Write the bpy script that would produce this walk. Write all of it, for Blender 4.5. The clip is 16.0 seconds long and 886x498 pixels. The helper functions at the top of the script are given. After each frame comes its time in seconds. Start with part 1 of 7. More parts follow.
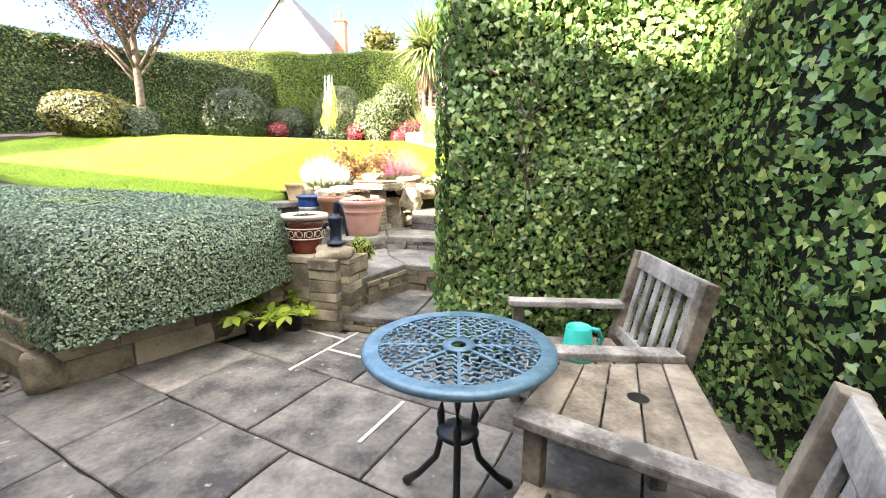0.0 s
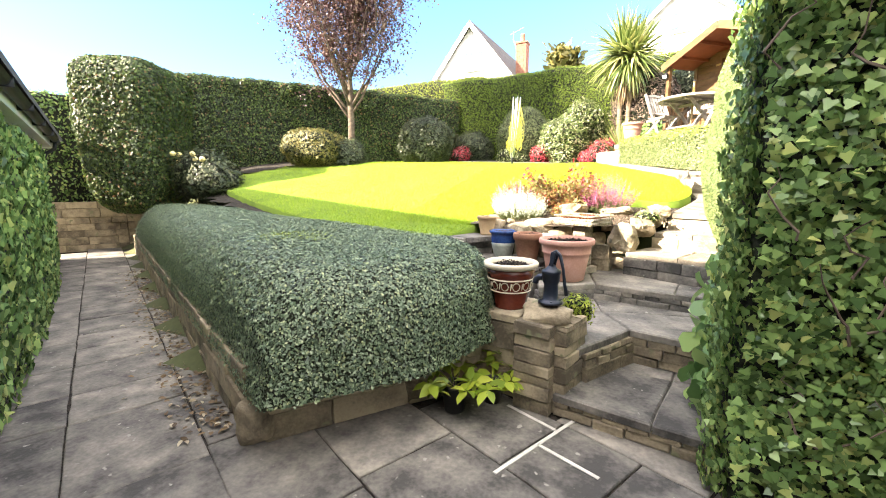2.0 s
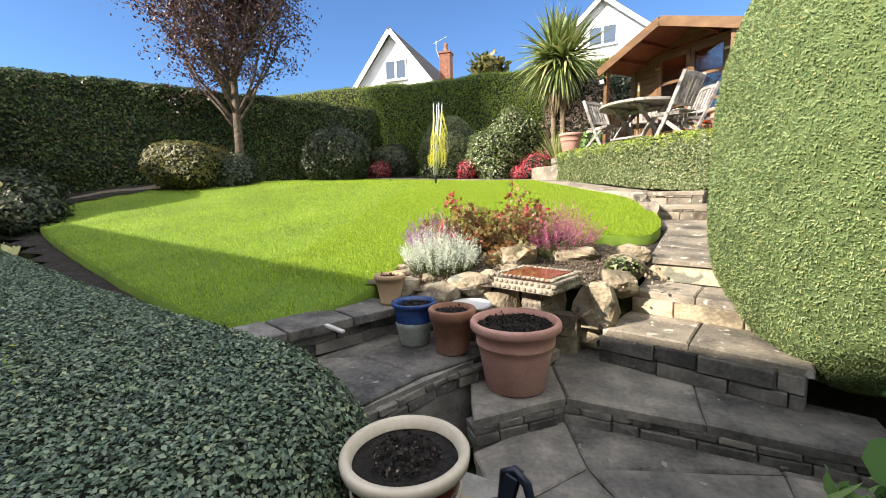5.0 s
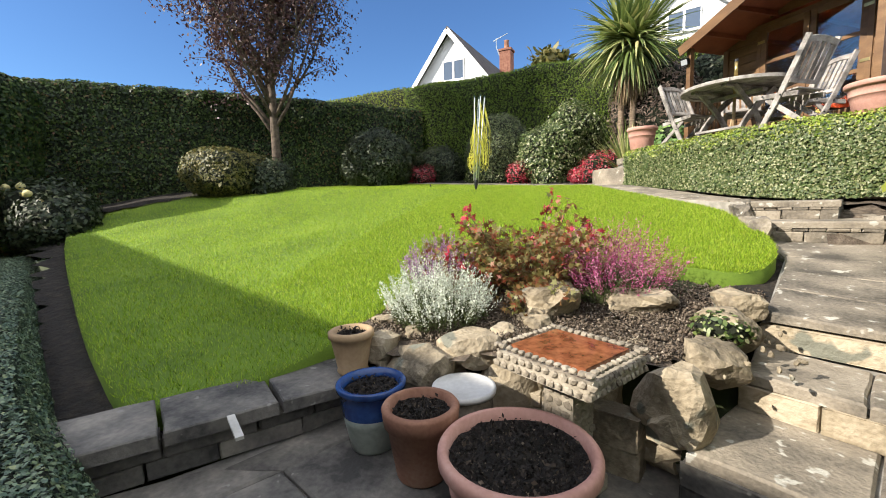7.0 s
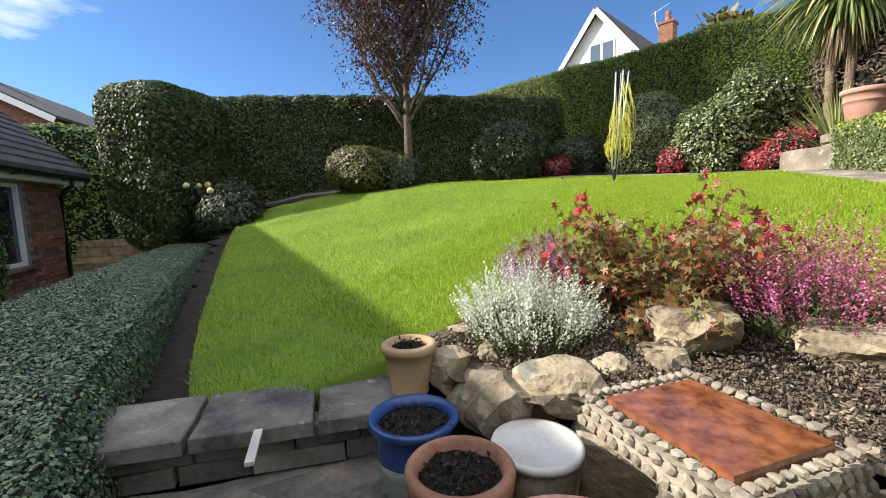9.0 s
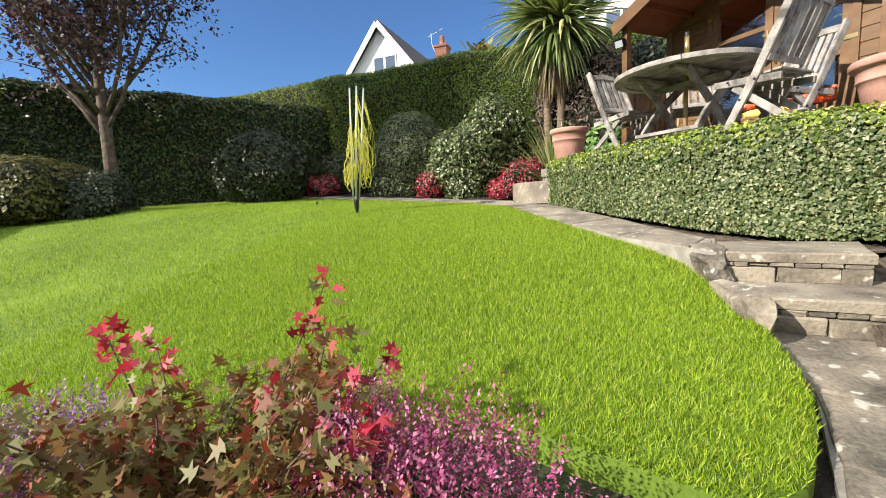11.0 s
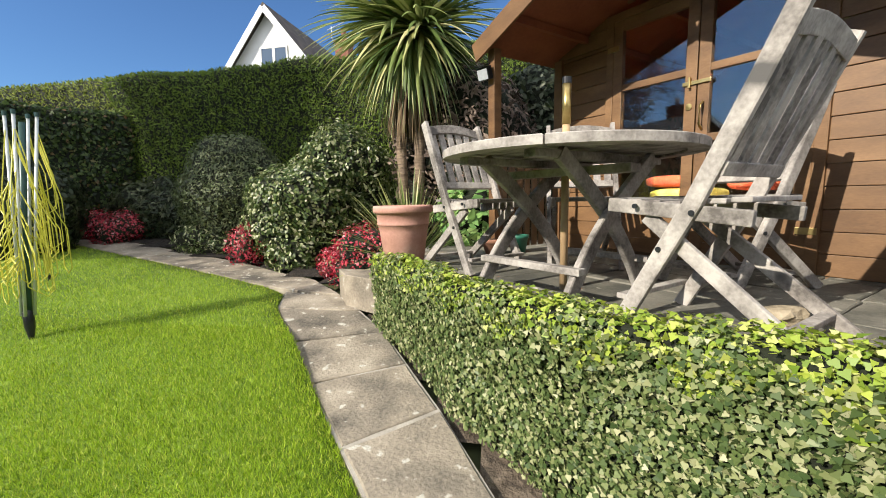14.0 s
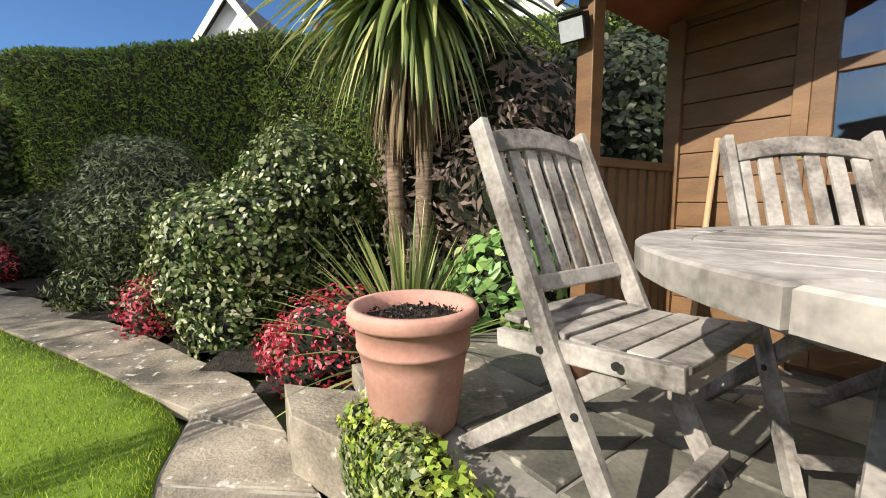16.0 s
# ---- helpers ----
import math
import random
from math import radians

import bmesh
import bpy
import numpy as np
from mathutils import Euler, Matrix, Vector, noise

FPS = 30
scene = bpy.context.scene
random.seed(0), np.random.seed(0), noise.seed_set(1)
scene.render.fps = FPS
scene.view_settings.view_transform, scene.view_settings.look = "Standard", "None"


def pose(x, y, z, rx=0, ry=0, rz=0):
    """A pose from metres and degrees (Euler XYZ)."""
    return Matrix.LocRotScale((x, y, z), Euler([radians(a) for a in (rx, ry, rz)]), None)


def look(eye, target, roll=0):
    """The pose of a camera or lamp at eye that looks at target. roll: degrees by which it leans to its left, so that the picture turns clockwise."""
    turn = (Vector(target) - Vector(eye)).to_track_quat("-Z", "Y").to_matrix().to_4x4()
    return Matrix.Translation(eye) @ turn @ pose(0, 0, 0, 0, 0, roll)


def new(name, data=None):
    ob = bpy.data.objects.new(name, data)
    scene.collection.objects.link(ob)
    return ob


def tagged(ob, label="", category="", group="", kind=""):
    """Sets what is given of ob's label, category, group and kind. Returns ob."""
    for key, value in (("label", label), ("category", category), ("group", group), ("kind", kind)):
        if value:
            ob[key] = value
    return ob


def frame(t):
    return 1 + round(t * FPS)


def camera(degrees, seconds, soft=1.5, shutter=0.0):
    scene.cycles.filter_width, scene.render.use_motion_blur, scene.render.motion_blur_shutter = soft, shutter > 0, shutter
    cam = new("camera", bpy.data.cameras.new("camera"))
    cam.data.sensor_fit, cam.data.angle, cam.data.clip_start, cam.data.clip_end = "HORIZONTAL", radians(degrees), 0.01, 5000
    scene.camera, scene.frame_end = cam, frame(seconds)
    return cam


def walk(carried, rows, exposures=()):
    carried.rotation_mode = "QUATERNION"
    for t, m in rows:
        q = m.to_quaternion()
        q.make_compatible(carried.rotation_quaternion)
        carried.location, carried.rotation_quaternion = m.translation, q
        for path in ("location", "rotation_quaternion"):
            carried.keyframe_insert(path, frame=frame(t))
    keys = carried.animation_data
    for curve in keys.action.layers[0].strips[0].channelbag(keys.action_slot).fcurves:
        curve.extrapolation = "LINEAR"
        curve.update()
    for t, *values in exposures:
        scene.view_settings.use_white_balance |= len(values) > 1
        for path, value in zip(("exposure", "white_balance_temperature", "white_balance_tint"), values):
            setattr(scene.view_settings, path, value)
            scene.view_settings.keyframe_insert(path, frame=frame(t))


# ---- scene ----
cam = camera(94.0, 16.0, soft=1.0)
PATH = [
    (0, (0.339, -0.562, 1.36), (0.285, 1.4, 0.977), 0.3),
    (0.5, (0.251, -0.419, 1.387), (-0.145, 1.504, 1.005), 0.3),
    (1, (0.118, -0.243, 1.436), (-0.522, 1.617, 1.07), 0.1),
    (1.5, (-0.022, -0.097, 1.465), (-0.792, 1.718, 1.128), 0.0),
    (2, (-0.212, 0.093, 1.512), (-1.022, 1.897, 1.21), -0.1),
    (2.5, (-0.364, 0.286, 1.569), (-1.149, 2.105, 1.294), -0.1),
    (3, (-0.495, 0.526, 1.618), (-1.229, 2.368, 1.359), -0.2),
    (3.5, (-0.558, 0.825, 1.666), (-1.214, 2.697, 1.411), -0.3),
    (4, (-0.568, 1.162, 1.714), (-1.144, 3.06, 1.459), -0.7),
    (4.2, (-0.58, 1.306, 1.723), (-1.124, 3.213, 1.466), -0.8),
    (6.3, (-0.48, 2.804, 1.738), (-0.99, 4.724, 1.503), -1.6),
    (6.5, (-0.493, 2.889, 1.763), (-1.056, 4.793, 1.529), -1.2),
    (7, (-0.454, 3.104, 1.81), (-1.26, 4.92, 1.584), -1.5),
    (7.5, (-0.402, 3.197, 1.82), (-1.48, 4.868, 1.601), -1.6),
    (8, (-0.404, 3.263, 1.791), (-1.68, 4.788, 1.575), -1.4),
    (8.5, (-0.423, 3.403, 1.765), (-1.796, 4.841, 1.549), -1.6),
    (9, (-0.462, 3.684, 1.747), (-1.825, 5.131, 1.527), -1.7),
    (9.5, (-0.445, 4.041, 1.834), (-1.656, 5.616, 1.608), -1.6),
    (10, (-0.382, 4.376, 1.933), (-1.358, 6.107, 1.706), -1.8),
    (10.2, (-0.337, 4.565, 1.961), (-1.23, 6.34, 1.738), -2.2),
    (12.3, (0.075, 5.981, 2.421), (-0.262, 7.938, 2.181), -1.3),
    (12.5, (0.132, 6.11, 2.493), (-0.185, 8.07, 2.253), -1.3),
    (13, (0.247, 6.498, 2.716), (-0.036, 8.463, 2.47), -1.2),
    (13.5, (0.332, 6.942, 2.827), (0.063, 8.909, 2.58), -1.1),
    (14, (0.452, 7.454, 2.937), (0.186, 9.421, 2.689), -1.0),
    (14.5, (0.473, 7.936, 3.052), (0.21, 9.905, 2.811), -0.8),
    (15, (0.389, 8.343, 3.131), (0.131, 10.314, 2.908), -0.6),
    (15.5, (0.271, 8.717, 3.25), (0.041, 10.69, 3.016), -0.5),
    (16, (-0.044, 9.117, 3.223), (-0.196, 11.098, 2.993), -0.3),
]
walk(cam, [(t, look(eye, target, roll)) for t, eye, target, roll in PATH],
     exposures=[(0.0, 3.2, 7000, 14), (1.0, 3.0, 7100, 14), (2.0, 2.75, 7300, 14), (3.0, 2.2, 7300, 14), (4.2, 1.55, 6900, 13), (6.3, 0.8, 6400, 11), (10.2, 0.78, 6400, 11), (12.3, 0.58, 6400, 10), (16.0, 0.58, 6500, 10)])

# ---- light ----
SUN_EL, SUN_AZ = 32.0, math.atan2(-0.73, -0.68)   # azimuth of the sun, from +y towards +x
world = bpy.data.worlds.new("sky")
scene.world = world
world.use_nodes = True
wn, wl = world.node_tree.nodes, world.node_tree.links
sky = wn.new("ShaderNodeTexSky")
sky.sky_type, sky.sun_disc = "NISHITA", False
sky.sun_elevation, sky.sun_rotation = radians(SUN_EL), SUN_AZ
sky.altitude, sky.air_density, sky.dust_density, sky.ozone_density = 100, 1.0, 0.3, 4.0
coord = wn.new("ShaderNodeTexCoord")
stretch = wn.new("ShaderNodeMapping")
stretch.inputs["Scale"].default_value = (1.0, 1.6, 5.0)
stretch.inputs["Rotation"].default_value = (0.0, 0.12, 0.5)
cloud = wn.new("ShaderNodeTexNoise")
cloud.inputs["Scale"].default_value, cloud.inputs["Detail"].default_value, cloud.inputs["Roughness"].default_value = 1.7, 7, 0.6
ramp = wn.new("ShaderNodeValToRGB")
ramp.color_ramp.elements[0].position, ramp.color_ramp.elements[1].position = 0.56, 0.80
ramp.color_ramp.elements[1].color = (0.8, 0.8, 0.8, 1)
mixer = wn.new("ShaderNodeMixRGB")
mixer.inputs["Color2"].default_value = (11.5, 11.7, 12.0, 1)
wl.new(coord.outputs["Generated"], stretch.inputs["Vector"])
wl.new(stretch.outputs["Vector"], cloud.inputs["Vector"])
away = wn.new("ShaderNodeVectorMath")   # more cloud towards the sun, as the panes of the summerhouse show, and overhead, added to fill the shade
away.operation = "DOT_PRODUCT"
away.inputs[1].default_value = (0.1, -0.27, 0.38)
gather = wn.new("ShaderNodeMath")
wl.new(coord.outputs["Generated"], away.inputs[0])
wl.new(cloud.outputs["Fac"], gather.inputs[0])
wl.new(away.outputs["Value"], gather.inputs[1])
wl.new(gather.outputs[0], ramp.inputs["Fac"])
wl.new(ramp.outputs["Color"], mixer.inputs["Fac"])
deep = wn.new("ShaderNodeMixRGB")
deep.blend_type = "MULTIPLY"
deep.inputs["Fac"].default_value = 1.0
deep.inputs["Color2"].default_value = (0.72, 0.92, 1.12, 1)
wl.new(sky.outputs["Color"], deep.inputs["Color1"])
wl.new(deep.outputs["Color"], mixer.inputs["Color1"])
wl.new(mixer.outputs["Color"], wn["Background"].inputs["Color"])
wn["Background"].inputs["Strength"].default_value = 0.09
sun = new("sun", bpy.data.lights.new("sun", "SUN"))
sun.data.energy, sun.data.angle, sun.data.color = 4.9, radians(0.55), (1.0, 0.92, 0.79)
ce = math.cos(radians(SUN_EL))
TO_SUN = Vector((-0.73 * ce, -0.68 * ce, math.sin(radians(SUN_EL))))
sun.matrix_world = look((0, 0, 30), tuple(Vector((0, 0, 30)) - TO_SUN))


# ---- materials ----
def shader(name, rough=0.8, metal=0.0):
    m = bpy.data.materials.new(name)
    m.use_nodes = True
    n, l = m.node_tree.nodes, m.node_tree.links
    b = n["Principled BSDF"]
    b.inputs["Roughness"].default_value, b.inputs["Metallic"].default_value = rough, metal
    return m, n, l, b


def ramp_node(n, stops):
    r = n.new("ShaderNodeValToRGB")
    e = r.color_ramp.elements
    while len(e) < len(stops):
        e.new(0.5)
    for i, (p, c) in enumerate(stops):
        e[i].position, e[i].color = p, (*c, 1)
    return r


def surface(name, stops, scale=6.0, fine=60.0, rough=0.85, bump=0.3, depth=0.01, spots=None, metal=0.0, by_piece=0.0, stretch3=None):
    """Two scales of noise through a ramp, fine grain, optional pale or dark spots, and a change from piece to piece."""
    m, n, l, b = shader(name, rough, metal)
    tc = n.new("ShaderNodeTexCoord")
    mp = n.new("ShaderNodeMapping")
    mp.inputs["Scale"].default_value = stretch3 or (1, 1, 1)
    l.new(tc.outputs["Object"], mp.inputs["Vector"])
    a, f = n.new("ShaderNodeTexNoise"), n.new("ShaderNodeTexNoise")
    a.inputs["Scale"].default_value, a.inputs["Detail"].default_value = scale, 6
    f.inputs["Scale"].default_value, f.inputs["Detail"].default_value = fine, 4
    for x in (a, f):
        l.new(mp.outputs["Vector"], x.inputs["Vector"])
    mix = n.new("ShaderNodeMath")
    mix.operation = "MULTIPLY_ADD"
    mix.inputs[1].default_value, mix.inputs[2].default_value = 0.35, -0.17
    l.new(f.outputs["Fac"], mix.inputs[0])
    add = n.new("ShaderNodeMath")
    l.new(a.outputs["Fac"], add.inputs[0])
    l.new(mix.outputs[0], add.inputs[1])
    value = add
    if by_piece:
        oi = n.new("ShaderNodeObjectInfo")
        s = n.new("ShaderNodeMath")
        s.operation = "MULTIPLY_ADD"
        s.inputs[1].default_value, s.inputs[2].default_value = by_piece, -by_piece / 2
        l.new(oi.outputs["Random"], s.inputs[0])
        value = n.new("ShaderNodeMath")
        l.new(add.outputs[0], value.inputs[0])
        l.new(s.outputs[0], value.inputs[1])
        off = n.new("ShaderNodeMath")
        off.operation = "MULTIPLY"
        off.inputs[1].default_value = 37.0
        l.new(oi.outputs["Random"], off.inputs[0])
        l.new(off.outputs[0], mp.inputs["Location"])
    r = ramp_node(n, stops)
    l.new(value.outputs[0], r.inputs["Fac"])
    colour = r.outputs["Color"]
    if spots:
        sc, size, col = spots
        v = n.new("ShaderNodeTexNoise")
        v.inputs["Scale"].default_value, v.inputs["Detail"].default_value = sc, 2
        l.new(mp.outputs["Vector"], v.inputs["Vector"])
        vr = ramp_node(n, [(size, (0, 0, 0)), (size + 0.05, (1, 1, 1))])
        l.new(v.outputs["Fac"], vr.inputs["Fac"])
        mx = n.new("ShaderNodeMixRGB")
        mx.inputs["Color2"].default_value = (*col, 1)
        l.new(vr.outputs["Color"], mx.inputs["Fac"])
        l.new(colour, mx.inputs["Color1"])
        colour = mx.outputs["Color"]
    l.new(colour, b.inputs["Base Color"])
    bp = n.new("ShaderNodeBump")
    bp.inputs["Strength"].default_value, bp.inputs["Distance"].default_value = bump, depth
    l.new(add.outputs[0], bp.inputs["Height"])
    l.new(bp.outputs["Normal"], b.inputs["Normal"])
    return m


def foliage_mat(name, stops, rough=0.5, through_light=0.25):
    """Leaves: the colour runs from leaf to leaf, some light passes through."""
    m, n, l, b = shader(name, rough)
    g = n.new("ShaderNodeNewGeometry")
    r = ramp_node(n, stops)
    l.new(g.outputs["Random Per Island"], r.inputs["Fac"])
    l.new(r.outputs["Color"], b.inputs["Base Color"])
    t = n.new("ShaderNodeBsdfTranslucent")
    l.new(r.outputs["Color"], t.inputs["Color"])
    mx = n.new("ShaderNodeMixShader")
    mx.inputs["Fac"].default_value = through_light
    l.new(b.outputs["BSDF"], mx.inputs[1])
    l.new(t.outputs["BSDF"], mx.inputs[2])
    l.new(mx.outputs["Shader"], n["Material Output"].inputs["Surface"])
    return m


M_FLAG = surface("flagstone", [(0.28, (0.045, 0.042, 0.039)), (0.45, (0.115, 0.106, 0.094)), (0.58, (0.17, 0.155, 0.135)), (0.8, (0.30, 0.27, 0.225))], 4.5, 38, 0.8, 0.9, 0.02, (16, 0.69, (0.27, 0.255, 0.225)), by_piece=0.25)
# weathered, lichened flags; the pale warmth of sunlit steps is also in the colour
M_FLAG_UP = surface("sunlit_weathered_flagstone", [(0.28, (0.075, 0.066, 0.052)), (0.42, (0.17, 0.147, 0.115)), (0.56, (0.26, 0.222, 0.17)), (0.8, (0.40, 0.35, 0.275))], 3.5, 55, 0.85, 1.0, 0.02, (14, 0.64, (0.46, 0.44, 0.38)), by_piece=0.2)
M_FLAG_TER = surface("greenish_flagstone", [(0.3, (0.07, 0.07, 0.058)), (0.5, (0.135, 0.13, 0.105)), (0.75, (0.22, 0.205, 0.17))], 4, 60, 0.8, 0.5, 0.012, (10, 0.68, (0.34, 0.32, 0.27)), by_piece=0.25)
M_STONE = surface("sandstone", [(0.3, (0.09, 0.073, 0.05)), (0.5, (0.21, 0.17, 0.115)), (0.75, (0.37, 0.305, 0.205))], 5, 50, 0.9, 0.7, 0.02, (7, 0.66, (0.16, 0.16, 0.09)), by_piece=0.3)
M_ROCK = surface("rockery_stone", [(0.3, (0.15, 0.122, 0.083)), (0.5, (0.31, 0.255, 0.172)), (0.75, (0.48, 0.405, 0.295))], 5, 40, 0.9, 0.8, 0.03, (6, 0.64, (0.18, 0.18, 0.14)), by_piece=0.3)
M_MORTAR = surface("mortar", [(0.3, (0.16, 0.15, 0.13)), (0.7, (0.32, 0.3, 0.27))], 8, 70, 0.95, 0.4)
M_JOINT = surface("path_mortar", [(0.3, (0.22, 0.2, 0.17)), (0.7, (0.4, 0.37, 0.32))], 10, 70, 0.95, 0.4)
M_PALE = surface("pale_mortar", [(0.3, (0.42, 0.4, 0.36)), (0.7, (0.6, 0.58, 0.53))], 10, 70, 0.95, 0.3)
M_SOIL = surface("soil", [(0.35, (0.009, 0.007, 0.005)), (0.58, (0.022, 0.016, 0.011)), (0.85, (0.06, 0.045, 0.03))], 14, 70, 0.95, 1.0, 0.04)
M_GRASS = surface("lawn_ground", [(0.3, (0.065, 0.115, 0.007)), (0.55, (0.12, 0.195, 0.012)), (0.8, (0.19, 0.265, 0.024))], 1.3, 130, 0.9, 0.3, 0.004)
M_DRYSOIL = surface("dry_soil", [(0.3, (0.05, 0.037, 0.026)), (0.55, (0.12, 0.092, 0.066)), (0.8, (0.22, 0.175, 0.13))], 18, 90, 0.95, 1.0, 0.03)
M_COMPOST = surface("compost", [(0.35, (0.004, 0.003, 0.002)), (0.6, (0.014, 0.01, 0.007)), (0.85, (0.05, 0.036, 0.025))], 40, 130, 0.95, 1.0, 0.03)
M_GROUND = surface("rough_ground", [(0.3, (0.03, 0.04, 0.015)), (0.7, (0.08, 0.09, 0.03))], 0.4, 20, 0.95, 0.5)
M_BLADE = foliage_mat("grass_blades", [(0.0, (0.08, 0.14, 0.006)), (0.3, (0.22, 0.36, 0.012)), (0.75, (0.4, 0.55, 0.03)), (1.0, (0.54, 0.56, 0.1))], 0.6, 0.35)
# near black: dark twigs, with the shade between leaves put into the colour
M_CORE = surface("hedge_inside_shade", [(0.3, (0.004, 0.006, 0.002)), (0.7, (0.015, 0.02, 0.007))], 12, 60, 0.95, 0.8, 0.03)
M_MOUND = foliage_mat("mound_leaves", [(0.0, (0.035, 0.065, 0.036)), (0.45, (0.12, 0.175, 0.108)), (0.85, (0.22, 0.29, 0.175)), (1.0, (0.33, 0.37, 0.18))], 0.32, 0.12)
M_IVY = foliage_mat("ivy_leaves", [(0.0, (0.06, 0.12, 0.035)), (0.4, (0.17, 0.29, 0.09)), (0.8, (0.3, 0.44, 0.14)), (1.0, (0.5, 0.55, 0.18))], 0.24, 0.3)
M_IVYSUN = foliage_mat("sunlit_ivy_leaves", [(0.0, (0.07, 0.14, 0.02)), (0.5, (0.15, 0.24, 0.03)), (0.85, (0.28, 0.35, 0.05)), (1.0, (0.42, 0.42, 0.08))], 0.45, 0.35)
M_IVYGOLD = foliage_mat("golden_ivy_leaves", [(0.0, (0.16, 0.26, 0.03)), (0.4, (0.3, 0.4, 0.05)), (0.75, (0.45, 0.52, 0.08)), (1.0, (0.58, 0.58, 0.25))], 0.5, 0.3)
M_IVYVAR = foliage_mat("variegated_ivy_leaves", [(0.0, (0.05, 0.09, 0.025)), (0.5, (0.13, 0.18, 0.055)), (0.8, (0.26, 0.29, 0.12)), (1.0, (0.48, 0.48, 0.28))], 0.5, 0.25)
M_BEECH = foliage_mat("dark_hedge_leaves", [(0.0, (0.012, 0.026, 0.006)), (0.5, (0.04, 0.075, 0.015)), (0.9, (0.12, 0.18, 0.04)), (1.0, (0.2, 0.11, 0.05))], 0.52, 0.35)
M_CONIFER = foliage_mat("conifer_sprays", [(0.0, (0.08, 0.14, 0.012)), (0.5, (0.13, 0.20, 0.018)), (1.0, (0.2, 0.27, 0.03))], 0.7, 0.25)
M_CONIFERY = foliage_mat("bright_conifer_sprays", [(0.0, (0.11, 0.16, 0.015)), (0.5, (0.18, 0.235, 0.025)), (1.0, (0.27, 0.30, 0.04))], 0.7, 0.25)
M_TOPIARY = foliage_mat("yew_sprays", [(0.0, (0.16, 0.24, 0.09)), (0.5, (0.23, 0.31, 0.125)), (0.9, (0.30, 0.37, 0.15)), (1.0, (0.42, 0.37, 0.14))], 0.6, 0.25)
M_SHRUB = foliage_mat("shrub_leaves", [(0.0, (0.03, 0.06, 0.015)), (0.45, (0.085, 0.13, 0.03)), (0.75, (0.2, 0.25, 0.08)), (0.88, (0.5, 0.5, 0.3)), (1.0, (0.6, 0.6, 0.42))], 0.42, 0.25)
M_GREYSHRUB = foliage_mat("grey_green_sprays", [(0.0, (0.035, 0.055, 0.02)), (0.5, (0.08, 0.11, 0.04)), (1.0, (0.18, 0.2, 0.09))], 0.55, 0.2)
M_TOPCORE = surface("yew_inside", [(0.3, (0.05, 0.08, 0.025)), (0.7, (0.12, 0.17, 0.06))], 20, 90, 0.95, 0.8, 0.02)
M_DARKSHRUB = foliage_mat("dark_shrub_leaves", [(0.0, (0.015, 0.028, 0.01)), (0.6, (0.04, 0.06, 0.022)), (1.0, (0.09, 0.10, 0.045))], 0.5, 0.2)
M_YELLOWSHRUB = foliage_mat("yellowing_shrub_leaves", [(0.0, (0.05, 0.06, 0.015)), (0.5, (0.12, 0.12, 0.03)), (1.0, (0.24, 0.2, 0.06))], 0.5, 0.25)
M_PURPLE = foliage_mat("purple_tree_leaves", [(0.0, (0.05, 0.022, 0.025)), (0.6, (0.10, 0.05, 0.05)), (1.0, (0.18, 0.10, 0.07))], 0.45, 0.3)
M_MAPLE = foliage_mat("maple_leaves", [(0.0, (0.24, 0.035, 0.02)), (0.3, (0.22, 0.13, 0.045)), (0.75, (0.2, 0.2, 0.06)), (0.92, (0.24, 0.22, 0.08)), (1.0, (0.42, 0.07, 0.04))], 0.5, 0.35)
M_RED = foliage_mat("red_leaves", [(0.0, (0.2, 0.012, 0.025)), (0.45, (0.55, 0.03, 0.06)), (0.8, (0.68, 0.09, 0.14)), (0.92, (0.7, 0.38, 0.4)), (1.0, (0.14, 0.2, 0.05))], 0.5, 0.3)
M_PINK = foliage_mat("pink_petals", [(0.0, (0.2, 0.02, 0.08)), (0.5, (0.5, 0.08, 0.24)), (1.0, (0.68, 0.32, 0.46))], 0.6, 0.3)
M_LILAC = foliage_mat("lilac_petals", [(0.0, (0.2, 0.06, 0.2)), (0.6, (0.4, 0.18, 0.42)), (1.0, (0.55, 0.35, 0.5))], 0.6, 0.3)
M_WHITEHEATH = foliage_mat("white_petals", [(0.0, (0.35, 0.4, 0.3)), (0.5, (0.62, 0.66, 0.54)), (1.0, (0.78, 0.8, 0.7))], 0.7, 0.25)
M_HEATHGREEN = foliage_mat("heather_stems", [(0.0, (0.05, 0.07, 0.02)), (1.0, (0.14, 0.17, 0.06))], 0.7, 0.2)
M_LIME = foliage_mat("lime_leaves", [(0.0, (0.14, 0.22, 0.02)), (0.6, (0.3, 0.38, 0.04)), (1.0, (0.45, 0.47, 0.08))], 0.45, 0.35)
M_BIGLEAF = foliage_mat("broad_leaves", [(0.0, (0.14, 0.28, 0.09)), (0.6, (0.27, 0.45, 0.14)), (1.0, (0.42, 0.55, 0.2))], 0.28, 0.3)
M_PALM = foliage_mat("palm_blades", [(0.0, (0.08, 0.13, 0.035)), (0.4, (0.18, 0.24, 0.07)), (0.75, (0.38, 0.42, 0.15)), (1.0, (0.58, 0.54, 0.26))], 0.4, 0.2)
M_PALMDRY = foliage_mat("dry_palm_blades", [(0.0, (0.10, 0.06, 0.03)), (1.0, (0.33, 0.24, 0.13))], 0.8, 0.15)
M_DEAD = foliage_mat("bare_twigs", [(0.0, (0.09, 0.06, 0.045)), (1.0, (0.23, 0.17, 0.13))], 0.8, 0.1)
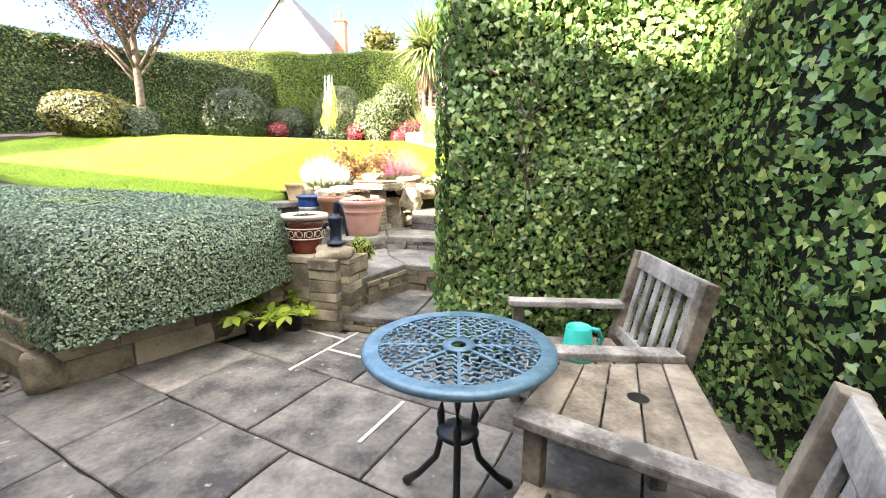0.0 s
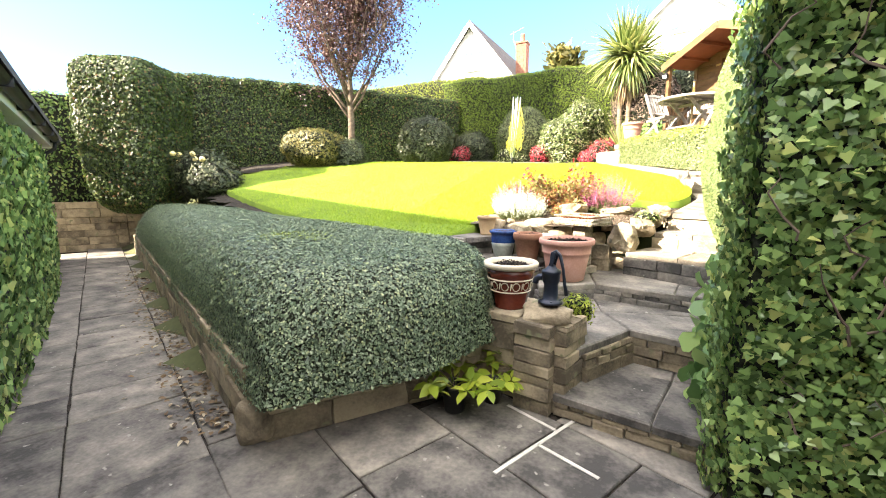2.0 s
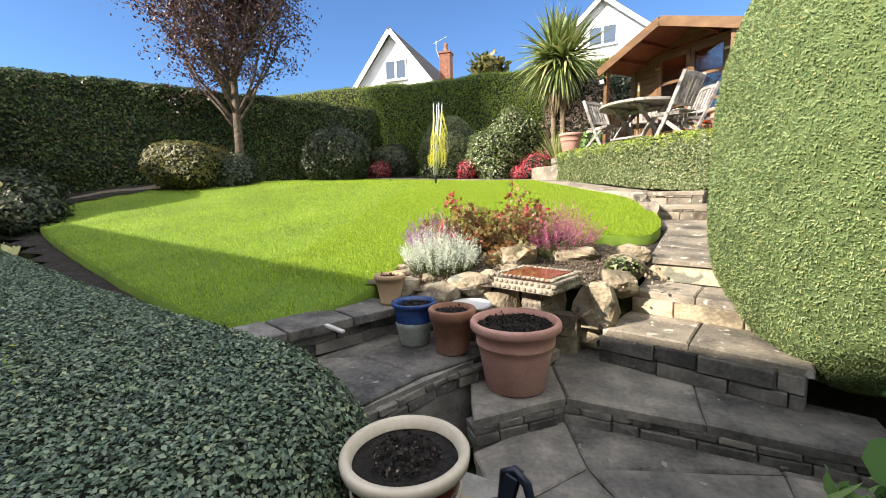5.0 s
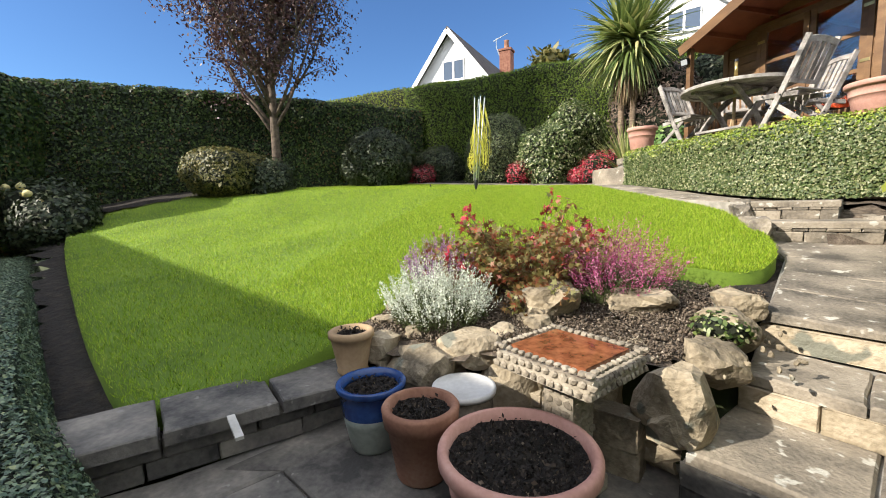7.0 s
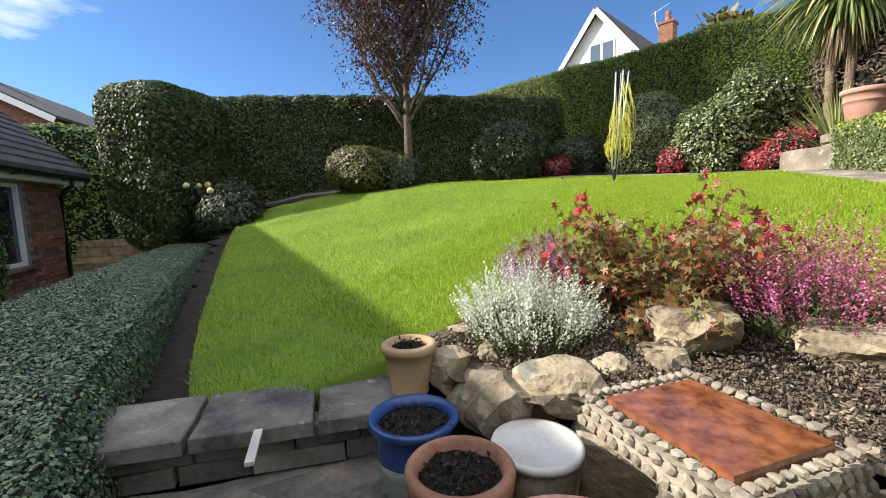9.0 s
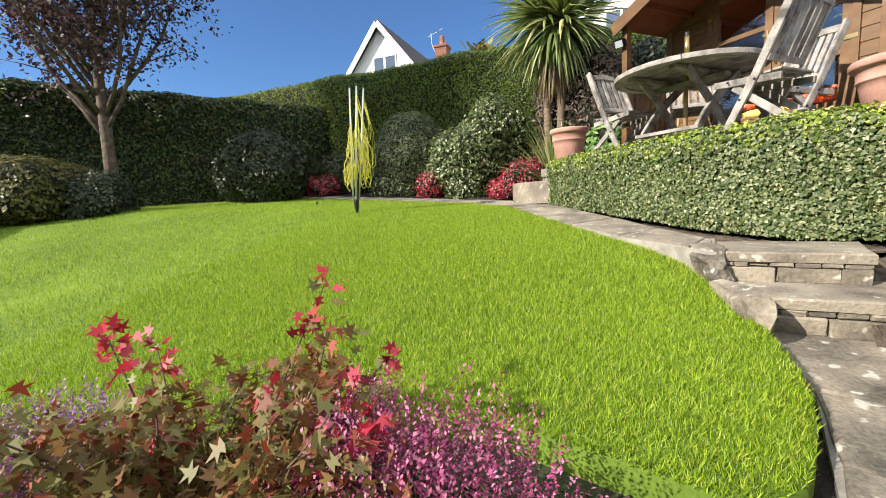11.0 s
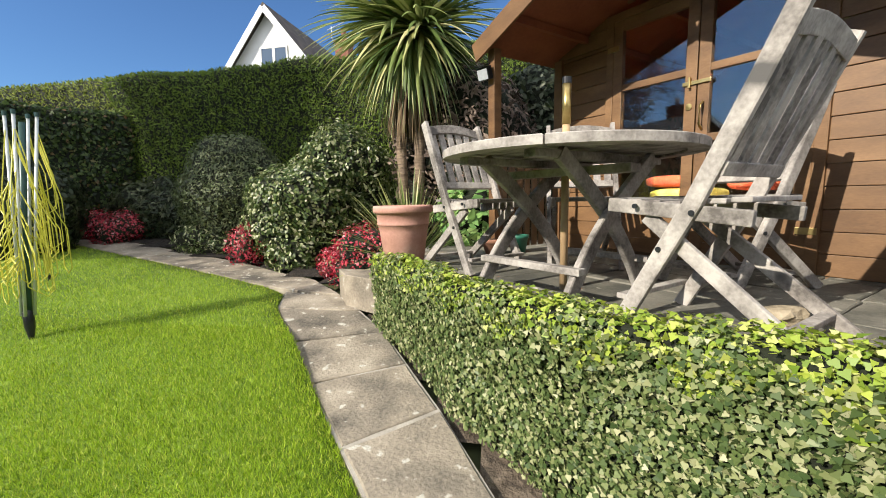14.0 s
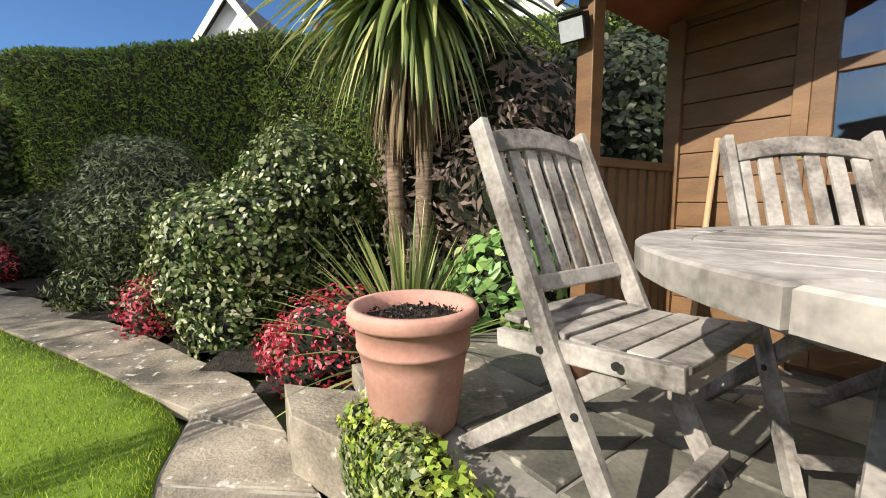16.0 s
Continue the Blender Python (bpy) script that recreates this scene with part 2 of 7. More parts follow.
M_LITTER = foliage_mat("fallen_leaves", [(0.0, (0.06, 0.04, 0.025)), (0.7, (0.18, 0.12, 0.06)), (1.0, (0.4, 0.36, 0.26))], 0.8, 0.1)
M_CLOD = foliage_mat("clods", [(0.0, (0.05, 0.037, 0.026)), (0.7, (0.15, 0.115, 0.083)), (0.93, (0.21, 0.17, 0.13)), (1.0, (0.38, 0.33, 0.26))], 0.95, 0.0)
M_CRUMB = foliage_mat("compost_crumbs", [(0.0, (0.008, 0.006, 0.005)), (0.8, (0.035, 0.026, 0.02)), (0.96, (0.09, 0.065, 0.045)), (1.0, (0.3, 0.24, 0.17))], 0.9, 0.0)
M_BARK = surface("bark", [(0.3, (0.05, 0.035, 0.025)), (0.7, (0.16, 0.12, 0.085))], 12, 60, 0.9, 0.8, 0.02)
M_PALMBARK = surface("palm_bark", [(0.3, (0.11, 0.075, 0.05)), (0.7, (0.3, 0.22, 0.15))], 6, 40, 0.9, 0.8, 0.02, stretch3=(1, 1, 8))
M_TEAK = surface("silvered_teak", [(0.3, (0.10, 0.088, 0.078)), (0.5, (0.28, 0.255, 0.23)), (0.7, (0.46, 0.425, 0.385))], 7, 70, 0.8, 0.5, 0.004, (5, 0.7, (0.09, 0.085, 0.08)), by_piece=0.12, stretch3=(1, 1, 1))
M_TEAKBROWN = surface("weathered_brown_teak", [(0.3, (0.065, 0.053, 0.04)), (0.5, (0.19, 0.155, 0.115)), (0.72, (0.34, 0.29, 0.225))], 7, 60, 0.75, 0.4, 0.004, (4, 0.7, (0.09, 0.08, 0.07)), by_piece=0.15)
M_SHED = surface("stained_cladding", [(0.3, (0.11, 0.054, 0.02)), (0.55, (0.17, 0.088, 0.034)), (0.8, (0.235, 0.13, 0.055))], 3, 50, 0.55, 0.25, 0.004, by_piece=0.12, stretch3=(1, 1, 3))
M_SHEDRED = surface("red_brown_boards", [(0.3, (0.16, 0.04, 0.018)), (0.7, (0.27, 0.085, 0.035))], 3, 40, 0.6, 0.25, 0.004)
M_SHEDDARK = surface("dark_stained_wood", [(0.3, (0.10, 0.058, 0.028)), (0.7, (0.18, 0.11, 0.055))], 3, 40, 0.6, 0.25, 0.004)
M_NEWPINE = surface("bare_pine", [(0.3, (0.38, 0.25, 0.13)), (0.7, (0.52, 0.37, 0.21))], 5, 40, 0.6, 0.2, 0.003, stretch3=(3, 3, 0.5))
M_TERRA = surface("terracotta", [(0.3, (0.40, 0.20, 0.155)), (0.55, (0.53, 0.29, 0.23)), (0.8, (0.62, 0.41, 0.34))], 4, 60, 0.75, 0.15, 0.003)
M_TERRAOLD = surface("old_terracotta", [(0.3, (0.20, 0.09, 0.055)), (0.55, (0.32, 0.16, 0.10)), (0.8, (0.42, 0.27, 0.19))], 5, 60, 0.85, 0.3, 0.004)
M_TAN = surface("tan_pottery", [(0.3, (0.36, 0.23, 0.12)), (0.7, (0.52, 0.37, 0.22))], 5, 60, 0.8, 0.2, 0.003)
M_BLUEGLAZE = surface("blue_glaze", [(0.3, (0.012, 0.03, 0.12)), (0.7, (0.03, 0.09, 0.28))], 6, 40, 0.15, 0.05, 0.002)
M_GREYGLAZE = surface("grey_green_glaze", [(0.3, (0.19, 0.22, 0.19)), (0.7, (0.36, 0.38, 0.33))], 5, 40, 0.35, 0.1, 0.002)
M_OXBLOOD = surface("oxblood_glaze", [(0.3, (0.055, 0.01, 0.006)), (0.7, (0.14, 0.028, 0.016))], 4, 40, 0.18, 0.05, 0.002)
M_CREAM = surface("cream_slip", [(0.3, (0.5, 0.42, 0.3)), (0.7, (0.66, 0.58, 0.45))], 6, 50, 0.5, 0.2, 0.002)
M_WHITEDISC = surface("pale_stone_disc", [(0.3, (0.5, 0.49, 0.46)), (0.7, (0.74, 0.73, 0.7))], 4, 50, 0.6, 0.15, 0.002)
M_CASTSTONE = surface("cast_stone", [(0.3, (0.13, 0.11, 0.085)), (0.5, (0.29, 0.25, 0.19)), (0.75, (0.46, 0.41, 0.33))], 8, 70, 0.9, 0.6, 0.008, by_piece=0.25)
M_WATER = surface("rusty_water", [(0.3, (0.10, 0.03, 0.012)), (0.7, (0.30, 0.11, 0.05))], 20, 60, 0.06, 0.1, 0.003)
M_IRON = surface("blue_black_iron", [(0.3, (0.008, 0.012, 0.022)), (0.7, (0.022, 0.03, 0.05))], 8, 50, 0.35, 0.15, 0.002, metal=0.3)
M_BLUEMETAL = surface("blue_painted_metal", [(0.3, (0.06, 0.115, 0.16)), (0.6, (0.11, 0.20, 0.27)), (0.85, (0.2, 0.29, 0.35))], 14, 60, 0.4, 0.15, 0.002, metal=0.2)
M_BLACKMETAL = surface("black_metal", [(0.3, (0.01, 0.012, 0.014)), (0.7, (0.03, 0.033, 0.036))], 10, 50, 0.4, 0.15, 0.002, metal=0.3)
M_BLACKPLASTIC = surface("black_plastic", [(0.3, (0.006, 0.006, 0.007)), (0.7, (0.014, 0.014, 0.015))], 6, 50, 0.4, 0.05, 0.001)
M_TURQUOISE = surface("turquoise_plastic", [(0.3, (0.02, 0.42, 0.34)), (0.7, (0.04, 0.55, 0.45))], 4, 40, 0.35, 0.05, 0.001)
M_GREENPOT = surface("green_plastic", [(0.3, (0.02, 0.12, 0.08)), (0.7, (0.04, 0.18, 0.12))], 4, 40, 0.4, 0.05, 0.001)
M_LINE = surface("yellow_cord", [(0.3, (0.5, 0.47, 0.03)), (0.7, (0.68, 0.64, 0.10))], 6, 40, 0.5, 0.1, 0.001)
M_ALU = surface("pale_aluminium", [(0.3, (0.5, 0.53, 0.52)), (0.7, (0.7, 0.73, 0.71))], 8, 60, 0.35, 0.05, 0.001, metal=0.4)
M_GREENMETAL = surface("green_metal", [(0.3, (0.015, 0.05, 0.045)), (0.7, (0.03, 0.08, 0.07))], 8, 40, 0.4, 0.05, 0.001)
M_BRASS = surface("brass", [(0.3, (0.42, 0.30, 0.10)), (0.7, (0.6, 0.46, 0.2))], 8, 40, 0.3, 0.05, 0.001, metal=0.9)
M_WHITE = surface("white_render", [(0.3, (0.74, 0.74, 0.73)), (0.7, (0.85, 0.85, 0.84))], 1.5, 40, 0.85, 0.15, 0.005)
M_WHITEPAINT = surface("white_gloss_paint", [(0.3, (0.72, 0.72, 0.71)), (0.7, (0.84, 0.84, 0.83))], 3, 40, 0.4, 0.05, 0.001)
M_ROOF = surface("roof_tile", [(0.3, (0.035, 0.033, 0.034)), (0.7, (0.085, 0.08, 0.078))], 3, 40, 0.85, 0.4, 0.01, by_piece=0.2)
M_ROOFBROWN = surface("brown_roof_tile", [(0.3, (0.05, 0.04, 0.035)), (0.7, (0.12, 0.1, 0.085))], 3, 40, 0.85, 0.4, 0.01)
M_BRICK = surface("red_brick", [(0.3, (0.12, 0.05, 0.035)), (0.5, (0.21, 0.085, 0.055)), (0.8, (0.30, 0.15, 0.10))], 8, 50, 0.9, 0.4, 0.005, by_piece=0.5)
M_GLASSDARK, _n, _l, _b = shader("window_glass", 0.03)
_b.inputs["Base Color"].default_value = (0.02, 0.024, 0.028, 1)
_b.inputs["IOR"].default_value = 1.6
_b.inputs["Specular IOR Level"].default_value = 0.9
M_GLASS, _n, _l, _b = shader("clear_glass", 0.02)
_b.inputs["Base Color"].default_value = (0.9, 0.95, 0.95, 1)
_b.inputs["Transmission Weight"].default_value = 1.0
_b.inputs["IOR"].default_value = 1.9
M_ORANGE = surface("orange_fabric", [(0.3, (0.6, 0.08, 0.03)), (0.7, (0.75, 0.14, 0.06))], 6, 50, 0.9, 0.3, 0.004)
M_YELLOW = surface("yellow_print_fabric", [(0.3, (0.7, 0.55, 0.06)), (0.7, (0.8, 0.68, 0.2))], 6, 50, 0.9, 0.3, 0.004)
M_LAMP = surface("grey_lamp_plastic", [(0.3, (0.3, 0.32, 0.34)), (0.7, (0.42, 0.44, 0.46))], 6, 50, 0.4, 0.05, 0.001)

# ---- tools for building ----
RNG = np.random.default_rng(7)


def part(name, bm, material, parent=None, label="", smooth=False):
    me = bpy.data.meshes.new(name)
    bm.to_mesh(me)
    bm.free()
    me.materials.append(material)
    if smooth:
        me.polygons.foreach_set("use_smooth", [True] * len(me.polygons))
    ob = new(name, me)
    if parent is not None:
        ob.parent = parent
    if label:
        ob["label"] = label
    return ob


def thing(name, label, category, group="", kind="", at=(0, 0, 0), turn=0.0):
    e = new(name)
    e.matrix_world = pose(*at, 0, 0, turn)
    e.empty_display_size = 0.1
    return tagged(e, label, category, group, kind)


def box(bm, x0, x1, y0, y1, z0, z1, bevel=0.0, m=None):
    b2 = bmesh.new()
    bmesh.ops.create_cube(b2, size=1)
    for v in b2.verts:
        v.co = Vector(((x0 + x1) / 2 + v.co.x * (x1 - x0), (y0 + y1) / 2 + v.co.y * (y1 - y0), (z0 + z1) / 2 + v.co.z * (z1 - z0)))
    if bevel:
        bmesh.ops.bevel(b2, geom=b2.edges, offset=bevel, segments=2, affect="EDGES", profile=0.6)
    join(bm, b2, m)
    return bm


def join(bm, other, m=None):
    if m is not None:
        bmesh.ops.transform(other, matrix=m, verts=other.verts)
    tmp = bpy.data.meshes.new("tmp")
    other.to_mesh(tmp)
    other.free()
    bm.from_mesh(tmp)
    bpy.data.meshes.remove(tmp)


def beam(bm, a, b, w, t, bevel=0.004, up=(0, 0, 1)):
    """A squared timber from a to b; w across, t along up."""
    a, b = Vector(a), Vector(b)
    d = (b - a).normalized()
    s = d.cross(Vector(up))
    s = s.normalized() if s.length > 1e-4 else Vector((1, 0, 0))
    u = s.cross(d).normalized()
    m = Matrix((s, d, u)).transposed().to_4x4()
    m.translation = (a + b) / 2
    return box(bm, -w / 2, w / 2, -(b - a).length / 2, (b - a).length / 2, -t / 2, t / 2, bevel, m)


def tube(bm, pts, radii, seg=10, cap=True):
    """A tube along points, each with its radius."""
    rings = []
    n = len(pts)
    for i, p in enumerate(pts):
        p = Vector(p)
        d = (Vector(pts[min(i + 1, n - 1)]) - Vector(pts[max(i - 1, 0)])).normalized()
        s = d.cross(Vector((0, 0, 1)))
        s = s.normalized() if s.length > 1e-3 else Vector((1, 0, 0))
        u = s.cross(d)
        r = radii[i] if hasattr(radii, "__len__") else radii
        rings.append([bm.verts.new(p + (s * math.cos(k * 2 * math.pi / seg) + u * math.sin(k * 2 * math.pi / seg)) * r) for k in range(seg)])
    for a, b in zip(rings, rings[1:]):
        for k in range(seg):
            bm.faces.new((a[k], a[(k + 1) % seg], b[(k + 1) % seg], b[k]))
    if cap:
        bm.faces.new(rings[0][::-1])
        bm.faces.new(rings[-1])
    return bm


def sweep(bm, pts, w, t, side=(1, 0, 0), taper=1.0):
    """A curved, squared timber along points that lie in the plane across side."""
    s = Vector(side).normalized()
    rings = []
    n = len(pts)
    for i, p in enumerate(pts):
        d = (Vector(pts[min(i + 1, n - 1)]) - Vector(pts[max(i - 1, 0)])).normalized()
        u = s.cross(d).normalized() * t / 2 * (1 + (taper - 1) * i / (n - 1))
        rings.append([bm.verts.new(Vector(p) + s * a * w / 2 + u * b) for a, b in ((-0.8, -1), (0.8, -1), (1, -0.8), (1, 0.8), (0.8, 1), (-0.8, 1), (-1, 0.8), (-1, -0.8))])
    for a, b in zip(rings, rings[1:]):
        for k in range(8):
            bm.faces.new((a[k], a[(k + 1) % 8], b[(k + 1) % 8], b[k]))
    bm.faces.new(rings[0][::-1])
    bm.faces.new(rings[-1])
    bmesh.ops.recalc_face_normals(bm, faces=bm.faces)
    return bm


def lathe(bm, profile, seg=40, centre=(0, 0, 0)):
    """Turns a profile of (radius, height) round the z axis."""
    rings = []
    for r, z in profile:
        if r < 1e-4:
            rings.append([bm.verts.new((centre[0], centre[1], centre[2] + z))])
        else:
            rings.append([bm.verts.new((centre[0] + r * math.cos(2 * math.pi * k / seg), centre[1] + r * math.sin(2 * math.pi * k / seg), centre[2] + z)) for k in range(seg)])
    for a, b in zip(rings, rings[1:]):
        for k in range(seg):
            q = [a[k % len(a)], a[(k + 1) % len(a)], b[(k + 1) % len(b)], b[k % len(b)]]
            q = list(dict.fromkeys(q))
            if len(q) > 2:
                bm.faces.new(q)
    return bm


def prism(bm, pts, z0, z1, bevel=0.0, rough=0.0, seed=0):
    """A slab on a polygon; z1 may be a function of x, y."""
    b2 = bmesh.new()
    top = [b2.verts.new((x, y, z1(x, y) if callable(z1) else z1)) for x, y in pts]
    bot = [b2.verts.new((x, y, z0(x, y) if callable(z0) else z0)) for x, y in pts]
    n = len(pts)
    b2.faces.new(top)
    b2.faces.new(bot[::-1])
    for i in range(n):
        b2.faces.new((bot[i], bot[(i + 1) % n], top[(i + 1) % n], top[i]))
    bmesh.ops.recalc_face_normals(b2, faces=b2.faces)
    if bevel:
        bmesh.ops.bevel(b2, geom=[e for e in b2.edges if all(v in top for v in e.verts)], offset=bevel, segments=1, affect="EDGES")
    if rough:
        for v in b2.verts:
            v.co += noise.noise_vector(v.co * 5 + Vector((seed, 0, 0))) * rough
    join(bm, b2)
    return bm


def rock(bm, c, size, seed, cuts=3, flat=0.0, turn=0.0):
    """A blocky, rounded boulder."""
    b2 = bmesh.new()
    bmesh.ops.create_icosphere(b2, subdivisions=cuts, radius=1)
    cz, sz = math.cos(turn), math.sin(turn)
    cleave = random.Random(seed * 7 + 1)
    facets = []
    for i in range(9):
        f = Vector((cleave.gauss(0, 1), cleave.gauss(0, 1), cleave.gauss(0, 0.8))).normalized()
        facets.append((f.x, f.y, f.z, cleave.uniform(0.68, 0.92)))
    for v in b2.verts:
        p = v.co.copy()
        k = 1.0 / max(abs(p.x), abs(p.y), abs(p.z)) ** 0.8
        p = p * k * 0.86
        for fx, fy, fz, fd in facets:
            over = p.x * fx + p.y * fy + p.z * fz - fd
            if over > 0:
                p -= Vector((fx, fy, fz)) * over
        p += noise.noise_vector(p * 1.1 + Vector((seed * 3.1, seed, 0))) * 0.22 + noise.noise_vector(p * 3.5 + Vector((seed, 0, seed))) * 0.09
        p = Vector((p.x * size[0], p.y * size[1], p.z * size[2]))
        v.co = Vector((p.x * cz - p.y * sz, p.x * sz + p.y * cz, p.z)) + Vector(c)
    join(bm, b2)
    return bm


def mesh_object(name, verts, tris, material, parent=None, label="", kind=""):
    me = bpy.data.meshes.new(name)
    n, k = len(verts), tris.shape[1]
    me.vertices.add(n)
    me.vertices.foreach_set("co", np.ascontiguousarray(verts, dtype=np.float32).ravel())
    me.loops.add(tris.size)
    me.loops.foreach_set("vertex_index", np.ascontiguousarray(tris, dtype=np.int32).ravel())
    me.polygons.add(len(tris))
    me.polygons.foreach_set("loop_start", np.arange(0, tris.size, k, dtype=np.int32))
    me.polygons.foreach_set("loop_total", np.full(len(tris), k, dtype=np.int32))
    me.update(calc_edges=True)
    me.materials.append(material)
    ob = new(name, me)
    if parent is not None:
        ob.parent = parent
    if label:
        ob["label"] = label
    if kind:
        ob["kind"] = kind
    return ob


LEAF = {  # outline in leaf lengths (x across, y along), and the fold of each point
    "oval": ([(0, 0), (0.26, 0.35), (0.2, 0.72), (0, 1.0), (-0.2, 0.72), (-0.26, 0.35)], [0, .1, .1, -.05, .1, .1]),
    "diamond": ([(0, 0), (0.3, 0.5), (0, 1.0), (-0.3, 0.5)], [0, .12, -.05, .12]),
    "ivy": ([(0, 0.06), (0.3, -0.04), (0.52, 0.22), (0.3, 0.5), (0, 1.0), (-0.3, 0.5), (-0.52, 0.22), (-0.3, -0.04)], [0, .08, .16, .05, -.12, .05, .16, .08]),
    "round": ([(0, 0), (0.1, 0.15), (0.2, 0.42), (0.29, 0.7), (0.19, 0.92), (0, 1.0), (-0.19, 0.92), (-0.29, 0.7), (-0.2, 0.42), (-0.1, 0.15)], [0, .04, .12, .12, .06, -.06, .06, .12, .12, .04]),
    "maple": ([(0, 0), (0.42, 0.06), (0.16, 0.28), (0.55, 0.52), (0.14, 0.5), (0, 1.0), (-0.14, 0.5), (-0.55, 0.52), (-0.16, 0.28), (-0.42, 0.06)], [0, .05, 0, .05, 0, -.1, 0, .05, 0, .05]),
    "blade": ([(-0.065, 0), (0.065, 0), (0.0, 1.0)], [0, 0, 0.0]),
    "spray": ([(0, 0), (0.16, 0.4), (0.0, 1.0), (-0.16, 0.4)], [0, .05, 0, .05]),
}


def unit(a):
    return a / np.maximum(np.linalg.norm(a, axis=1, keepdims=True), 1e-6)


def leaves(name, pts, axis, face, size, shape, material, parent=None, label="", kind=""):
    """One mesh of many leaves: at pts, growing along axis, facing face, each with its own size."""
    n = len(pts)
    axis = unit(axis)
    side = unit(np.cross(axis, face))
    face = np.cross(side, axis)
    outline, fold = LEAF[shape]
    o = np.array(outline)
    f = np.array(fold)
    k = len(o)
    size = np.broadcast_to(np.asarray(size, float), (n,))[:, None, None]
    v = pts[:, None, :] + size * (o[None, :, 0, None] * side[:, None, :] + o[None, :, 1, None] * axis[:, None, :] + f[None, :, None] * face[:, None, :])
    idx = np.arange(n * k).reshape(n, k)
    return mesh_object(name, v.reshape(-1, 3), idx, material, parent, label, kind)


def skin(bm, count, rng):
    """Random points on a bmesh, with their normals."""
    bm.normal_update()
    tri = bm.calc_loop_triangles()
    p = np.array([[l.vert.co[:] for l in t] for t in tri])
    nr = np.cross(p[:, 1] - p[:, 0], p[:, 2] - p[:, 0])
    area = np.linalg.norm(nr, axis=1)
    pick = rng.choice(len(p), count, p=area / area.sum())
    a, b = rng.random((2, count, 1))
    flip = (a + b) > 1
    a, b = np.where(flip, 1 - a, a), np.where(flip, 1 - b, b)
    q = p[pick]
    return q[:, 0] + a * (q[:, 1] - q[:, 0]) + b * (q[:, 2] - q[:, 0]), unit(nr[pick])


def clothe(bm, parent, count, size, shape, material, depth=0.05, lift=0.35, droop=0.3, name="leaves", keep=None, seed=1, wild=0.8):
    """Covers a shape with leaves that lie roughly along its skin, some deeper, some standing out."""
    rng = np.random.default_rng(seed)
    p, nr = skin(bm, count, rng)
    if keep is not None:
        ok = keep(p, nr)
        p, nr = p[ok], nr[ok]
    n = len(p)
    p = p + nr * (rng.random((n, 1)) ** 1.5 * depth - depth * 0.25)
    r = rng.normal(size=(n, 3))
    tang = unit(r - (r * nr).sum(1, keepdims=True) * nr)
    axis = tang + nr * lift + np.array([0, 0, -droop])
    face = nr + rng.normal(size=(n, 3)) * 0.35 * wild
    s = size * (0.55 + 0.8 * rng.random(n))
    return leaves(name, p - unit(axis) * s[:, None] * 0.35, axis, face, s, shape, material, parent)


def blob(c, half, power=2.5, amp=0.06, freq=1.5, seed=0, turn=0.0, seg=40, top_taper=0.0):
    """A rounded, uneven solid; a high power makes it boxy."""
    b = bmesh.new()
    bmesh.ops.create_icosphere(b, subdivisions=5 if seg >= 40 else 4, radius=1)
    ct, st = math.cos(turn), math.sin(turn)
    for v in b.verts:
        p = v.co
        k = (abs(p.x) ** power + abs(p.y) ** power + abs(p.z) ** power) ** (-1 / power)
        q = p * k
        q = Vector((q.x * half[0], q.y * half[1], q.z * half[2]))
        f = 1 - top_taper * (q.z / half[2])
        q.x, q.y = q.x * f, q.y * f
        w = Vector((q.x * ct - q.y * st, q.x * st + q.y * ct, q.z)) + Vector(c)
        d = noise.noise(w * freq + Vector((seed * 7.3, 0, 0))) + 0.5 * noise.noise(w * freq * 3 + Vector((0, seed * 5.1, 0)))
        v.co = w + (w - Vector(c)).normalized() * d * amp
    return b


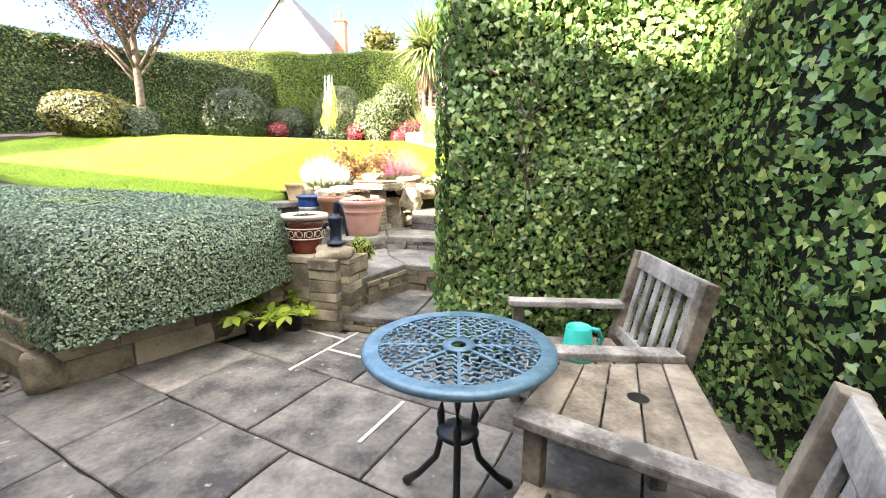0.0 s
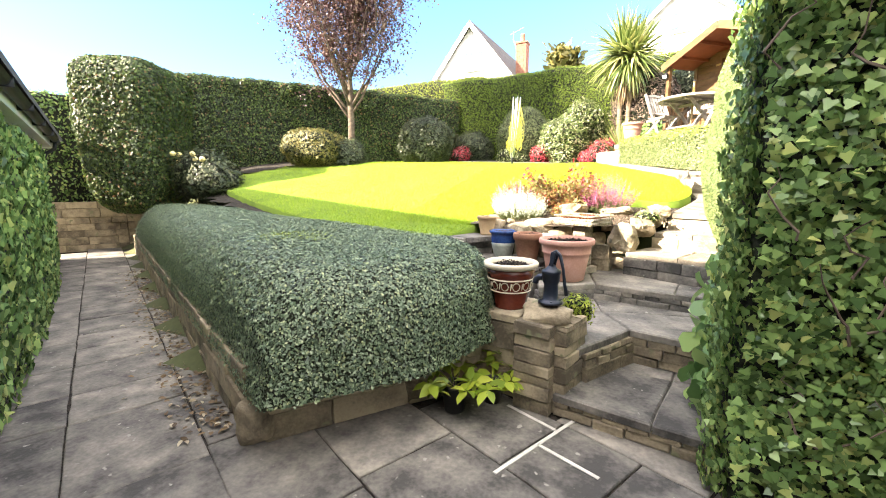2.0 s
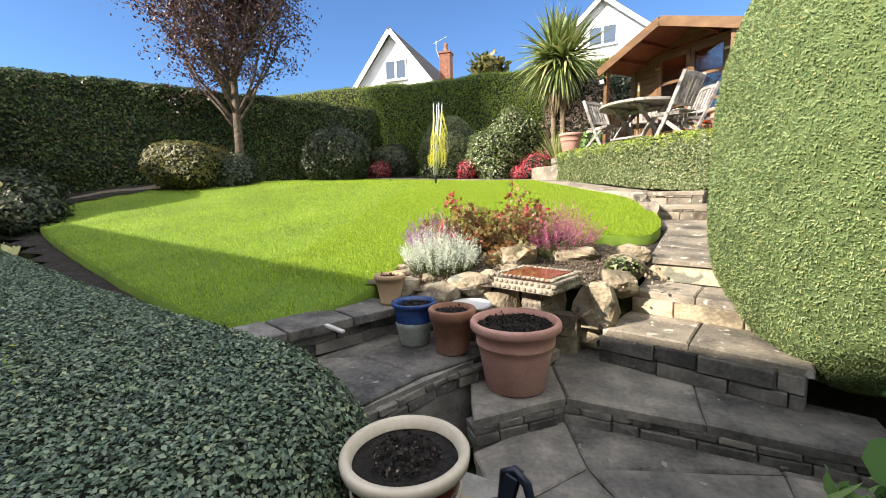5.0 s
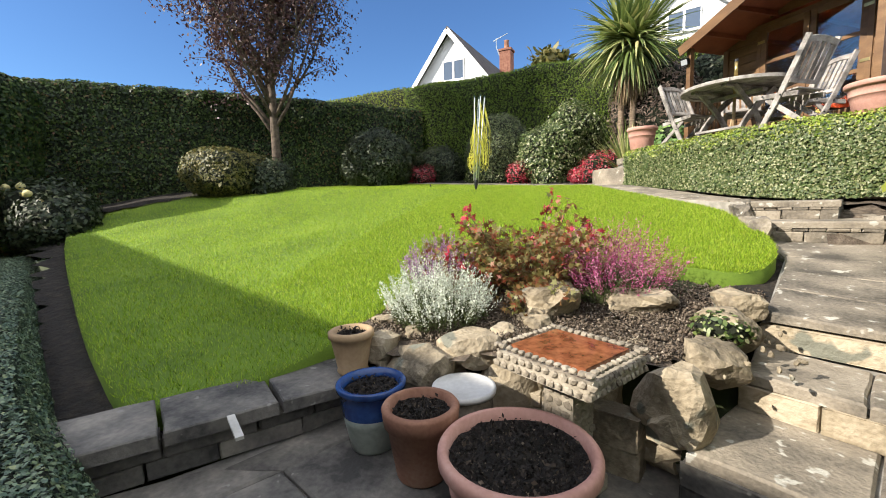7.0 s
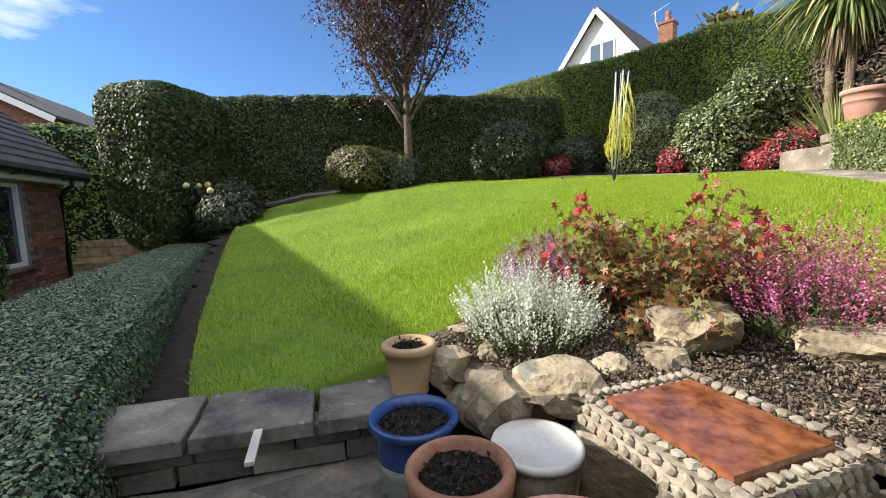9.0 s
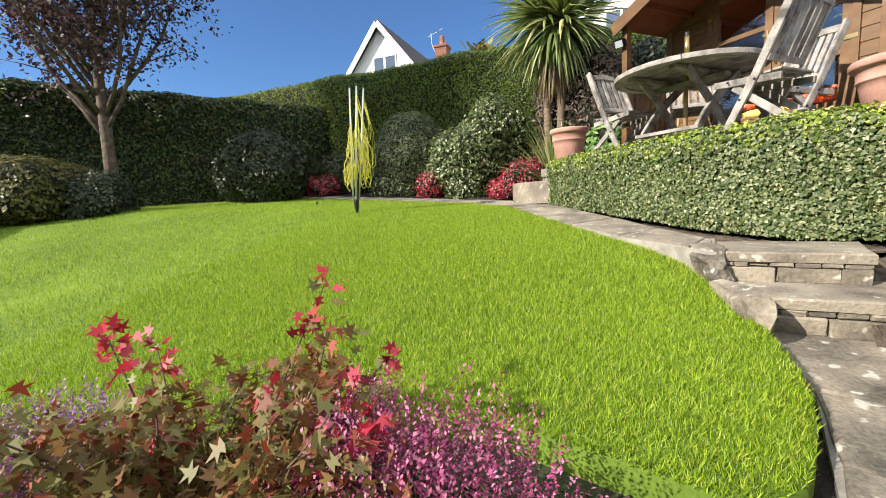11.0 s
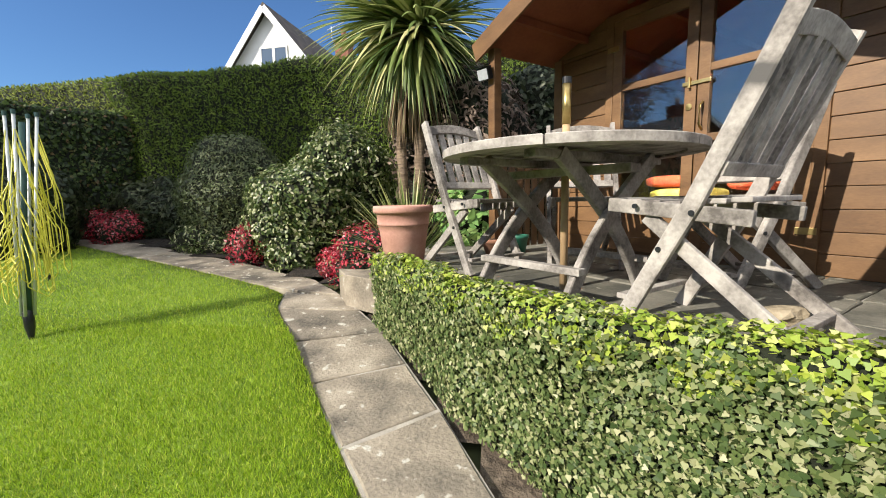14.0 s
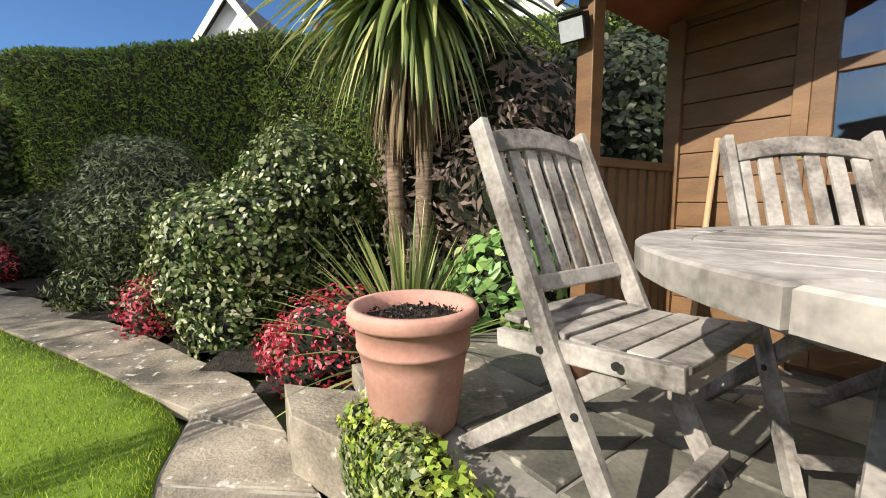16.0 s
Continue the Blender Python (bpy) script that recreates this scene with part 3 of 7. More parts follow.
def strip(line, width, amp=0.05, freq=1.2, step=0.25, nz=14, lean=0.0, seed=0):
    """A clipped hedge along points (x, y, base, top): straight sides and a rounded top edge."""
    pts = []
    for (x0, y0, b0, t0), (x1, y1, b1, t1) in zip(line, line[1:]):
        k = max(1, int(math.hypot(x1 - x0, y1 - y0) / step))
        pts += [(x0 + (x1 - x0) * i / k, y0 + (y1 - y0) * i / k, b0 + (b1 - b0) * i / k, t0 + (t1 - t0) * i / k) for i in range(k)]
    pts.append(line[-1])
    b = bmesh.new()
    rows = []
    n = len(pts)
    w = width / 2
    for i, (x, y, z0, z1) in enumerate(pts):
        a, c = pts[max(0, i - 1)], pts[min(n - 1, i + 1)]
        d = Vector((c[0] - a[0], c[1] - a[1], 0)).normalized()
        s = Vector((d.y, -d.x, 0))
        end = min(i, n - 1 - i)
        shrink = [0.72, 0.93, 1.0][min(end, 2)]
        prof = [(w, j / nz) for j in range(nz)] + [(w * 0.97, 0.985), (w * 0.85, 1.0), (w * 0.5, 1.01), (0, 1.015), (-w * 0.5, 1.01), (-w * 0.85, 1.0), (-w * 0.97, 0.985)] + [(-w, j / nz) for j in range(nz - 1, -1, -1)]
        row = []
        for q, h in prof:
            p = Vector((x, y, 0)) + s * (q * shrink + lean * h) + Vector((0, 0, z0 + (z1 - z0) * h))
            dn = noise.noise(p * freq + Vector((seed, 0, 0))) + 0.5 * noise.noise(p * freq * 3.3 + Vector((0, seed, 0)))
            p += s * (amp * dn * (1 if q > 0 else -1)) + Vector((0, 0, amp * 0.6 * dn * h))
            row.append(b.verts.new(p))
        rows.append(row)
    for r0, r1 in zip(rows, rows[1:]):
        for j in range(len(r0) - 1):
            b.faces.new((r0[j], r0[j + 1], r1[j + 1], r1[j]))
    b.faces.new(rows[0][::-1])
    b.faces.new(rows[-1])
    bmesh.ops.recalc_face_normals(b, faces=b.faces)
    return b


def plant(name, label, category, core, count, size, shape, material, depth=0.05, group="", keep=None, seed=1, core_mat=None, **kw):
    """A hedge or bush: its inside, by default coloured dark as the shade between leaves, and the leaves over it."""
    t = thing(name, label, category, group)
    clothe(core, t, count, size, shape, material, depth, keep=keep, seed=seed, **kw)
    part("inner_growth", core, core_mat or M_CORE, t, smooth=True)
    return t


def uv(u, v):
    """From the house's own directions (along the path, away from the wall) to the plan."""
    return (-0.898 * u + 0.439 * v, 0.439 * u + 0.898 * v)


LAWN_Y, LAWN_Z = (4.2, 6, 8, 10, 11.2, 13, 16, 20, 40), (0.86, 1.22, 1.63, 2.0, 2.06, 2.2, 2.5, 2.7, 4.5)


def lawn_z(x, y):
    return float(np.interp(y, LAWN_Y, LAWN_Z)) + 0.03 * max(0, min(-x - 2, 8)) * min(1, max(0, (y - 5) / 4))

# ---- ground, lawn, beds ----
LAWN = [(-2.35, 4.1), (-3.46, 4.47), (-4.93, 5.06), (-7.56, 6.17), (-9.3, 7.05), (-9.75, 8.0), (-9.1, 9.2), (-8.6, 11.0), (-8.2, 13.9), (-6.6, 13.2), (-5.2, 12.62), (-3.4, 11.92),
        (-1.6, 11.2), (-1.46, 10.69), (-0.92, 10.0), (-0.27, 9.1), (0.42, 8.2), (0.50, 7.8), (0.62, 7.2), (0.55, 6.7), (0.30, 6.3), (-0.1, 6.45), (-0.7, 6.6), (-1.5, 6.3), (-1.9, 5.7), (-1.95, 5.1), (-2.05, 4.7)]


def inside(poly, x, y):
    c = False
    for (x0, y0), (x1, y1) in zip(poly, poly[1:] + poly[:1]):
        if (y0 > y) != (y1 > y) and x < (x1 - x0) * (y - y0) / (y1 - y0) + x0:
            c = not c
    return c


def smooth_loop(poly, times=2):
    for _ in range(times):
        out = []
        for (x0, y0), (x1, y1) in zip(poly, poly[1:] + poly[:1]):
            out += [(x0 * 0.75 + x1 * 0.25, y0 * 0.75 + y1 * 0.25), (x0 * 0.25 + x1 * 0.75, y0 * 0.25 + y1 * 0.75)]
        poly = out
    return poly


def in_many(poly, pts):
    c = np.zeros(len(pts), bool)
    x, y = pts[:, 0], pts[:, 1]
    for (x0, y0), (x1, y1) in zip(poly, poly[1:] + poly[:1]):
        hit = ((y0 > y) != (y1 > y)) & (x < (x1 - x0) * (y - y0) / (y1 - y0 + 1e-12) + x0)
        c ^= hit
    return c


def lawn_zs(p):
    x, y = p[:, 0], p[:, 1]
    return np.interp(y, LAWN_Y, LAWN_Z) + 0.03 * np.clip(-x - 2, 0, 8) * np.clip((y - 5) / 4, 0, 1)


def terrain(x, y):
    v = 0.439 * x + 0.898 * y
    high = lawn_z(x, y) - 0.1
    if v < 0.62 or y < 2.2:
        return -0.12 if y < 12 else min(high, 1.0)
    if -2.6 < x < 1.8 and y < 5.05:
        return -0.12
    if 0.1 < x < 1.8 and y < 8.7:
        return 0.3
    if y < 4.3 and x > 1.2:
        return 0.3
    if v < 2.45 and x < -1:
        return 0.2
    return high


def grid_sheet(xs, ys, zf):
    bm = bmesh.new()
    g = [[bm.verts.new((x, y, zf(x, y))) for x in xs] for y in ys]
    for r0, r1 in zip(g, g[1:]):
        for i in range(len(xs) - 1):
            bm.faces.new((r0[i], r0[i + 1], r1[i + 1], r1[i]))
    return bm


xs = [-900, -300, -90, -40, -25] + [-18 + 0.5 * i for i in range(57)] + [14, 20, 35, 80, 300, 900]
ys = [-900, -300, -90, -30, -12] + [-6 + 0.5 * i for i in range(53)] + [24, 32, 45, 80, 300, 900]
tagged(part("ground", grid_sheet(xs, ys, terrain), M_GROUND, smooth=True), "rough dark earth and grass around the garden", "ground", kind="structure")

loop = smooth_loop(LAWN)
bm = bmesh.new()
step = 0.12
cells = {}
for iy in range(int(10.2 / step) + 1):
    for ix in range(int(11 / step) + 1):
        x, y = -10.0 + ix * step, 4.0 + iy * step
        if inside(loop, x, y):
            q = []
            for a, b in ((ix, iy), (ix + 1, iy), (ix + 1, iy + 1), (ix, iy + 1)):
                if (a, b) not in cells:
                    px, py = -10.0 + (a - 0.5) * step, 4.0 + (b - 0.5) * step
                    cells[a, b] = bm.verts.new((px, py, lawn_z(px, py) + 0.004 * noise.noise(Vector((px * 1.3, py * 1.3, 0)))))
                q.append(cells[a, b])
            bm.faces.new(q)
for v in bm.verts:
    if v.is_boundary:
        best = None
        for (x0, y0), (x1, y1) in zip(loop, loop[1:] + loop[:1]):
            k = max(0, min(1, ((v.co.x - x0) * (x1 - x0) + (v.co.y - y0) * (y1 - y0)) / ((x1 - x0) ** 2 + (y1 - y0) ** 2 + 1e-9)))
            q = (x0 + (x1 - x0) * k, y0 + (y1 - y0) * k)
            d = math.hypot(q[0] - v.co.x, q[1] - v.co.y)
            if best is None or d < best[0]:
                best = (d, q)
        v.co.x, v.co.y = best[1]
        v.co.z = lawn_z(*best[1])
rim = [e for e in bm.edges if e.is_boundary]
r = bmesh.ops.extrude_edge_only(bm, edges=rim)
for v in r["geom"]:
    if isinstance(v, bmesh.types.BMVert):
        v.co.z -= 0.14
lawn = tagged(part("lawn", bm, M_GRASS, smooth=True), "bright green mown lawn with a curved edge", "lawn", kind="structure")

# grass blades, thicker where the walk passes
rng = np.random.default_rng(3)
p = np.column_stack([rng.uniform(-10, 1, 950000), rng.uniform(4, 14, 950000)])
p = p[in_many(loop, p)]
d = np.hypot((p[:, 0] + 0.3) * 0.8, (p[:, 1] - 7.6) * 0.7)
p = p[rng.random(len(p)) < np.clip(1.3 - d * 0.16, 0.2, 1)]
near = np.column_stack([rng.uniform(-3.2, 0.7, 420000), rng.uniform(5.0, 10.2, 420000)])
near = near[in_many(loop, near)]
p = np.vstack([p, near[rng.random(len(near)) < np.clip(1.5 - np.hypot(near[:, 0] + 0.5, (near[:, 1] - 7.5) * 0.7) * 0.4, 0.1, 1)]])
n = len(p)
p3 = np.column_stack([p, lawn_zs(p) - 0.004])

ax = np.column_stack([rng.normal(size=(n, 2)) * 0.45, np.ones(n)])
leaves("grass", p3, ax, rng.normal(size=(n, 3)), 0.016 + 0.026 * rng.random(n), "blade", M_BLADE, lawn, kind="stuff").scale = (1, 1, 1)

# soil of the beds
def soil_sheet(name, poly, zf, label):
    b = bmesh.new()
    x0, x1 = min(q[0] for q in poly), max(q[0] for q in poly)
    y0, y1 = min(q[1] for q in poly), max(q[1] for q in poly)
    st = 0.1 if (x1 - x0) * (y1 - y0) < 12 else 0.25
    cell = {}
    for iy in range(int((y1 - y0) / st) + 2):
        for ix in range(int((x1 - x0) / st) + 2):
            if inside(poly, x0 + ix * st, y0 + iy * st):
                q = []
                for a, c in ((ix, iy), (ix + 1, iy), (ix + 1, iy + 1), (ix, iy + 1)):
                    if (a, c) not in cell:
                        px, py = x0 + (a - 0.5) * st, y0 + (c - 0.5) * st
                        cell[a, c] = b.verts.new((px, py, zf(px, py) + 0.035 * noise.noise(Vector((px * 5, py * 5, 3)))))
                    q.append(cell[a, c])
                b.faces.new(q)
    return tagged(part(name, b, M_SOIL, smooth=True), label, "soil", kind="structure")


soil_sheet("soil_rockery", [(-2.0, 5.0), (-1.55, 4.85), (-1.0, 5.0), (-0.3, 5.1), (0.05, 5.35), (0.2, 5.8), (0.4, 6.35), (-0.1, 6.6), (-0.7, 6.7), (-1.5, 6.4), (-2.0, 5.7)], lambda x, y: 1.06 + 0.09 * (y - 5.2), "dark crumbly soil of the rockery bed").data.materials[0] = M_DRYSOIL
soil_sheet("soil_strip", [uv(3.9, 2.2), uv(10.9, 1.9), uv(11.2, 2.6), uv(9.5, 2.5), uv(6, 2.75), uv(4.4, 2.85), uv(3.7, 2.75)], lambda x, y: lawn_z(x, y) - 0.09, "dark soil strip along the lawn edge")
soil_sheet("soil_border", [(-1.2, 11.4), (-3.2, 12.35), (-5.0, 13.05), (-6.5, 13.6), (-8.2, 13.7), (-8.4, 11.0), (-9.0, 9.2), (-9.6, 8.0), (-13, 7.5), (-13.5, 12), (-7, 15.6), (0.5, 15.0), (1.2, 12.2), (0.0, 11.6)], lambda x, y: lawn_z(x, y) + 0.02, "dark planted border behind the lawn")
def side_level(x, y):
    """The soil beside the steps, kept under the treads."""
    open_soil = 1.0 + 0.25 * (y - 5.6)
    step_top = 0.95 if y < 5.5 else 1.165 + 0.13 * max(0, y - 5.7) if y < 7.45 else 1.57 if y < 7.9 else 1.735
    return min(open_soil, step_top - 0.1) if x < 1.5 else open_soil


soil_sheet("soil_side", [(0.9, 5.3), (1.0, 6.2), (1.1, 7.0), (1.1, 7.8), (1.2, 8.6), (2.3, 8.6), (3.0, 7.5), (3.0, 5.0), (1.6, 4.8)], side_level, "bare soil beside the steps with small stones").data.materials[0] = M_DRYSOIL
soil_sheet("soil_lawn_edge", [(0.15, 5.8), (0.2, 6.3), (0.45, 6.7), (0.5, 7.2), (0.4, 7.8), (0.3, 8.2), (0.6, 8.3), (0.85, 7.9), (0.85, 7.0), (0.75, 6.5), (0.6, 6.0), (0.45, 5.75)], lambda x, y: min(lawn_z(x, y) - 0.09, 1.11 + 0.13 * max(0, y - 5.7)), "narrow strip of dark soil between lawn and steps")
soil_sheet("soil_hedge_foot", [(0.68, 8.5), (0.43, 8.86), (0.14, 9.38), (-0.12, 9.8), (-0.38, 10.22), (-0.7, 10.64), (-1.0, 11.0), (-0.5, 11.05), (0.1, 10.0), (0.8, 9.1), (1.5, 8.7), (2.5, 8.2), (2.5, 7.6), (1.6, 8.2), (1.35, 8.4)], lambda x, y: float(np.interp(y, (7.5, 8.5, 10.3, 11.2), (1.62, 1.71, 1.95, 2.02))), "brown soil and dry leaves under the ivy hedge").data.materials[0] = M_DRYSOIL
rng = np.random.default_rng(11)
bm = bmesh.new()
for i in range(110):
    x, y = rng.uniform(-1.4, 0.3), rng.uniform(5.05, 6.3)
    rock(bm, (x, y, 1.07 + 0.09 * (y - 5.2)), [rng.uniform(0.008, 0.022) for _ in range(3)], i, 1)
n = 24000
c = np.column_stack([rng.uniform(-1.95, 0.35, n), rng.uniform(5.0, 6.5, n)])
c = c[in_many([(-1.9, 5.05), (-1.0, 5.02), (-0.3, 5.12), (0.05, 5.4), (0.2, 5.8), (0.38, 6.3), (-0.1, 6.5), (-0.7, 6.6), (-1.4, 6.3), (-1.9, 5.7)], c)]
n = len(c)
c3 = np.column_stack([c, 1.07 + 0.09 * (c[:, 1] - 5.2) + 0.03 * rng.random(n)])
octa = np.array([(1, 0, 0), (0, 1, 0), (-1, 0, 0), (0, -1, 0), (0, 0, 1), (0, 0, -1)], float)
v = c3[:, None, :] + octa[None] * (0.003 + 0.011 * rng.random((n, 1, 3)) ** 2.5) + rng.normal(size=(n, 6, 3)) * 0.003
f = np.array([(0, 1, 4), (1, 2, 4), (2, 3, 4), (3, 0, 4), (1, 0, 5), (2, 1, 5), (3, 2, 5), (0, 3, 5)])
tagged(mesh_object("clods", v.reshape(-1, 3), (np.arange(n)[:, None, None] * 6 + f[None]).reshape(-1, 3), M_CLOD), "small brown stones and clods of soil in the rockery", "gravel", kind="stuff")
tagged(part("gravel", bm, M_ROCK), "loose pebbles and clods on the rockery soil", "pebbles", kind="stuff")

# ---- paving ----
def slab(parent, pts, z, thick, mat, gap=0.009, seed=0, name="flagstone", bev=0.006):
    cx, cy = sum(q[0] for q in pts) / len(pts), sum(q[1] for q in pts) / len(pts)
    out = []
    for x, y in pts:
        d = math.hypot(x - cx, y - cy)
        k = (d - gap) / d
        out.append((cx + (x - cx) * k, cy + (y - cy) * k))
    fine = []
    for (x0, y0), (x1, y1) in zip(out, out[1:] + out[:1]):
        for t in (0.0, 0.33, 0.66):
            j = 0.006 if t else 0.003
            fine.append((x0 + (x1 - x0) * t + random.uniform(-j, j) - cx, y0 + (y1 - y0) * t + random.uniform(-j, j) - cy))
    zf = z if callable(z) else (lambda x, y: z)
    z0 = zf(cx, cy)
    tilt = random.uniform(-0.003, 0.003)
    b = bmesh.new()
    prism(b, fine, -thick, lambda x, y: zf(x + cx, y + cy) - z0 + tilt * x * 3, bev)
    ob = part(name, b, mat, parent)
    ob.location = (cx, cy, z0)
    return ob


patio = tagged(new("pavement_patio"), "grey sandstone flagstone patio with worn joints", "paving", kind="structure")
bm = bmesh.new()
prism(bm, [uv(-5, -0.72), uv(2.3, -2.9), uv(2.3, -0.72), uv(12.9, -0.72), uv(12.9, 0.7), uv(2.6, 0.7), (-1.2, 3.1), (0.7, 3.0), (2.4, 2.6), (3.6, -1.0), (2.6, -3.4), uv(0, -3.2)], -0.1, -0.012)
part("joint_bed", bm, M_SOIL, patio)
random.seed(5)
PALE = []
v = -2.75
row = 0
while v < 3.2:
    h = random.choice((0.45, 0.55, 0.6, 0.65))
    u = -4.2 + random.uniform(0, 0.5)
    while u < 12.8:
        w = random.choice((0.5, 0.62, 0.75, 0.9))
        cu, cv = u + w / 2, v + h / 2
        x, y = uv(cu, cv)
        front = 2.735 - 0.28 * (x + 0.6)
        ok = (-0.7 < cv < 0.72 or (cu < 2.75 and cv >= 0.3) or (cu < 2.3 and cv < 0)) and x < 2.5 and y < front + 0.25 and y > -2.6
        if cu > 2.75 and cv + h / 2 > 0.95:
            ok = False
        if ok:
            slab(patio, [uv(u, v), uv(u, v + h), uv(u + w, v + h), uv(u + w, v)][::-1], random.uniform(-0.003, 0.003), 0.05, M_FLAG)
        u += w
    v += h
    row += 1
bm = bmesh.new()
for a, b in (((-0.78, 2.02), (-0.42, 2.78)), ((-0.62, 2.36), (-0.27, 2.2)), ((-0.55, 2.55), (-0.9, 2.72)), ((0.05, 1.66), (-0.13, 1.28))):
    beam(bm, (*a, 0.0), (*b, 0.0), 0.022, 0.012, 0)
part("mortar_repair", bm, M_PALE, patio, "pale fresh mortar lines")

steps = tagged(new("steps"), "dry-laid sandstone garden steps with flagstone treads", "steps", kind="structure")


def riser_wall(parent, pts, z0, z1, seed, mat=M_STONE, course=0.075, thick=0.12, name="stone"):
    """Courses of split stone along a line, each stone a piece."""
    rnd = random.Random(seed)
    for (x0, y0), (x1, y1) in zip(pts, pts[1:]):
        L = math.hypot(x1 - x0, y1 - y0)
        ang = math.atan2(y1 - y0, x1 - x0)
        z = z0
        while z < z1 - 0.015:
            h = min(course * rnd.uniform(0.75, 1.35), z1 - z)
            if z1 - z - h < 0.025:
                h = z1 - z
            s = 0.0
            while s < L - 0.02:
                w = min(h * rnd.uniform(2.0, 4.5), L - s)
                if L - s - w < 0.06:
                    w = L - s
                b = bmesh.new()
                box(b, -w / 2 + 0.004, w / 2 - 0.004, -thick / 2, thick / 2, -h / 2 + 0.003, h / 2 - 0.003, min(0.008, h * 0.2))
                for q in b.verts:
                    q.co += noise.noise_vector(q.co * 9 + Vector((rnd.random() * 50, 0, 0))) * 0.008
                ob = part(name, b, mat, parent)
                off = rnd.uniform(-0.008, 0.012)
                ob.matrix_local = Matrix.Translation((x0 + math.cos(ang) * (s + w / 2) + math.sin(ang) * (off + 0.0), y0 + math.sin(ang) * (s + w / 2) - math.cos(ang) * off, z + h / 2)) @ Matrix.Rotation(ang, 4, "Z")
                s += w
            z += h


def tread(polys, z, fill, z0, mat=M_FLAG, thick=0.055):
    b = bmesh.new()
    prism(b, fill, z0, (lambda x, y: (z(x, y) if callable(z) else z) - 0.025))
    part("core", b, M_MORTAR, steps)
    for q in polys:
        slab(steps, q, z, thick, mat, 0.006, name="tread", bev=0.01)


# first tread, low and broad
tread([[(-0.60, 2.72), (-0.02, 2.58), (0.14, 3.25), (-0.42, 3.32)], [(-0.02, 2.58), (0.75, 2.40), (0.85, 3.2), (0.14, 3.25)], [(-0.42, 3.32), (0.14, 3.25), (0.2, 3.62), (-0.15, 3.62)], [(0.14, 3.25), (0.9, 3.2), (0.95, 3.6), (0.2, 3.62)]], 0.155,
      [(-0.58, 2.76), (0.74, 2.44), (0.93, 3.6), (-0.2, 3.62)], -0.1)
riser_wall(steps, [(-0.58, 2.79), (0.74, 2.49)], 0.0, 0.1, 1)
# second: the left side wall and the tread across
tread([[(-0.60, 2.96), (-0.47, 2.90), (-0.15, 3.47), (-0.38, 3.9), (-0.75, 3.5)], [(-0.15, 3.47), (0.35, 3.33), (0.5, 4.05), (-0.38, 3.9)], [(0.35, 3.33), (1.0, 3.15), (1.1, 4.0), (0.5, 4.05)], [(-0.75, 3.5), (-0.38, 3.9), (-0.5, 4.4), (-0.95, 3.9)], [(-0.38, 3.9), (0.5, 4.05), (0.5, 4.3), (-0.5, 4.4)], [(0.5, 4.05), (1.1, 4.0), (1.1, 4.3), (0.5, 4.3)]], 0.415,
      [(-0.58, 2.98), (-0.48, 2.94), (-0.16, 3.51), (0.99, 3.2), (1.08, 4.3), (-0.5, 4.38), (-0.93, 3.9)], 0.0)
riser_wall(steps, [(-0.47, 2.99), (-0.13, 3.57)], 0.15, 0.362, 2)
riser_wall(steps, [(-0.15, 3.54), (1.0, 3.23)], 0.15, 0.362, 3)
# third: the landing where the large pot stands
tread([[(-0.95, 3.95), (-0.47, 4.30), (-0.55, 4.75), (-1.1, 4.55)], [(-0.47, 4.30), (0.2, 4.16), (0.3, 4.75), (-0.2, 4.9), (-0.55, 4.75)], [(0.2, 4.16), (0.95, 3.98), (1.05, 4.4), (0.3, 4.75)], [(-1.1, 4.55), (-0.55, 4.75), (-0.5, 5.2), (-1.05, 5.1)], [(-0.55, 4.75), (-0.2, 4.9), (-0.1, 5.2), (-0.5, 5.2)]], 0.565,
      [(-0.93, 3.99), (-0.47, 4.34), (0.93, 4.03), (1.0, 4.4), (0, 5.2), (-1.0, 5.1), (-1.1, 4.6)], 0.1)
riser_wall(steps, [(-0.98, 4.0), (-0.46, 4.38)], 0.40, 0.512, 4, M_FLAG)
riser_wall(steps, [(-0.47, 4.37), (0.95, 4.05)], 0.40, 0.512, 5, M_FLAG, 0.06)
# fourth, in the sun: from here the treads take the paler sunlit colour
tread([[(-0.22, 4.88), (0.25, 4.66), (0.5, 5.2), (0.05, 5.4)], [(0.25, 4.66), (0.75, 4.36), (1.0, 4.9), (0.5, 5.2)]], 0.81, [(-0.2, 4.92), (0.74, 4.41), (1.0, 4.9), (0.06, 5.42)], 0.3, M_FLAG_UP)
riser_wall(steps, [(-0.21, 4.95), (0.75, 4.43)], 0.56, 0.757, 6, M_FLAG)
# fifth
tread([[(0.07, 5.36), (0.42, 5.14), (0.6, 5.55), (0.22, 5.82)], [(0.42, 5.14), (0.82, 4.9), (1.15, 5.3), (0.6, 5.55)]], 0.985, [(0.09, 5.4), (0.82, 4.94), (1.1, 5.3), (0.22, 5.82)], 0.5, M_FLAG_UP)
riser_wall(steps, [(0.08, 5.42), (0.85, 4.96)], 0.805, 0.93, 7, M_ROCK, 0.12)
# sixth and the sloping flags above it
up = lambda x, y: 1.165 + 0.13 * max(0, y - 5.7)
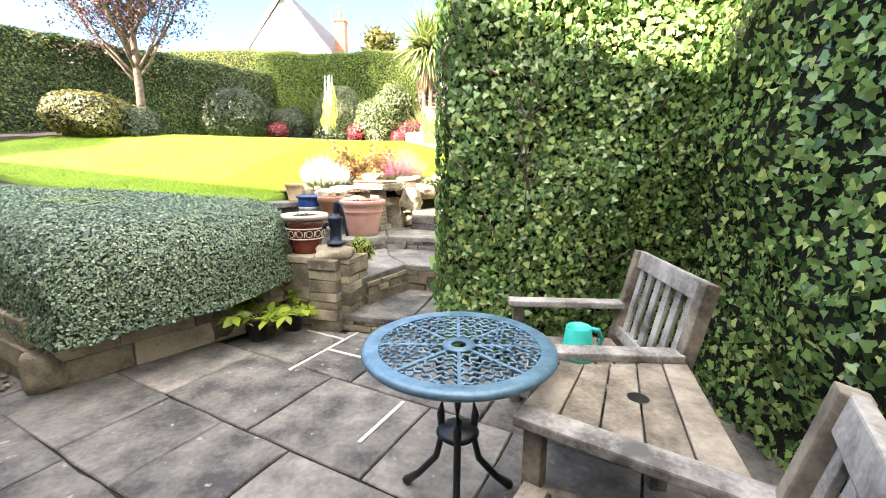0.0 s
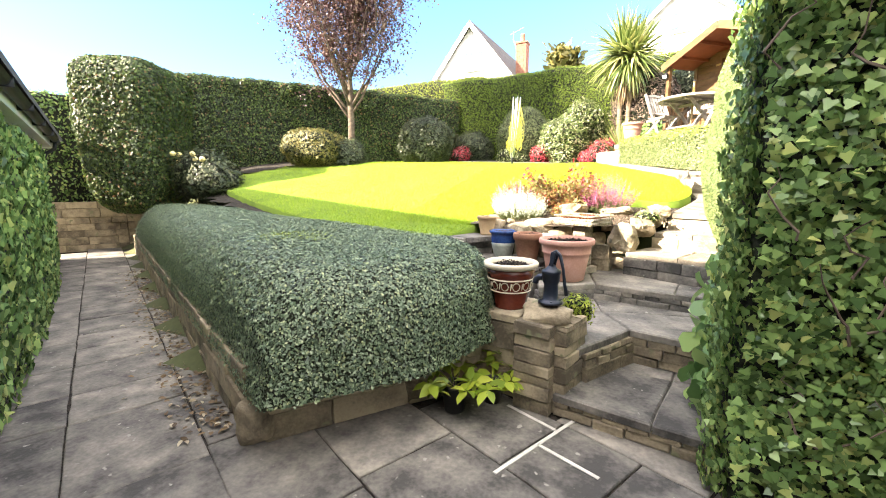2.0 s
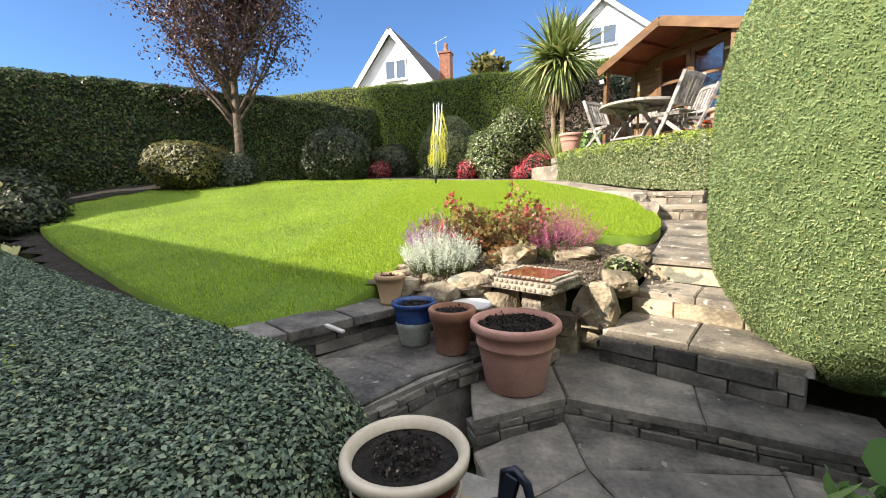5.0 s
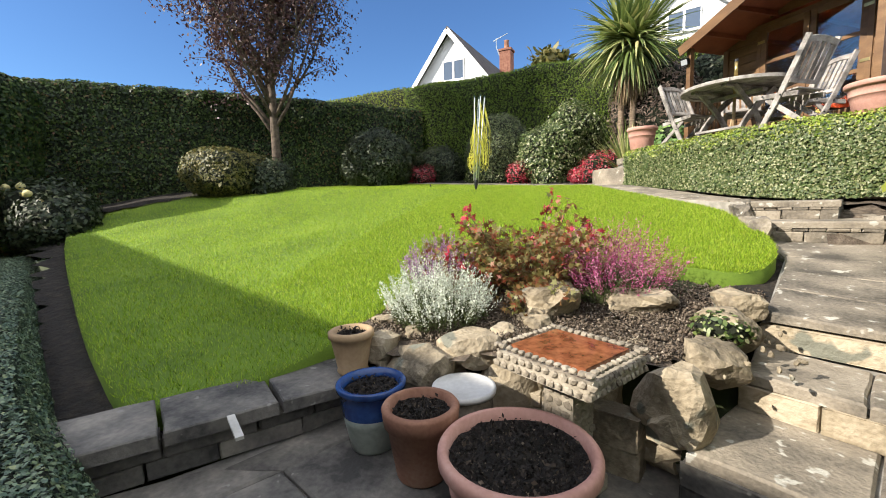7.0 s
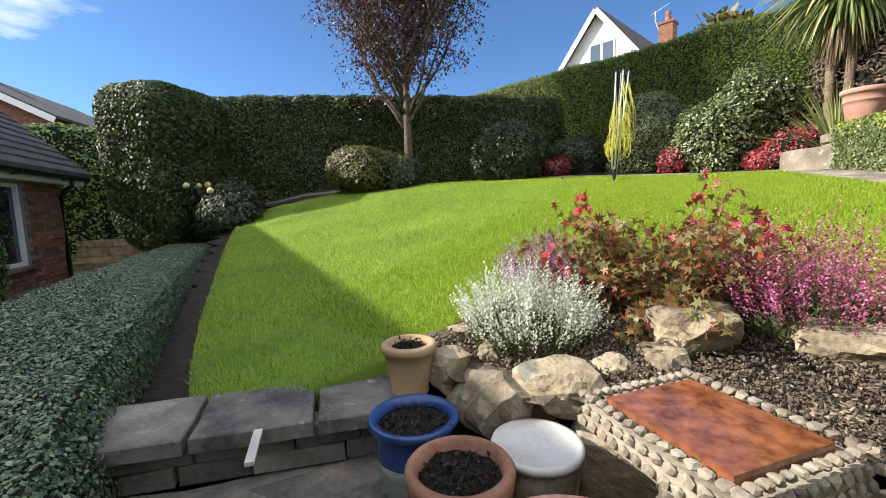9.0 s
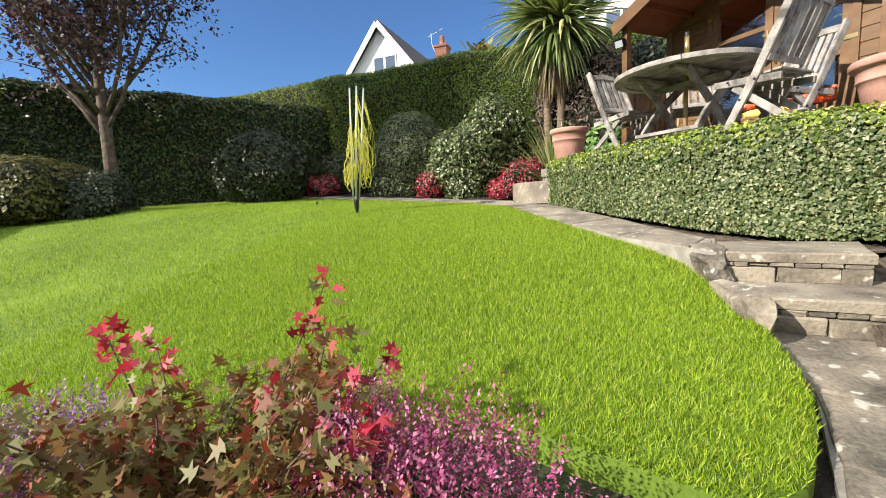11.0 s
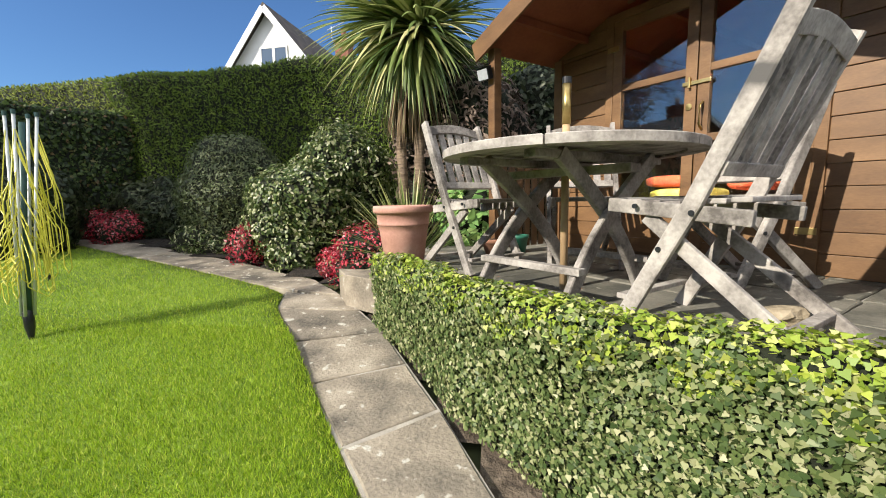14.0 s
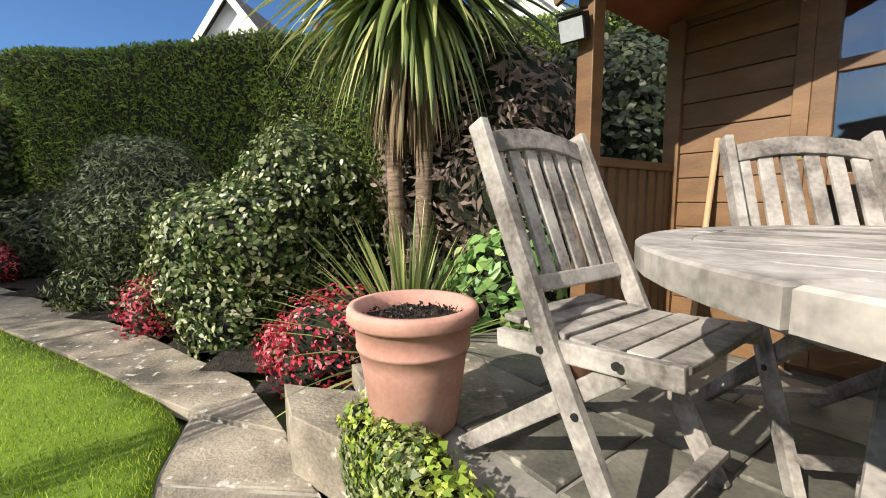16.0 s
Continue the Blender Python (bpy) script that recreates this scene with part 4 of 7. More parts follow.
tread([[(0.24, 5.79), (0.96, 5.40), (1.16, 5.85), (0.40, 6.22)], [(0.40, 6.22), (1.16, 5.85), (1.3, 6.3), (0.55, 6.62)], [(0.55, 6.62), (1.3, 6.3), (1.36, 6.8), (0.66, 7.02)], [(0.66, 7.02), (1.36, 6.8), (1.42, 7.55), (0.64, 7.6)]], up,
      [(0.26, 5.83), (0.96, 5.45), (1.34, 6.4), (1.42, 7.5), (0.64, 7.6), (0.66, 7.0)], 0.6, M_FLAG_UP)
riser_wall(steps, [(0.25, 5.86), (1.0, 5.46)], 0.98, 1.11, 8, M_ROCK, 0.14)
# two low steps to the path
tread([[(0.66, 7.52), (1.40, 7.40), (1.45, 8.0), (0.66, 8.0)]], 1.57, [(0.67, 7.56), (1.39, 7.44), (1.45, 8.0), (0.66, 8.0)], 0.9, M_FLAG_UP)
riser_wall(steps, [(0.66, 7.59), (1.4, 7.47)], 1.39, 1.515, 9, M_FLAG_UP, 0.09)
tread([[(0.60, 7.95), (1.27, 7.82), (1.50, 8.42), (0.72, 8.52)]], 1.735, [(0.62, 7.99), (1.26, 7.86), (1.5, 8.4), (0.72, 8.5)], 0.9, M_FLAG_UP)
riser_wall(steps, [(0.62, 8.02), (1.27, 7.89)], 1.565, 1.68, 10, M_FLAG_UP, 0.08)

# side platform with pots, and the kerb of the lawn
tread([[(-2.1, 3.55), (-1.5, 3.62), (-1.28, 4.12), (-1.75, 4.3)], [(-1.75, 4.3), (-1.28, 4.12), (-0.98, 4.5), (-1.1, 4.95), (-1.55, 4.8)], [(-2.1, 3.55), (-1.75, 4.3), (-2.05, 4.2), (-2.3, 3.9)], [(-1.75, 4.3), (-1.55, 4.8), (-1.75, 4.85), (-2.0, 4.2)]], 0.715,
      [(-2.28, 3.9), (-2.08, 3.58), (-1.5, 3.66), (-1.0, 4.5), (-1.1, 5.0), (-1.75, 4.9)], 0.1)
riser_wall(steps, [(-1.52, 3.66), (-1.27, 4.16), (-0.99, 4.52)], 0.56, 0.665, 11, M_FLAG, 0.055)
riser_wall(steps, [(-1.06, 5.14), (-0.62, 5.1), (-0.36, 5.02)], 0.55, 0.86, 14, M_ROCK, 0.13)
kerb = tagged(new("trim_lawn_kerb"), "long dark stone kerb between lawn and pots", "kerb", kind="structure")
for a, b in ((0.0, 0.30), (0.31, 0.66), (0.67, 1.0)):
    f = lambda t: (-2.42 + 0.70 * t, 3.78 + 1.06 * t)
    (xa, ya), (xb, yb) = f(a), f(b)
    slab(kerb, [(xa + 0.09, ya - 0.052), (xb + 0.09, yb - 0.052), (xb - 0.24, yb + 0.14), (xa - 0.24, ya + 0.14)], 0.93, 0.06, M_FLAG, 0.004, name="kerbstone")
riser_wall(kerb, [(-2.44, 3.82), (-1.74, 4.88)], 0.70, 0.872, 12, M_FLAG, 0.08)
bm = bmesh.new()
beam(bm, (-1.80, 4.155, 0.922), (-2.08, 4.32, 0.922), 0.03, 0.014, 0)
part("mortar_joint", bm, M_PALE, kerb, "pale mortar joint")

# path beside the lawn
path = tagged(new("pavement_path"), "pale weathered flagstone path between lawn and ivy hedge", "path", kind="structure")
L = [(0.50, 8.13), (0.12, 8.62), (-0.25, 9.09), (-0.62, 9.56), (-0.98, 10.05), (-1.42, 10.66), (-1.60, 11.16)]
R = [(0.70, 8.52), (0.45, 8.88), (0.16, 9.40), (-0.10, 9.82), (-0.36, 10.24), (-0.68, 10.66), (-0.98, 11.02)]
pz = lambda x, y: float(np.interp(y, (8.0, 8.5, 10.3, 11.2, 13), (1.735, 1.76, 2.0, 2.06, 2.2)))
bm = bmesh.new()
prism(bm, [(0.60, 7.97)] + L + R[::-1] + [(0.74, 8.52)], 1.4, lambda x, y: pz(x, y) - 0.009)
part("joint_bed", bm, M_JOINT, path)
slab(path, [(0.50, 8.12), (0.59, 7.98), (0.71, 8.49)], pz, 0.09, M_FLAG_UP, 0.02)
for i in range(len(L) - 1):
    slab(path, [L[i], R[i], R[i + 1], L[i + 1]], pz, 0.09, M_FLAG_UP, 0.018)
E0 = [(-1.60, 11.16), (-2.2, 11.42), (-2.8, 11.68), (-3.4, 11.93), (-4.2, 12.22), (-5.0, 12.54), (-5.8, 12.86), (-6.6, 13.16)]
E1 = [(-0.98, 11.02), (-1.45, 11.52), (-2.3, 11.96), (-3.0, 12.3), (-3.9, 12.66), (-4.7, 12.98), (-5.5, 13.28), (-6.3, 13.56)]
ez = lambda x, y: lawn_z(x, y) + 0.015
for i in range(len(E0) - 1):
    slab(path, [E0[i], E1[i], E1[i + 1], E0[i + 1]], ez, 0.08, M_FLAG_UP, 0.012)

# terrace
terrace = tagged(new("pavement_terrace"), "grey-green stone terrace in front of the summerhouse", "terrace", kind="structure")
TER = [(-0.60, 10.98), (-0.38, 10.54), (0.02, 10.03), (0.42, 9.44), (0.82, 9.01), (1.35, 8.65), (1.87, 8.43), (2.6, 8.1), (3.6, 8.4), (3.4, 10.2), (1.6, 12.2), (-0.2, 11.9)]
bm = bmesh.new()
prism(bm, TER, 1.5, 2.445)
part("joint_bed", bm, M_MORTAR, terrace)
random.seed(9)
a0 = math.radians(-49)
for i in range(-7, 8):
    u = -3.2 + random.uniform(0, 0.4)
    while u < 3.4:
        w = random.choice((0.4, 0.55, 0.7))
        cu, cv = u + w / 2, i * 0.46 + 0.23
        x, y = 1.0 + math.cos(a0) * cu - math.sin(a0) * cv, 9.9 + math.sin(a0) * cu + math.cos(a0) * cv
        if inside(TER, x, y):
            q = [(1.0 + math.cos(a0) * s - math.sin(a0) * t, 9.9 + math.sin(a0) * s + math.cos(a0) * t) for s, t in ((u, i * 0.46), (u + w, i * 0.46), (u + w, i * 0.46 + 0.46), (u, i * 0.46 + 0.46))]
            fit_in = []
            for px, py in q:
                k = 1.0
                while k > 0.1 and not inside(TER, x + (px - x) * k, y + (py - y) * k):
                    k -= 0.1
                fit_in.append((x + (px - x) * k, y + (py - y) * k))
            slab(terrace, fit_in, 2.46, 0.05, M_FLAG_TER, 0.008)
        u += w
slab(terrace, [(-1.02, 11.08), (-0.84, 10.76), (-0.42, 10.50), (-0.50, 11.0)], 2.30, 0.28, M_FLAG_UP, 0.004, name="corner_stone")
slab(terrace, [(-0.62, 10.95), (-0.36, 10.50), (0.1, 10.55), (0.0, 11.1)], 2.463, 0.1, M_FLAG_UP, 0.004, name="corner_stone")

# ---- walls of the raised bed, pier ----
bed = tagged(new("wall_bed"), "low dry-stone wall round the clipped mound", "garden wall", kind="structure")
riser_wall(bed, [uv(2.75, 0.62), uv(11.6, 0.62)], 0.0, 0.46, 21, M_STONE, 0.13, 0.16)
riser_wall(bed, [(-2.16, 1.76), (-1.60, 2.50), (-1.17, 3.02)], 0.0, 0.40, 22, M_STONE, 0.13, 0.16)
bm = bmesh.new()
prism(bm, [uv(2.85, 0.72), uv(11.5, 0.72), uv(11.5, 2.5), (-2.3, 4.0), (-1.5, 3.6), (-1.1, 3.2), (-1.6, 2.62)], -0.1, 0.36)
part("bed_fill", bm, M_SOIL, bed)
for i, (c, s) in enumerate((((-2.17, 1.73, 0.12), (0.13, 0.12, 0.16)), ((-1.56, 2.52, 0.16), (0.15, 0.12, 0.2)), ((-1.36, 2.78, 0.28), (0.13, 0.1, 0.24)))):
    b = bmesh.new()
    rock(b, c, s, 40 + i)
    part("boulder", b, M_STONE, bed, smooth=True)
pier = tagged(new("wall_pier"), "squared stone pier and planter wall beside the steps", "garden wall", kind="structure")
riser_wall(pier, [(-1.22, 2.98), (-0.88, 2.92)], 0.0, 0.55, 23, M_STONE, 0.16, 0.14)
riser_wall(pier, [(-0.86, 2.80), (-0.60, 2.74)], 0.0, 0.62, 24, M_STONE, 0.085, 0.14)
riser_wall(pier, [(-0.60, 2.74), (-0.50, 3.06)], 0.0, 0.62, 25, M_STONE, 0.085, 0.14)
bm = bmesh.new()
prism(bm, [(-1.2, 3.0), (-0.85, 2.84), (-0.62, 2.78), (-0.52, 3.05), (-0.75, 3.5), (-1.15, 3.6)], 0.0, 0.56)
part("core", bm, M_MORTAR, pier)
slab(pier, [(-1.26, 2.92), (-0.86, 2.82), (-0.78, 3.32), (-1.22, 3.42)], 0.615, 0.055, M_STONE, 0.004, name="coping")
bm = bmesh.new()
rock(bm, (-0.68, 2.88, 0.66), (0.19, 0.17, 0.075), 77)
part("capstone", bm, M_STONE, pier, smooth=True)

# ---- rockery stones ----
def stone(c, s, seed, label="rough golden sandstone rock in the rockery", turn=0.0, mat=M_ROCK):
    b = bmesh.new()
    rock(b, (0, 0, 0), s, seed, 3, turn=turn)
    ob = part("rock", b, mat, None)
    ob.location = c
    return tagged(ob, label, "rock", "rockery stones")


ROCKS = [((-1.80, 5.28, 1.02), (0.13, 0.1, 0.11)), ((-1.86, 5.5, 1.06), (0.1, 0.09, 0.08)), ((-1.67, 5.0, 1.0), (0.13, 0.11, 0.12)), ((-1.42, 4.94, 0.97), (0.21, 0.14, 0.13)), ((-1.2, 5.12, 1.03), (0.2, 0.16, 0.11)),
         ((-0.84, 5.7, 1.17), (0.25, 0.19, 0.14)), ((-0.92, 5.44, 1.09), (0.13, 0.1, 0.07)), ((-0.36, 5.82, 1.17), (0.22, 0.12, 0.09)), ((-1.05, 5.28, 1.07), (0.1, 0.08, 0.06)), ((-1.55, 5.14, 1.06), (0.09, 0.07, 0.06)), ((-1.32, 5.02, 0.78), (0.17, 0.12, 0.2)), ((-0.95, 5.12, 0.82), (0.22, 0.1, 0.24)),
         ((-0.55, 5.24, 0.80), (0.2, 0.1, 0.2)), ((-0.25, 5.0, 0.95), (0.16, 0.14, 0.17)), ((-0.07, 5.3, 1.04), (0.15, 0.17, 0.13)), ((0.05, 5.56, 1.12), (0.16, 0.16, 0.12)), ((0.12, 5.84, 1.2), (0.15, 0.13, 0.09)),
         ((-0.35, 5.12, 0.66), (0.2, 0.08, 0.1)), ((-0.24, 4.98, 0.86), (0.15, 0.1, 0.1)), ((-0.42, 5.40, 1.03), (0.16, 0.1, 0.07))]
for i, (c, s) in enumerate(ROCKS):
    stone(c, s, i, turn=i * 0.9)
for i, (c, s, tn) in enumerate((((0.585, 8.1, 1.645), (0.1, 0.3, 0.13), 0.1), ((0.585, 7.58, 1.5), (0.1, 0.32, 0.13), 0.05), ((1.52, 7.95, 1.52), (0.13, 0.16, 0.09), 0.5), ((1.75, 8.42, 1.85), (0.2, 0.1, 0.13), -0.5), ((1.95, 8.15, 1.7), (0.16, 0.12, 0.12), 0.2), ((1.55, 7.3, 1.32), (0.12, 0.16, 0.09), 0.3), ((1.42, 6.6, 1.2), (0.12, 0.18, 0.08), 0.1))):
    stone(c, s, 60 + i, "long lichened edging stone beside the steps", tn, M_FLAG_UP)

# ---- hedges ----
def mound_core():
    b = bmesh.new()
    nu, nv = 110, 26
    rows = []
    for i in range(nu + 1):
        row = []
        for j in range(nv + 1):
            s, t = i / nu, j / nv
            v0 = 0.56
            u0 = float(np.interp(v0 + 1.9 * t, (0.56, 1.4, 2.05, 2.5), (2.42, 2.12, 2.2, 2.52)))
            u = u0 + (11.5 - u0) * s
            v1 = float(np.interp(u, (2.4, 3.2, 4.2, 6, 9.5, 11.5), (2.5, 2.6, 2.4, 2.22, 1.95, 1.85)))
            v = v0 + (v1 - v0) * t
            du = min(u - u0, 11.52 - u)
            near = min(max(du, 0) / 0.5, 1)
            e0, e1 = min(t * (v1 - v0) / 0.65, 1), min((1 - t) * (v1 - v0) / 0.2, 1)
            h = (1 - (1 - near) ** 2.4) * (1 - (1 - e0) ** 2.4) * (1 - (1 - e1) ** 2.6)
            x, y = uv(u, v)
            top = float(np.interp(u, (2.4, 4, 7, 11.5), (1.0, 1.05, 1.08, 1.12)))
            base = 0.33 + 0.08 * t
            z = base + (top - base) * max(h, 0) ** 0.5
            z += 0.035 * noise.noise(Vector((x * 1.2, y * 1.2, 0))) + 0.012 * noise.noise(Vector((x * 5, y * 5, 2)))
            row.append(b.verts.new((x, y, z)))
        rows.append(row)
    for r0, r1 in zip(rows, rows[1:]):
        for j in range(nv):
            b.faces.new((r0[j], r0[j + 1], r1[j + 1], r1[j]))
    bmesh.ops.recalc_face_normals(b, faces=b.faces)
    if sum(f.normal.z for f in b.faces) < 0:
        bmesh.ops.reverse_faces(b, faces=b.faces)
    return b


rng = np.random.default_rng(21)
near_first = lambda p, nr: np.random.default_rng(5).random(len(p)) < np.clip(1.35 - np.hypot(p[:, 0] + 1.5, p[:, 1] - 2.5) * 0.13, 0.22, 1)
plant("clipped_mound", "broad low clipped mound of small blue-green leaves", "hedge", mound_core(), 420000, 0.021, "diamond", M_MOUND, 0.05, keep=near_first, seed=2, lift=0.35, droop=0.0, wild=0.9)
clothe(mound_core(), bpy.context.scene.objects["clipped_mound"], 380000, 0.021, "diamond", M_LIME, 0.055, name="yellow_patch", seed=3, lift=0.35, droop=0.0,
       keep=lambda p, nr: (np.hypot((p[:, 0] + 2.93) / 0.42, (p[:, 1] - 2.88) / 0.3) < np.random.default_rng(4).random(len(p)) * 1.1) & (np.random.default_rng(6).random(len(p)) < 0.5))

# tall ivy wall by the patio
ivy_wall = thing("ivy_wall", "tall wall of glossy dark green ivy beside the patio", "ivy")
core = strip([(0.30, 2.46, 0.0, 3.0), (1.2, 2.52, 0.0, 3.1), (2.6, 2.56, 0.0, 3.2)], 0.46, 0.12, 1.6, 0.2, 16)
clothe(core, ivy_wall, 88000, 0.041, "ivy", M_IVY, 0.13, lift=0.35, droop=0.55, seed=4, wild=1.2)
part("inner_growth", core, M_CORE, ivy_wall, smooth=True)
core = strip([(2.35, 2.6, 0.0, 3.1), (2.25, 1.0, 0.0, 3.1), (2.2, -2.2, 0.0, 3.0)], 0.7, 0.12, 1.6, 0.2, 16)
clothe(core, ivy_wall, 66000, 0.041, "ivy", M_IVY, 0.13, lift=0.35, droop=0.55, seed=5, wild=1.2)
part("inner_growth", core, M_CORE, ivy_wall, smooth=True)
bm = bmesh.new()
rnd = random.Random(8)
for i in range(26):
    x, z = rnd.uniform(0.3, 1.7), rnd.uniform(0.2, 2.0)
    pts = [Vector((x, 2.2, z))]
    for k in range(5):
        pts.append(pts[-1] + Vector((rnd.uniform(-0.08, 0.08), rnd.uniform(-0.04, 0.02), rnd.uniform(0.02, 0.12))))
    tube(bm, pts, [0.006, 0.006, 0.005, 0.004, 0.003, 0.002], 5)
part("stem", bm, M_DEAD, ivy_wall, "bare pale ivy stems")

# broad-leaved shrub at the foot of the ivy
broad = thing("broad_leaf_shrub", "low shrub with large rounded glossy green leaves", "shrub")
core = blob((0.74, 3.02, 0.5), (0.42, 0.48, 0.56), 2.2, 0.1, 2.5, 3, seg=20)
clothe(core, broad, 1150, 0.17, "round", M_BIGLEAF, 0.2, lift=0.7, droop=0.15, seed=6, wild=1.0)
part("inner_growth", core, M_CORE, broad, smooth=True)

# egg-shaped clipped yew beside the steps
core = blob((1.24, 4.85, 1.95), (0.80, 0.95, 1.38), 2.3, 0.05, 1.6, 5)
plant("clipped_yew", "tall egg-shaped clipped yew with fine pale green sprays", "topiary", core, 230000, 0.019, "spray", M_TOPIARY, 0.02, seed=7, lift=0.6, droop=-0.2, wild=0.9, core_mat=M_TOPCORE)
# climbing ivy behind it
core = blob((2.02, 6.9, 2.3), (0.62, 0.6, 1.35), 2.6, 0.16, 1.8, 6)
plant("climbing_ivy", "sunlit climbing ivy with yellow-green leaves", "ivy", core, 26000, 0.07, "ivy", M_IVYSUN, 0.16, seed=8, lift=0.35, droop=0.5)

# left: clipped column, dark hedge, beech behind the end wall
core = blob((-10.75, 6.25, 2.6), (0.86, 0.95, 1.66), 4.5, 0.07, 1.3, 8, turn=0.45, top_taper=-0.1)
plant("clipped_column", "tall clipped evergreen column with flat sides", "hedge", core, 70000, 0.07, "diamond", M_BEECH, 0.06, seed=9, lift=0.5, droop=0.2)
core = strip([(-12.6, 7.6, 1.2, 4.55), (-10.9, 9.6, 1.6, 4.55), (-8.6, 12.0, 2.0, 4.5), (-6.15, 14.35, 2.2, 4.42)], 1.1, 0.09, 1.3, 0.25, 16)
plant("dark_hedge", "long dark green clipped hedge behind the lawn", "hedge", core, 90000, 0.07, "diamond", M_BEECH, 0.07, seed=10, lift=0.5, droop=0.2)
core = strip([(-13.2, 4.2, 0.8, 3.6), (-13.2, 6.2, 0.8, 3.7), (-12.2, 8.0, 0.8, 4.1)], 0.9, 0.1, 1.4, 0.25, 12)
plant("beech_hedge", "sunlit yellow-green hedge above the end wall", "hedge", core, 16000, 0.08, "diamond", M_IVY, 0.1, seed=11)
# conifer hedges at the back
core = strip([(-6.1, 14.8, 2.1, 5.12), (-4.5, 14.5, 2.1, 5.05), (-3.0, 14.35, 2.1, 5.02), (-1.0, 14.3, 2.1, 5.08), (1.5, 14.3, 2.1, 5.2), (5.5, 14.6, 2.1, 5.4)], 1.3, 0.1, 1.0, 0.25, 16)
for v in core.verts:
    if v.co.x < -5.2:
        v.co.x -= (v.co.z - 3.8) * 0.32 * min(1, (-5.2 - v.co.x) / 0.6)
plant("conifer_hedge", "tall clipped bright green conifer hedge", "hedge", core, 230000, 0.055, "spray", M_CONIFER, 0.07, seed=12, lift=0.5, droop=-0.55, wild=1.2, keep=lambda p, nr: (nr[:, 1] < 0.3))
core = strip([(-16.5, 17.5, 2.2, 5.9), (-12, 17.2, 2.2, 5.8), (-9, 16.9, 2.2, 5.75), (-5.6, 16.3, 2.2, 5.6)], 1.3, 0.08, 1.0, 0.3, 12)
plant("far_conifer_hedge", "sunlit yellow-green conifer hedge behind the dark hedge", "hedge", core, 60000, 0.09, "spray", M_CONIFERY, 0.08, seed=13, lift=0.5, droop=-0.5, wild=1.2)

# low golden ivy hedge along the terrace
ivy = thing("ivy_hedge", "low variegated ivy hedge with golden new leaves on top", "ivy hedge")
core = strip([(-0.44, 10.50, 2.0, 2.49), (-0.06, 9.98, 1.95, 2.50), (0.34, 9.38, 1.88, 2.50), (0.74, 8.94, 1.80, 2.50), (1.28, 8.58, 1.74, 2.52), (1.82, 8.34, 1.76, 2.54), (2.5, 8.05, 1.8, 2.54)], 0.13, 0.035, 2.5, 0.12, 12)
clothe(core, ivy, 120000, 0.021, "ivy", M_IVYVAR, 0.07, lift=0.4, droop=0.45, seed=14, keep=lambda p, nr: p[:, 2] < 2.50 + 0.03 * np.sin(p[:, 0] * 19))
clothe(core, ivy, 62000, 0.022, "ivy", M_IVYGOLD, 0.07, lift=0.6, droop=-0.1, seed=15, name="new_leaves", keep=lambda p, nr: p[:, 2] > 2.41 + 0.05 * np.sin(p[:, 0] * 23))
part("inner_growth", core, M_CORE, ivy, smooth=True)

# ---- back border shrubs ----
def bush(name, label, c, half, count, size, shape, mat, depth=0.12, power=2.2, amp=0.13, seed=1, **kw):
    return plant(name, label, "shrub", blob(c, half, power, amp, 2.2, seed, seg=20), count, size, shape, mat, depth, seed=seed, **kw)


bush("shrub", "low flat-topped yellowing shrub under the tree", (-8.35, 9.55, 2.5), (0.8, 0.65, 0.5), 13000, 0.06, "oval", M_YELLOWSHRUB, power=3.2, seed=31)
bush("shrub", "low dark shrub beside the tree trunk", (-7.6, 9.95, 2.35), (0.5, 0.45, 0.4), 6000, 0.06, "oval", M_DARKSHRUB, seed=32)
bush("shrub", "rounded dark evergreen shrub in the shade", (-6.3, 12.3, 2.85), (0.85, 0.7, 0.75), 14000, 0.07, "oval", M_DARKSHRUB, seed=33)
bush("shrub", "low dark prostrate juniper", (-5.3, 13.9, 2.7), (0.8, 0.5, 0.55), 9000, 0.09, "spray", M_DARKSHRUB, seed=34)
bush("shrub", "dense grey-green rounded shrub", (-3.3, 13.0, 3.0), (0.72, 0.5, 0.78), 26000, 0.05, "spray", M_GREYSHRUB, seed=35, wild=1.3)
bush("shrub", "large variegated shrub with pale spotted leaves", (-1.95, 12.4, 2.68), (0.6, 0.48, 0.66), 17000, 0.052, "oval", M_SHRUB, 0.2, amp=0.22, seed=36)
bush("shrub", "leafy variegated shrub with glossy leaves", (-1.5, 12.75, 3.05), (0.52, 0.5, 0.66), 15000, 0.052, "oval", M_SHRUB, 0.22, amp=0.22, seed=37)
bush("shrub", "low grey-green ground cover shrub", (-3.55, 12.75, 2.35), (0.42, 0.25, 0.22), 3000, 0.06, "spray", M_SHRUB, seed=38)
bush("shrub", "bare brown twiggy shrub behind the palm", (0.05, 12.5, 3.3), (0.75, 0.6, 1.1), 9000, 0.09, "spray", M_DEAD, 0.15, seed=39)
bush("shrub", "small green leafy shrub beside the palm", (0.15, 11.7, 2.75), (0.3, 0.25, 0.3), 700, 0.11, "oval", M_BIGLEAF, seed=47)
# added dark bush stands in for the shade on the hedge behind the porch
bush("shrub", "tall dark evergreen added for the shade behind the porch", (1.5, 13.2, 3.3), (1.3, 0.6, 1.4), 14000, 0.08, "oval", M_DARKSHRUB, 0.12, seed=48)
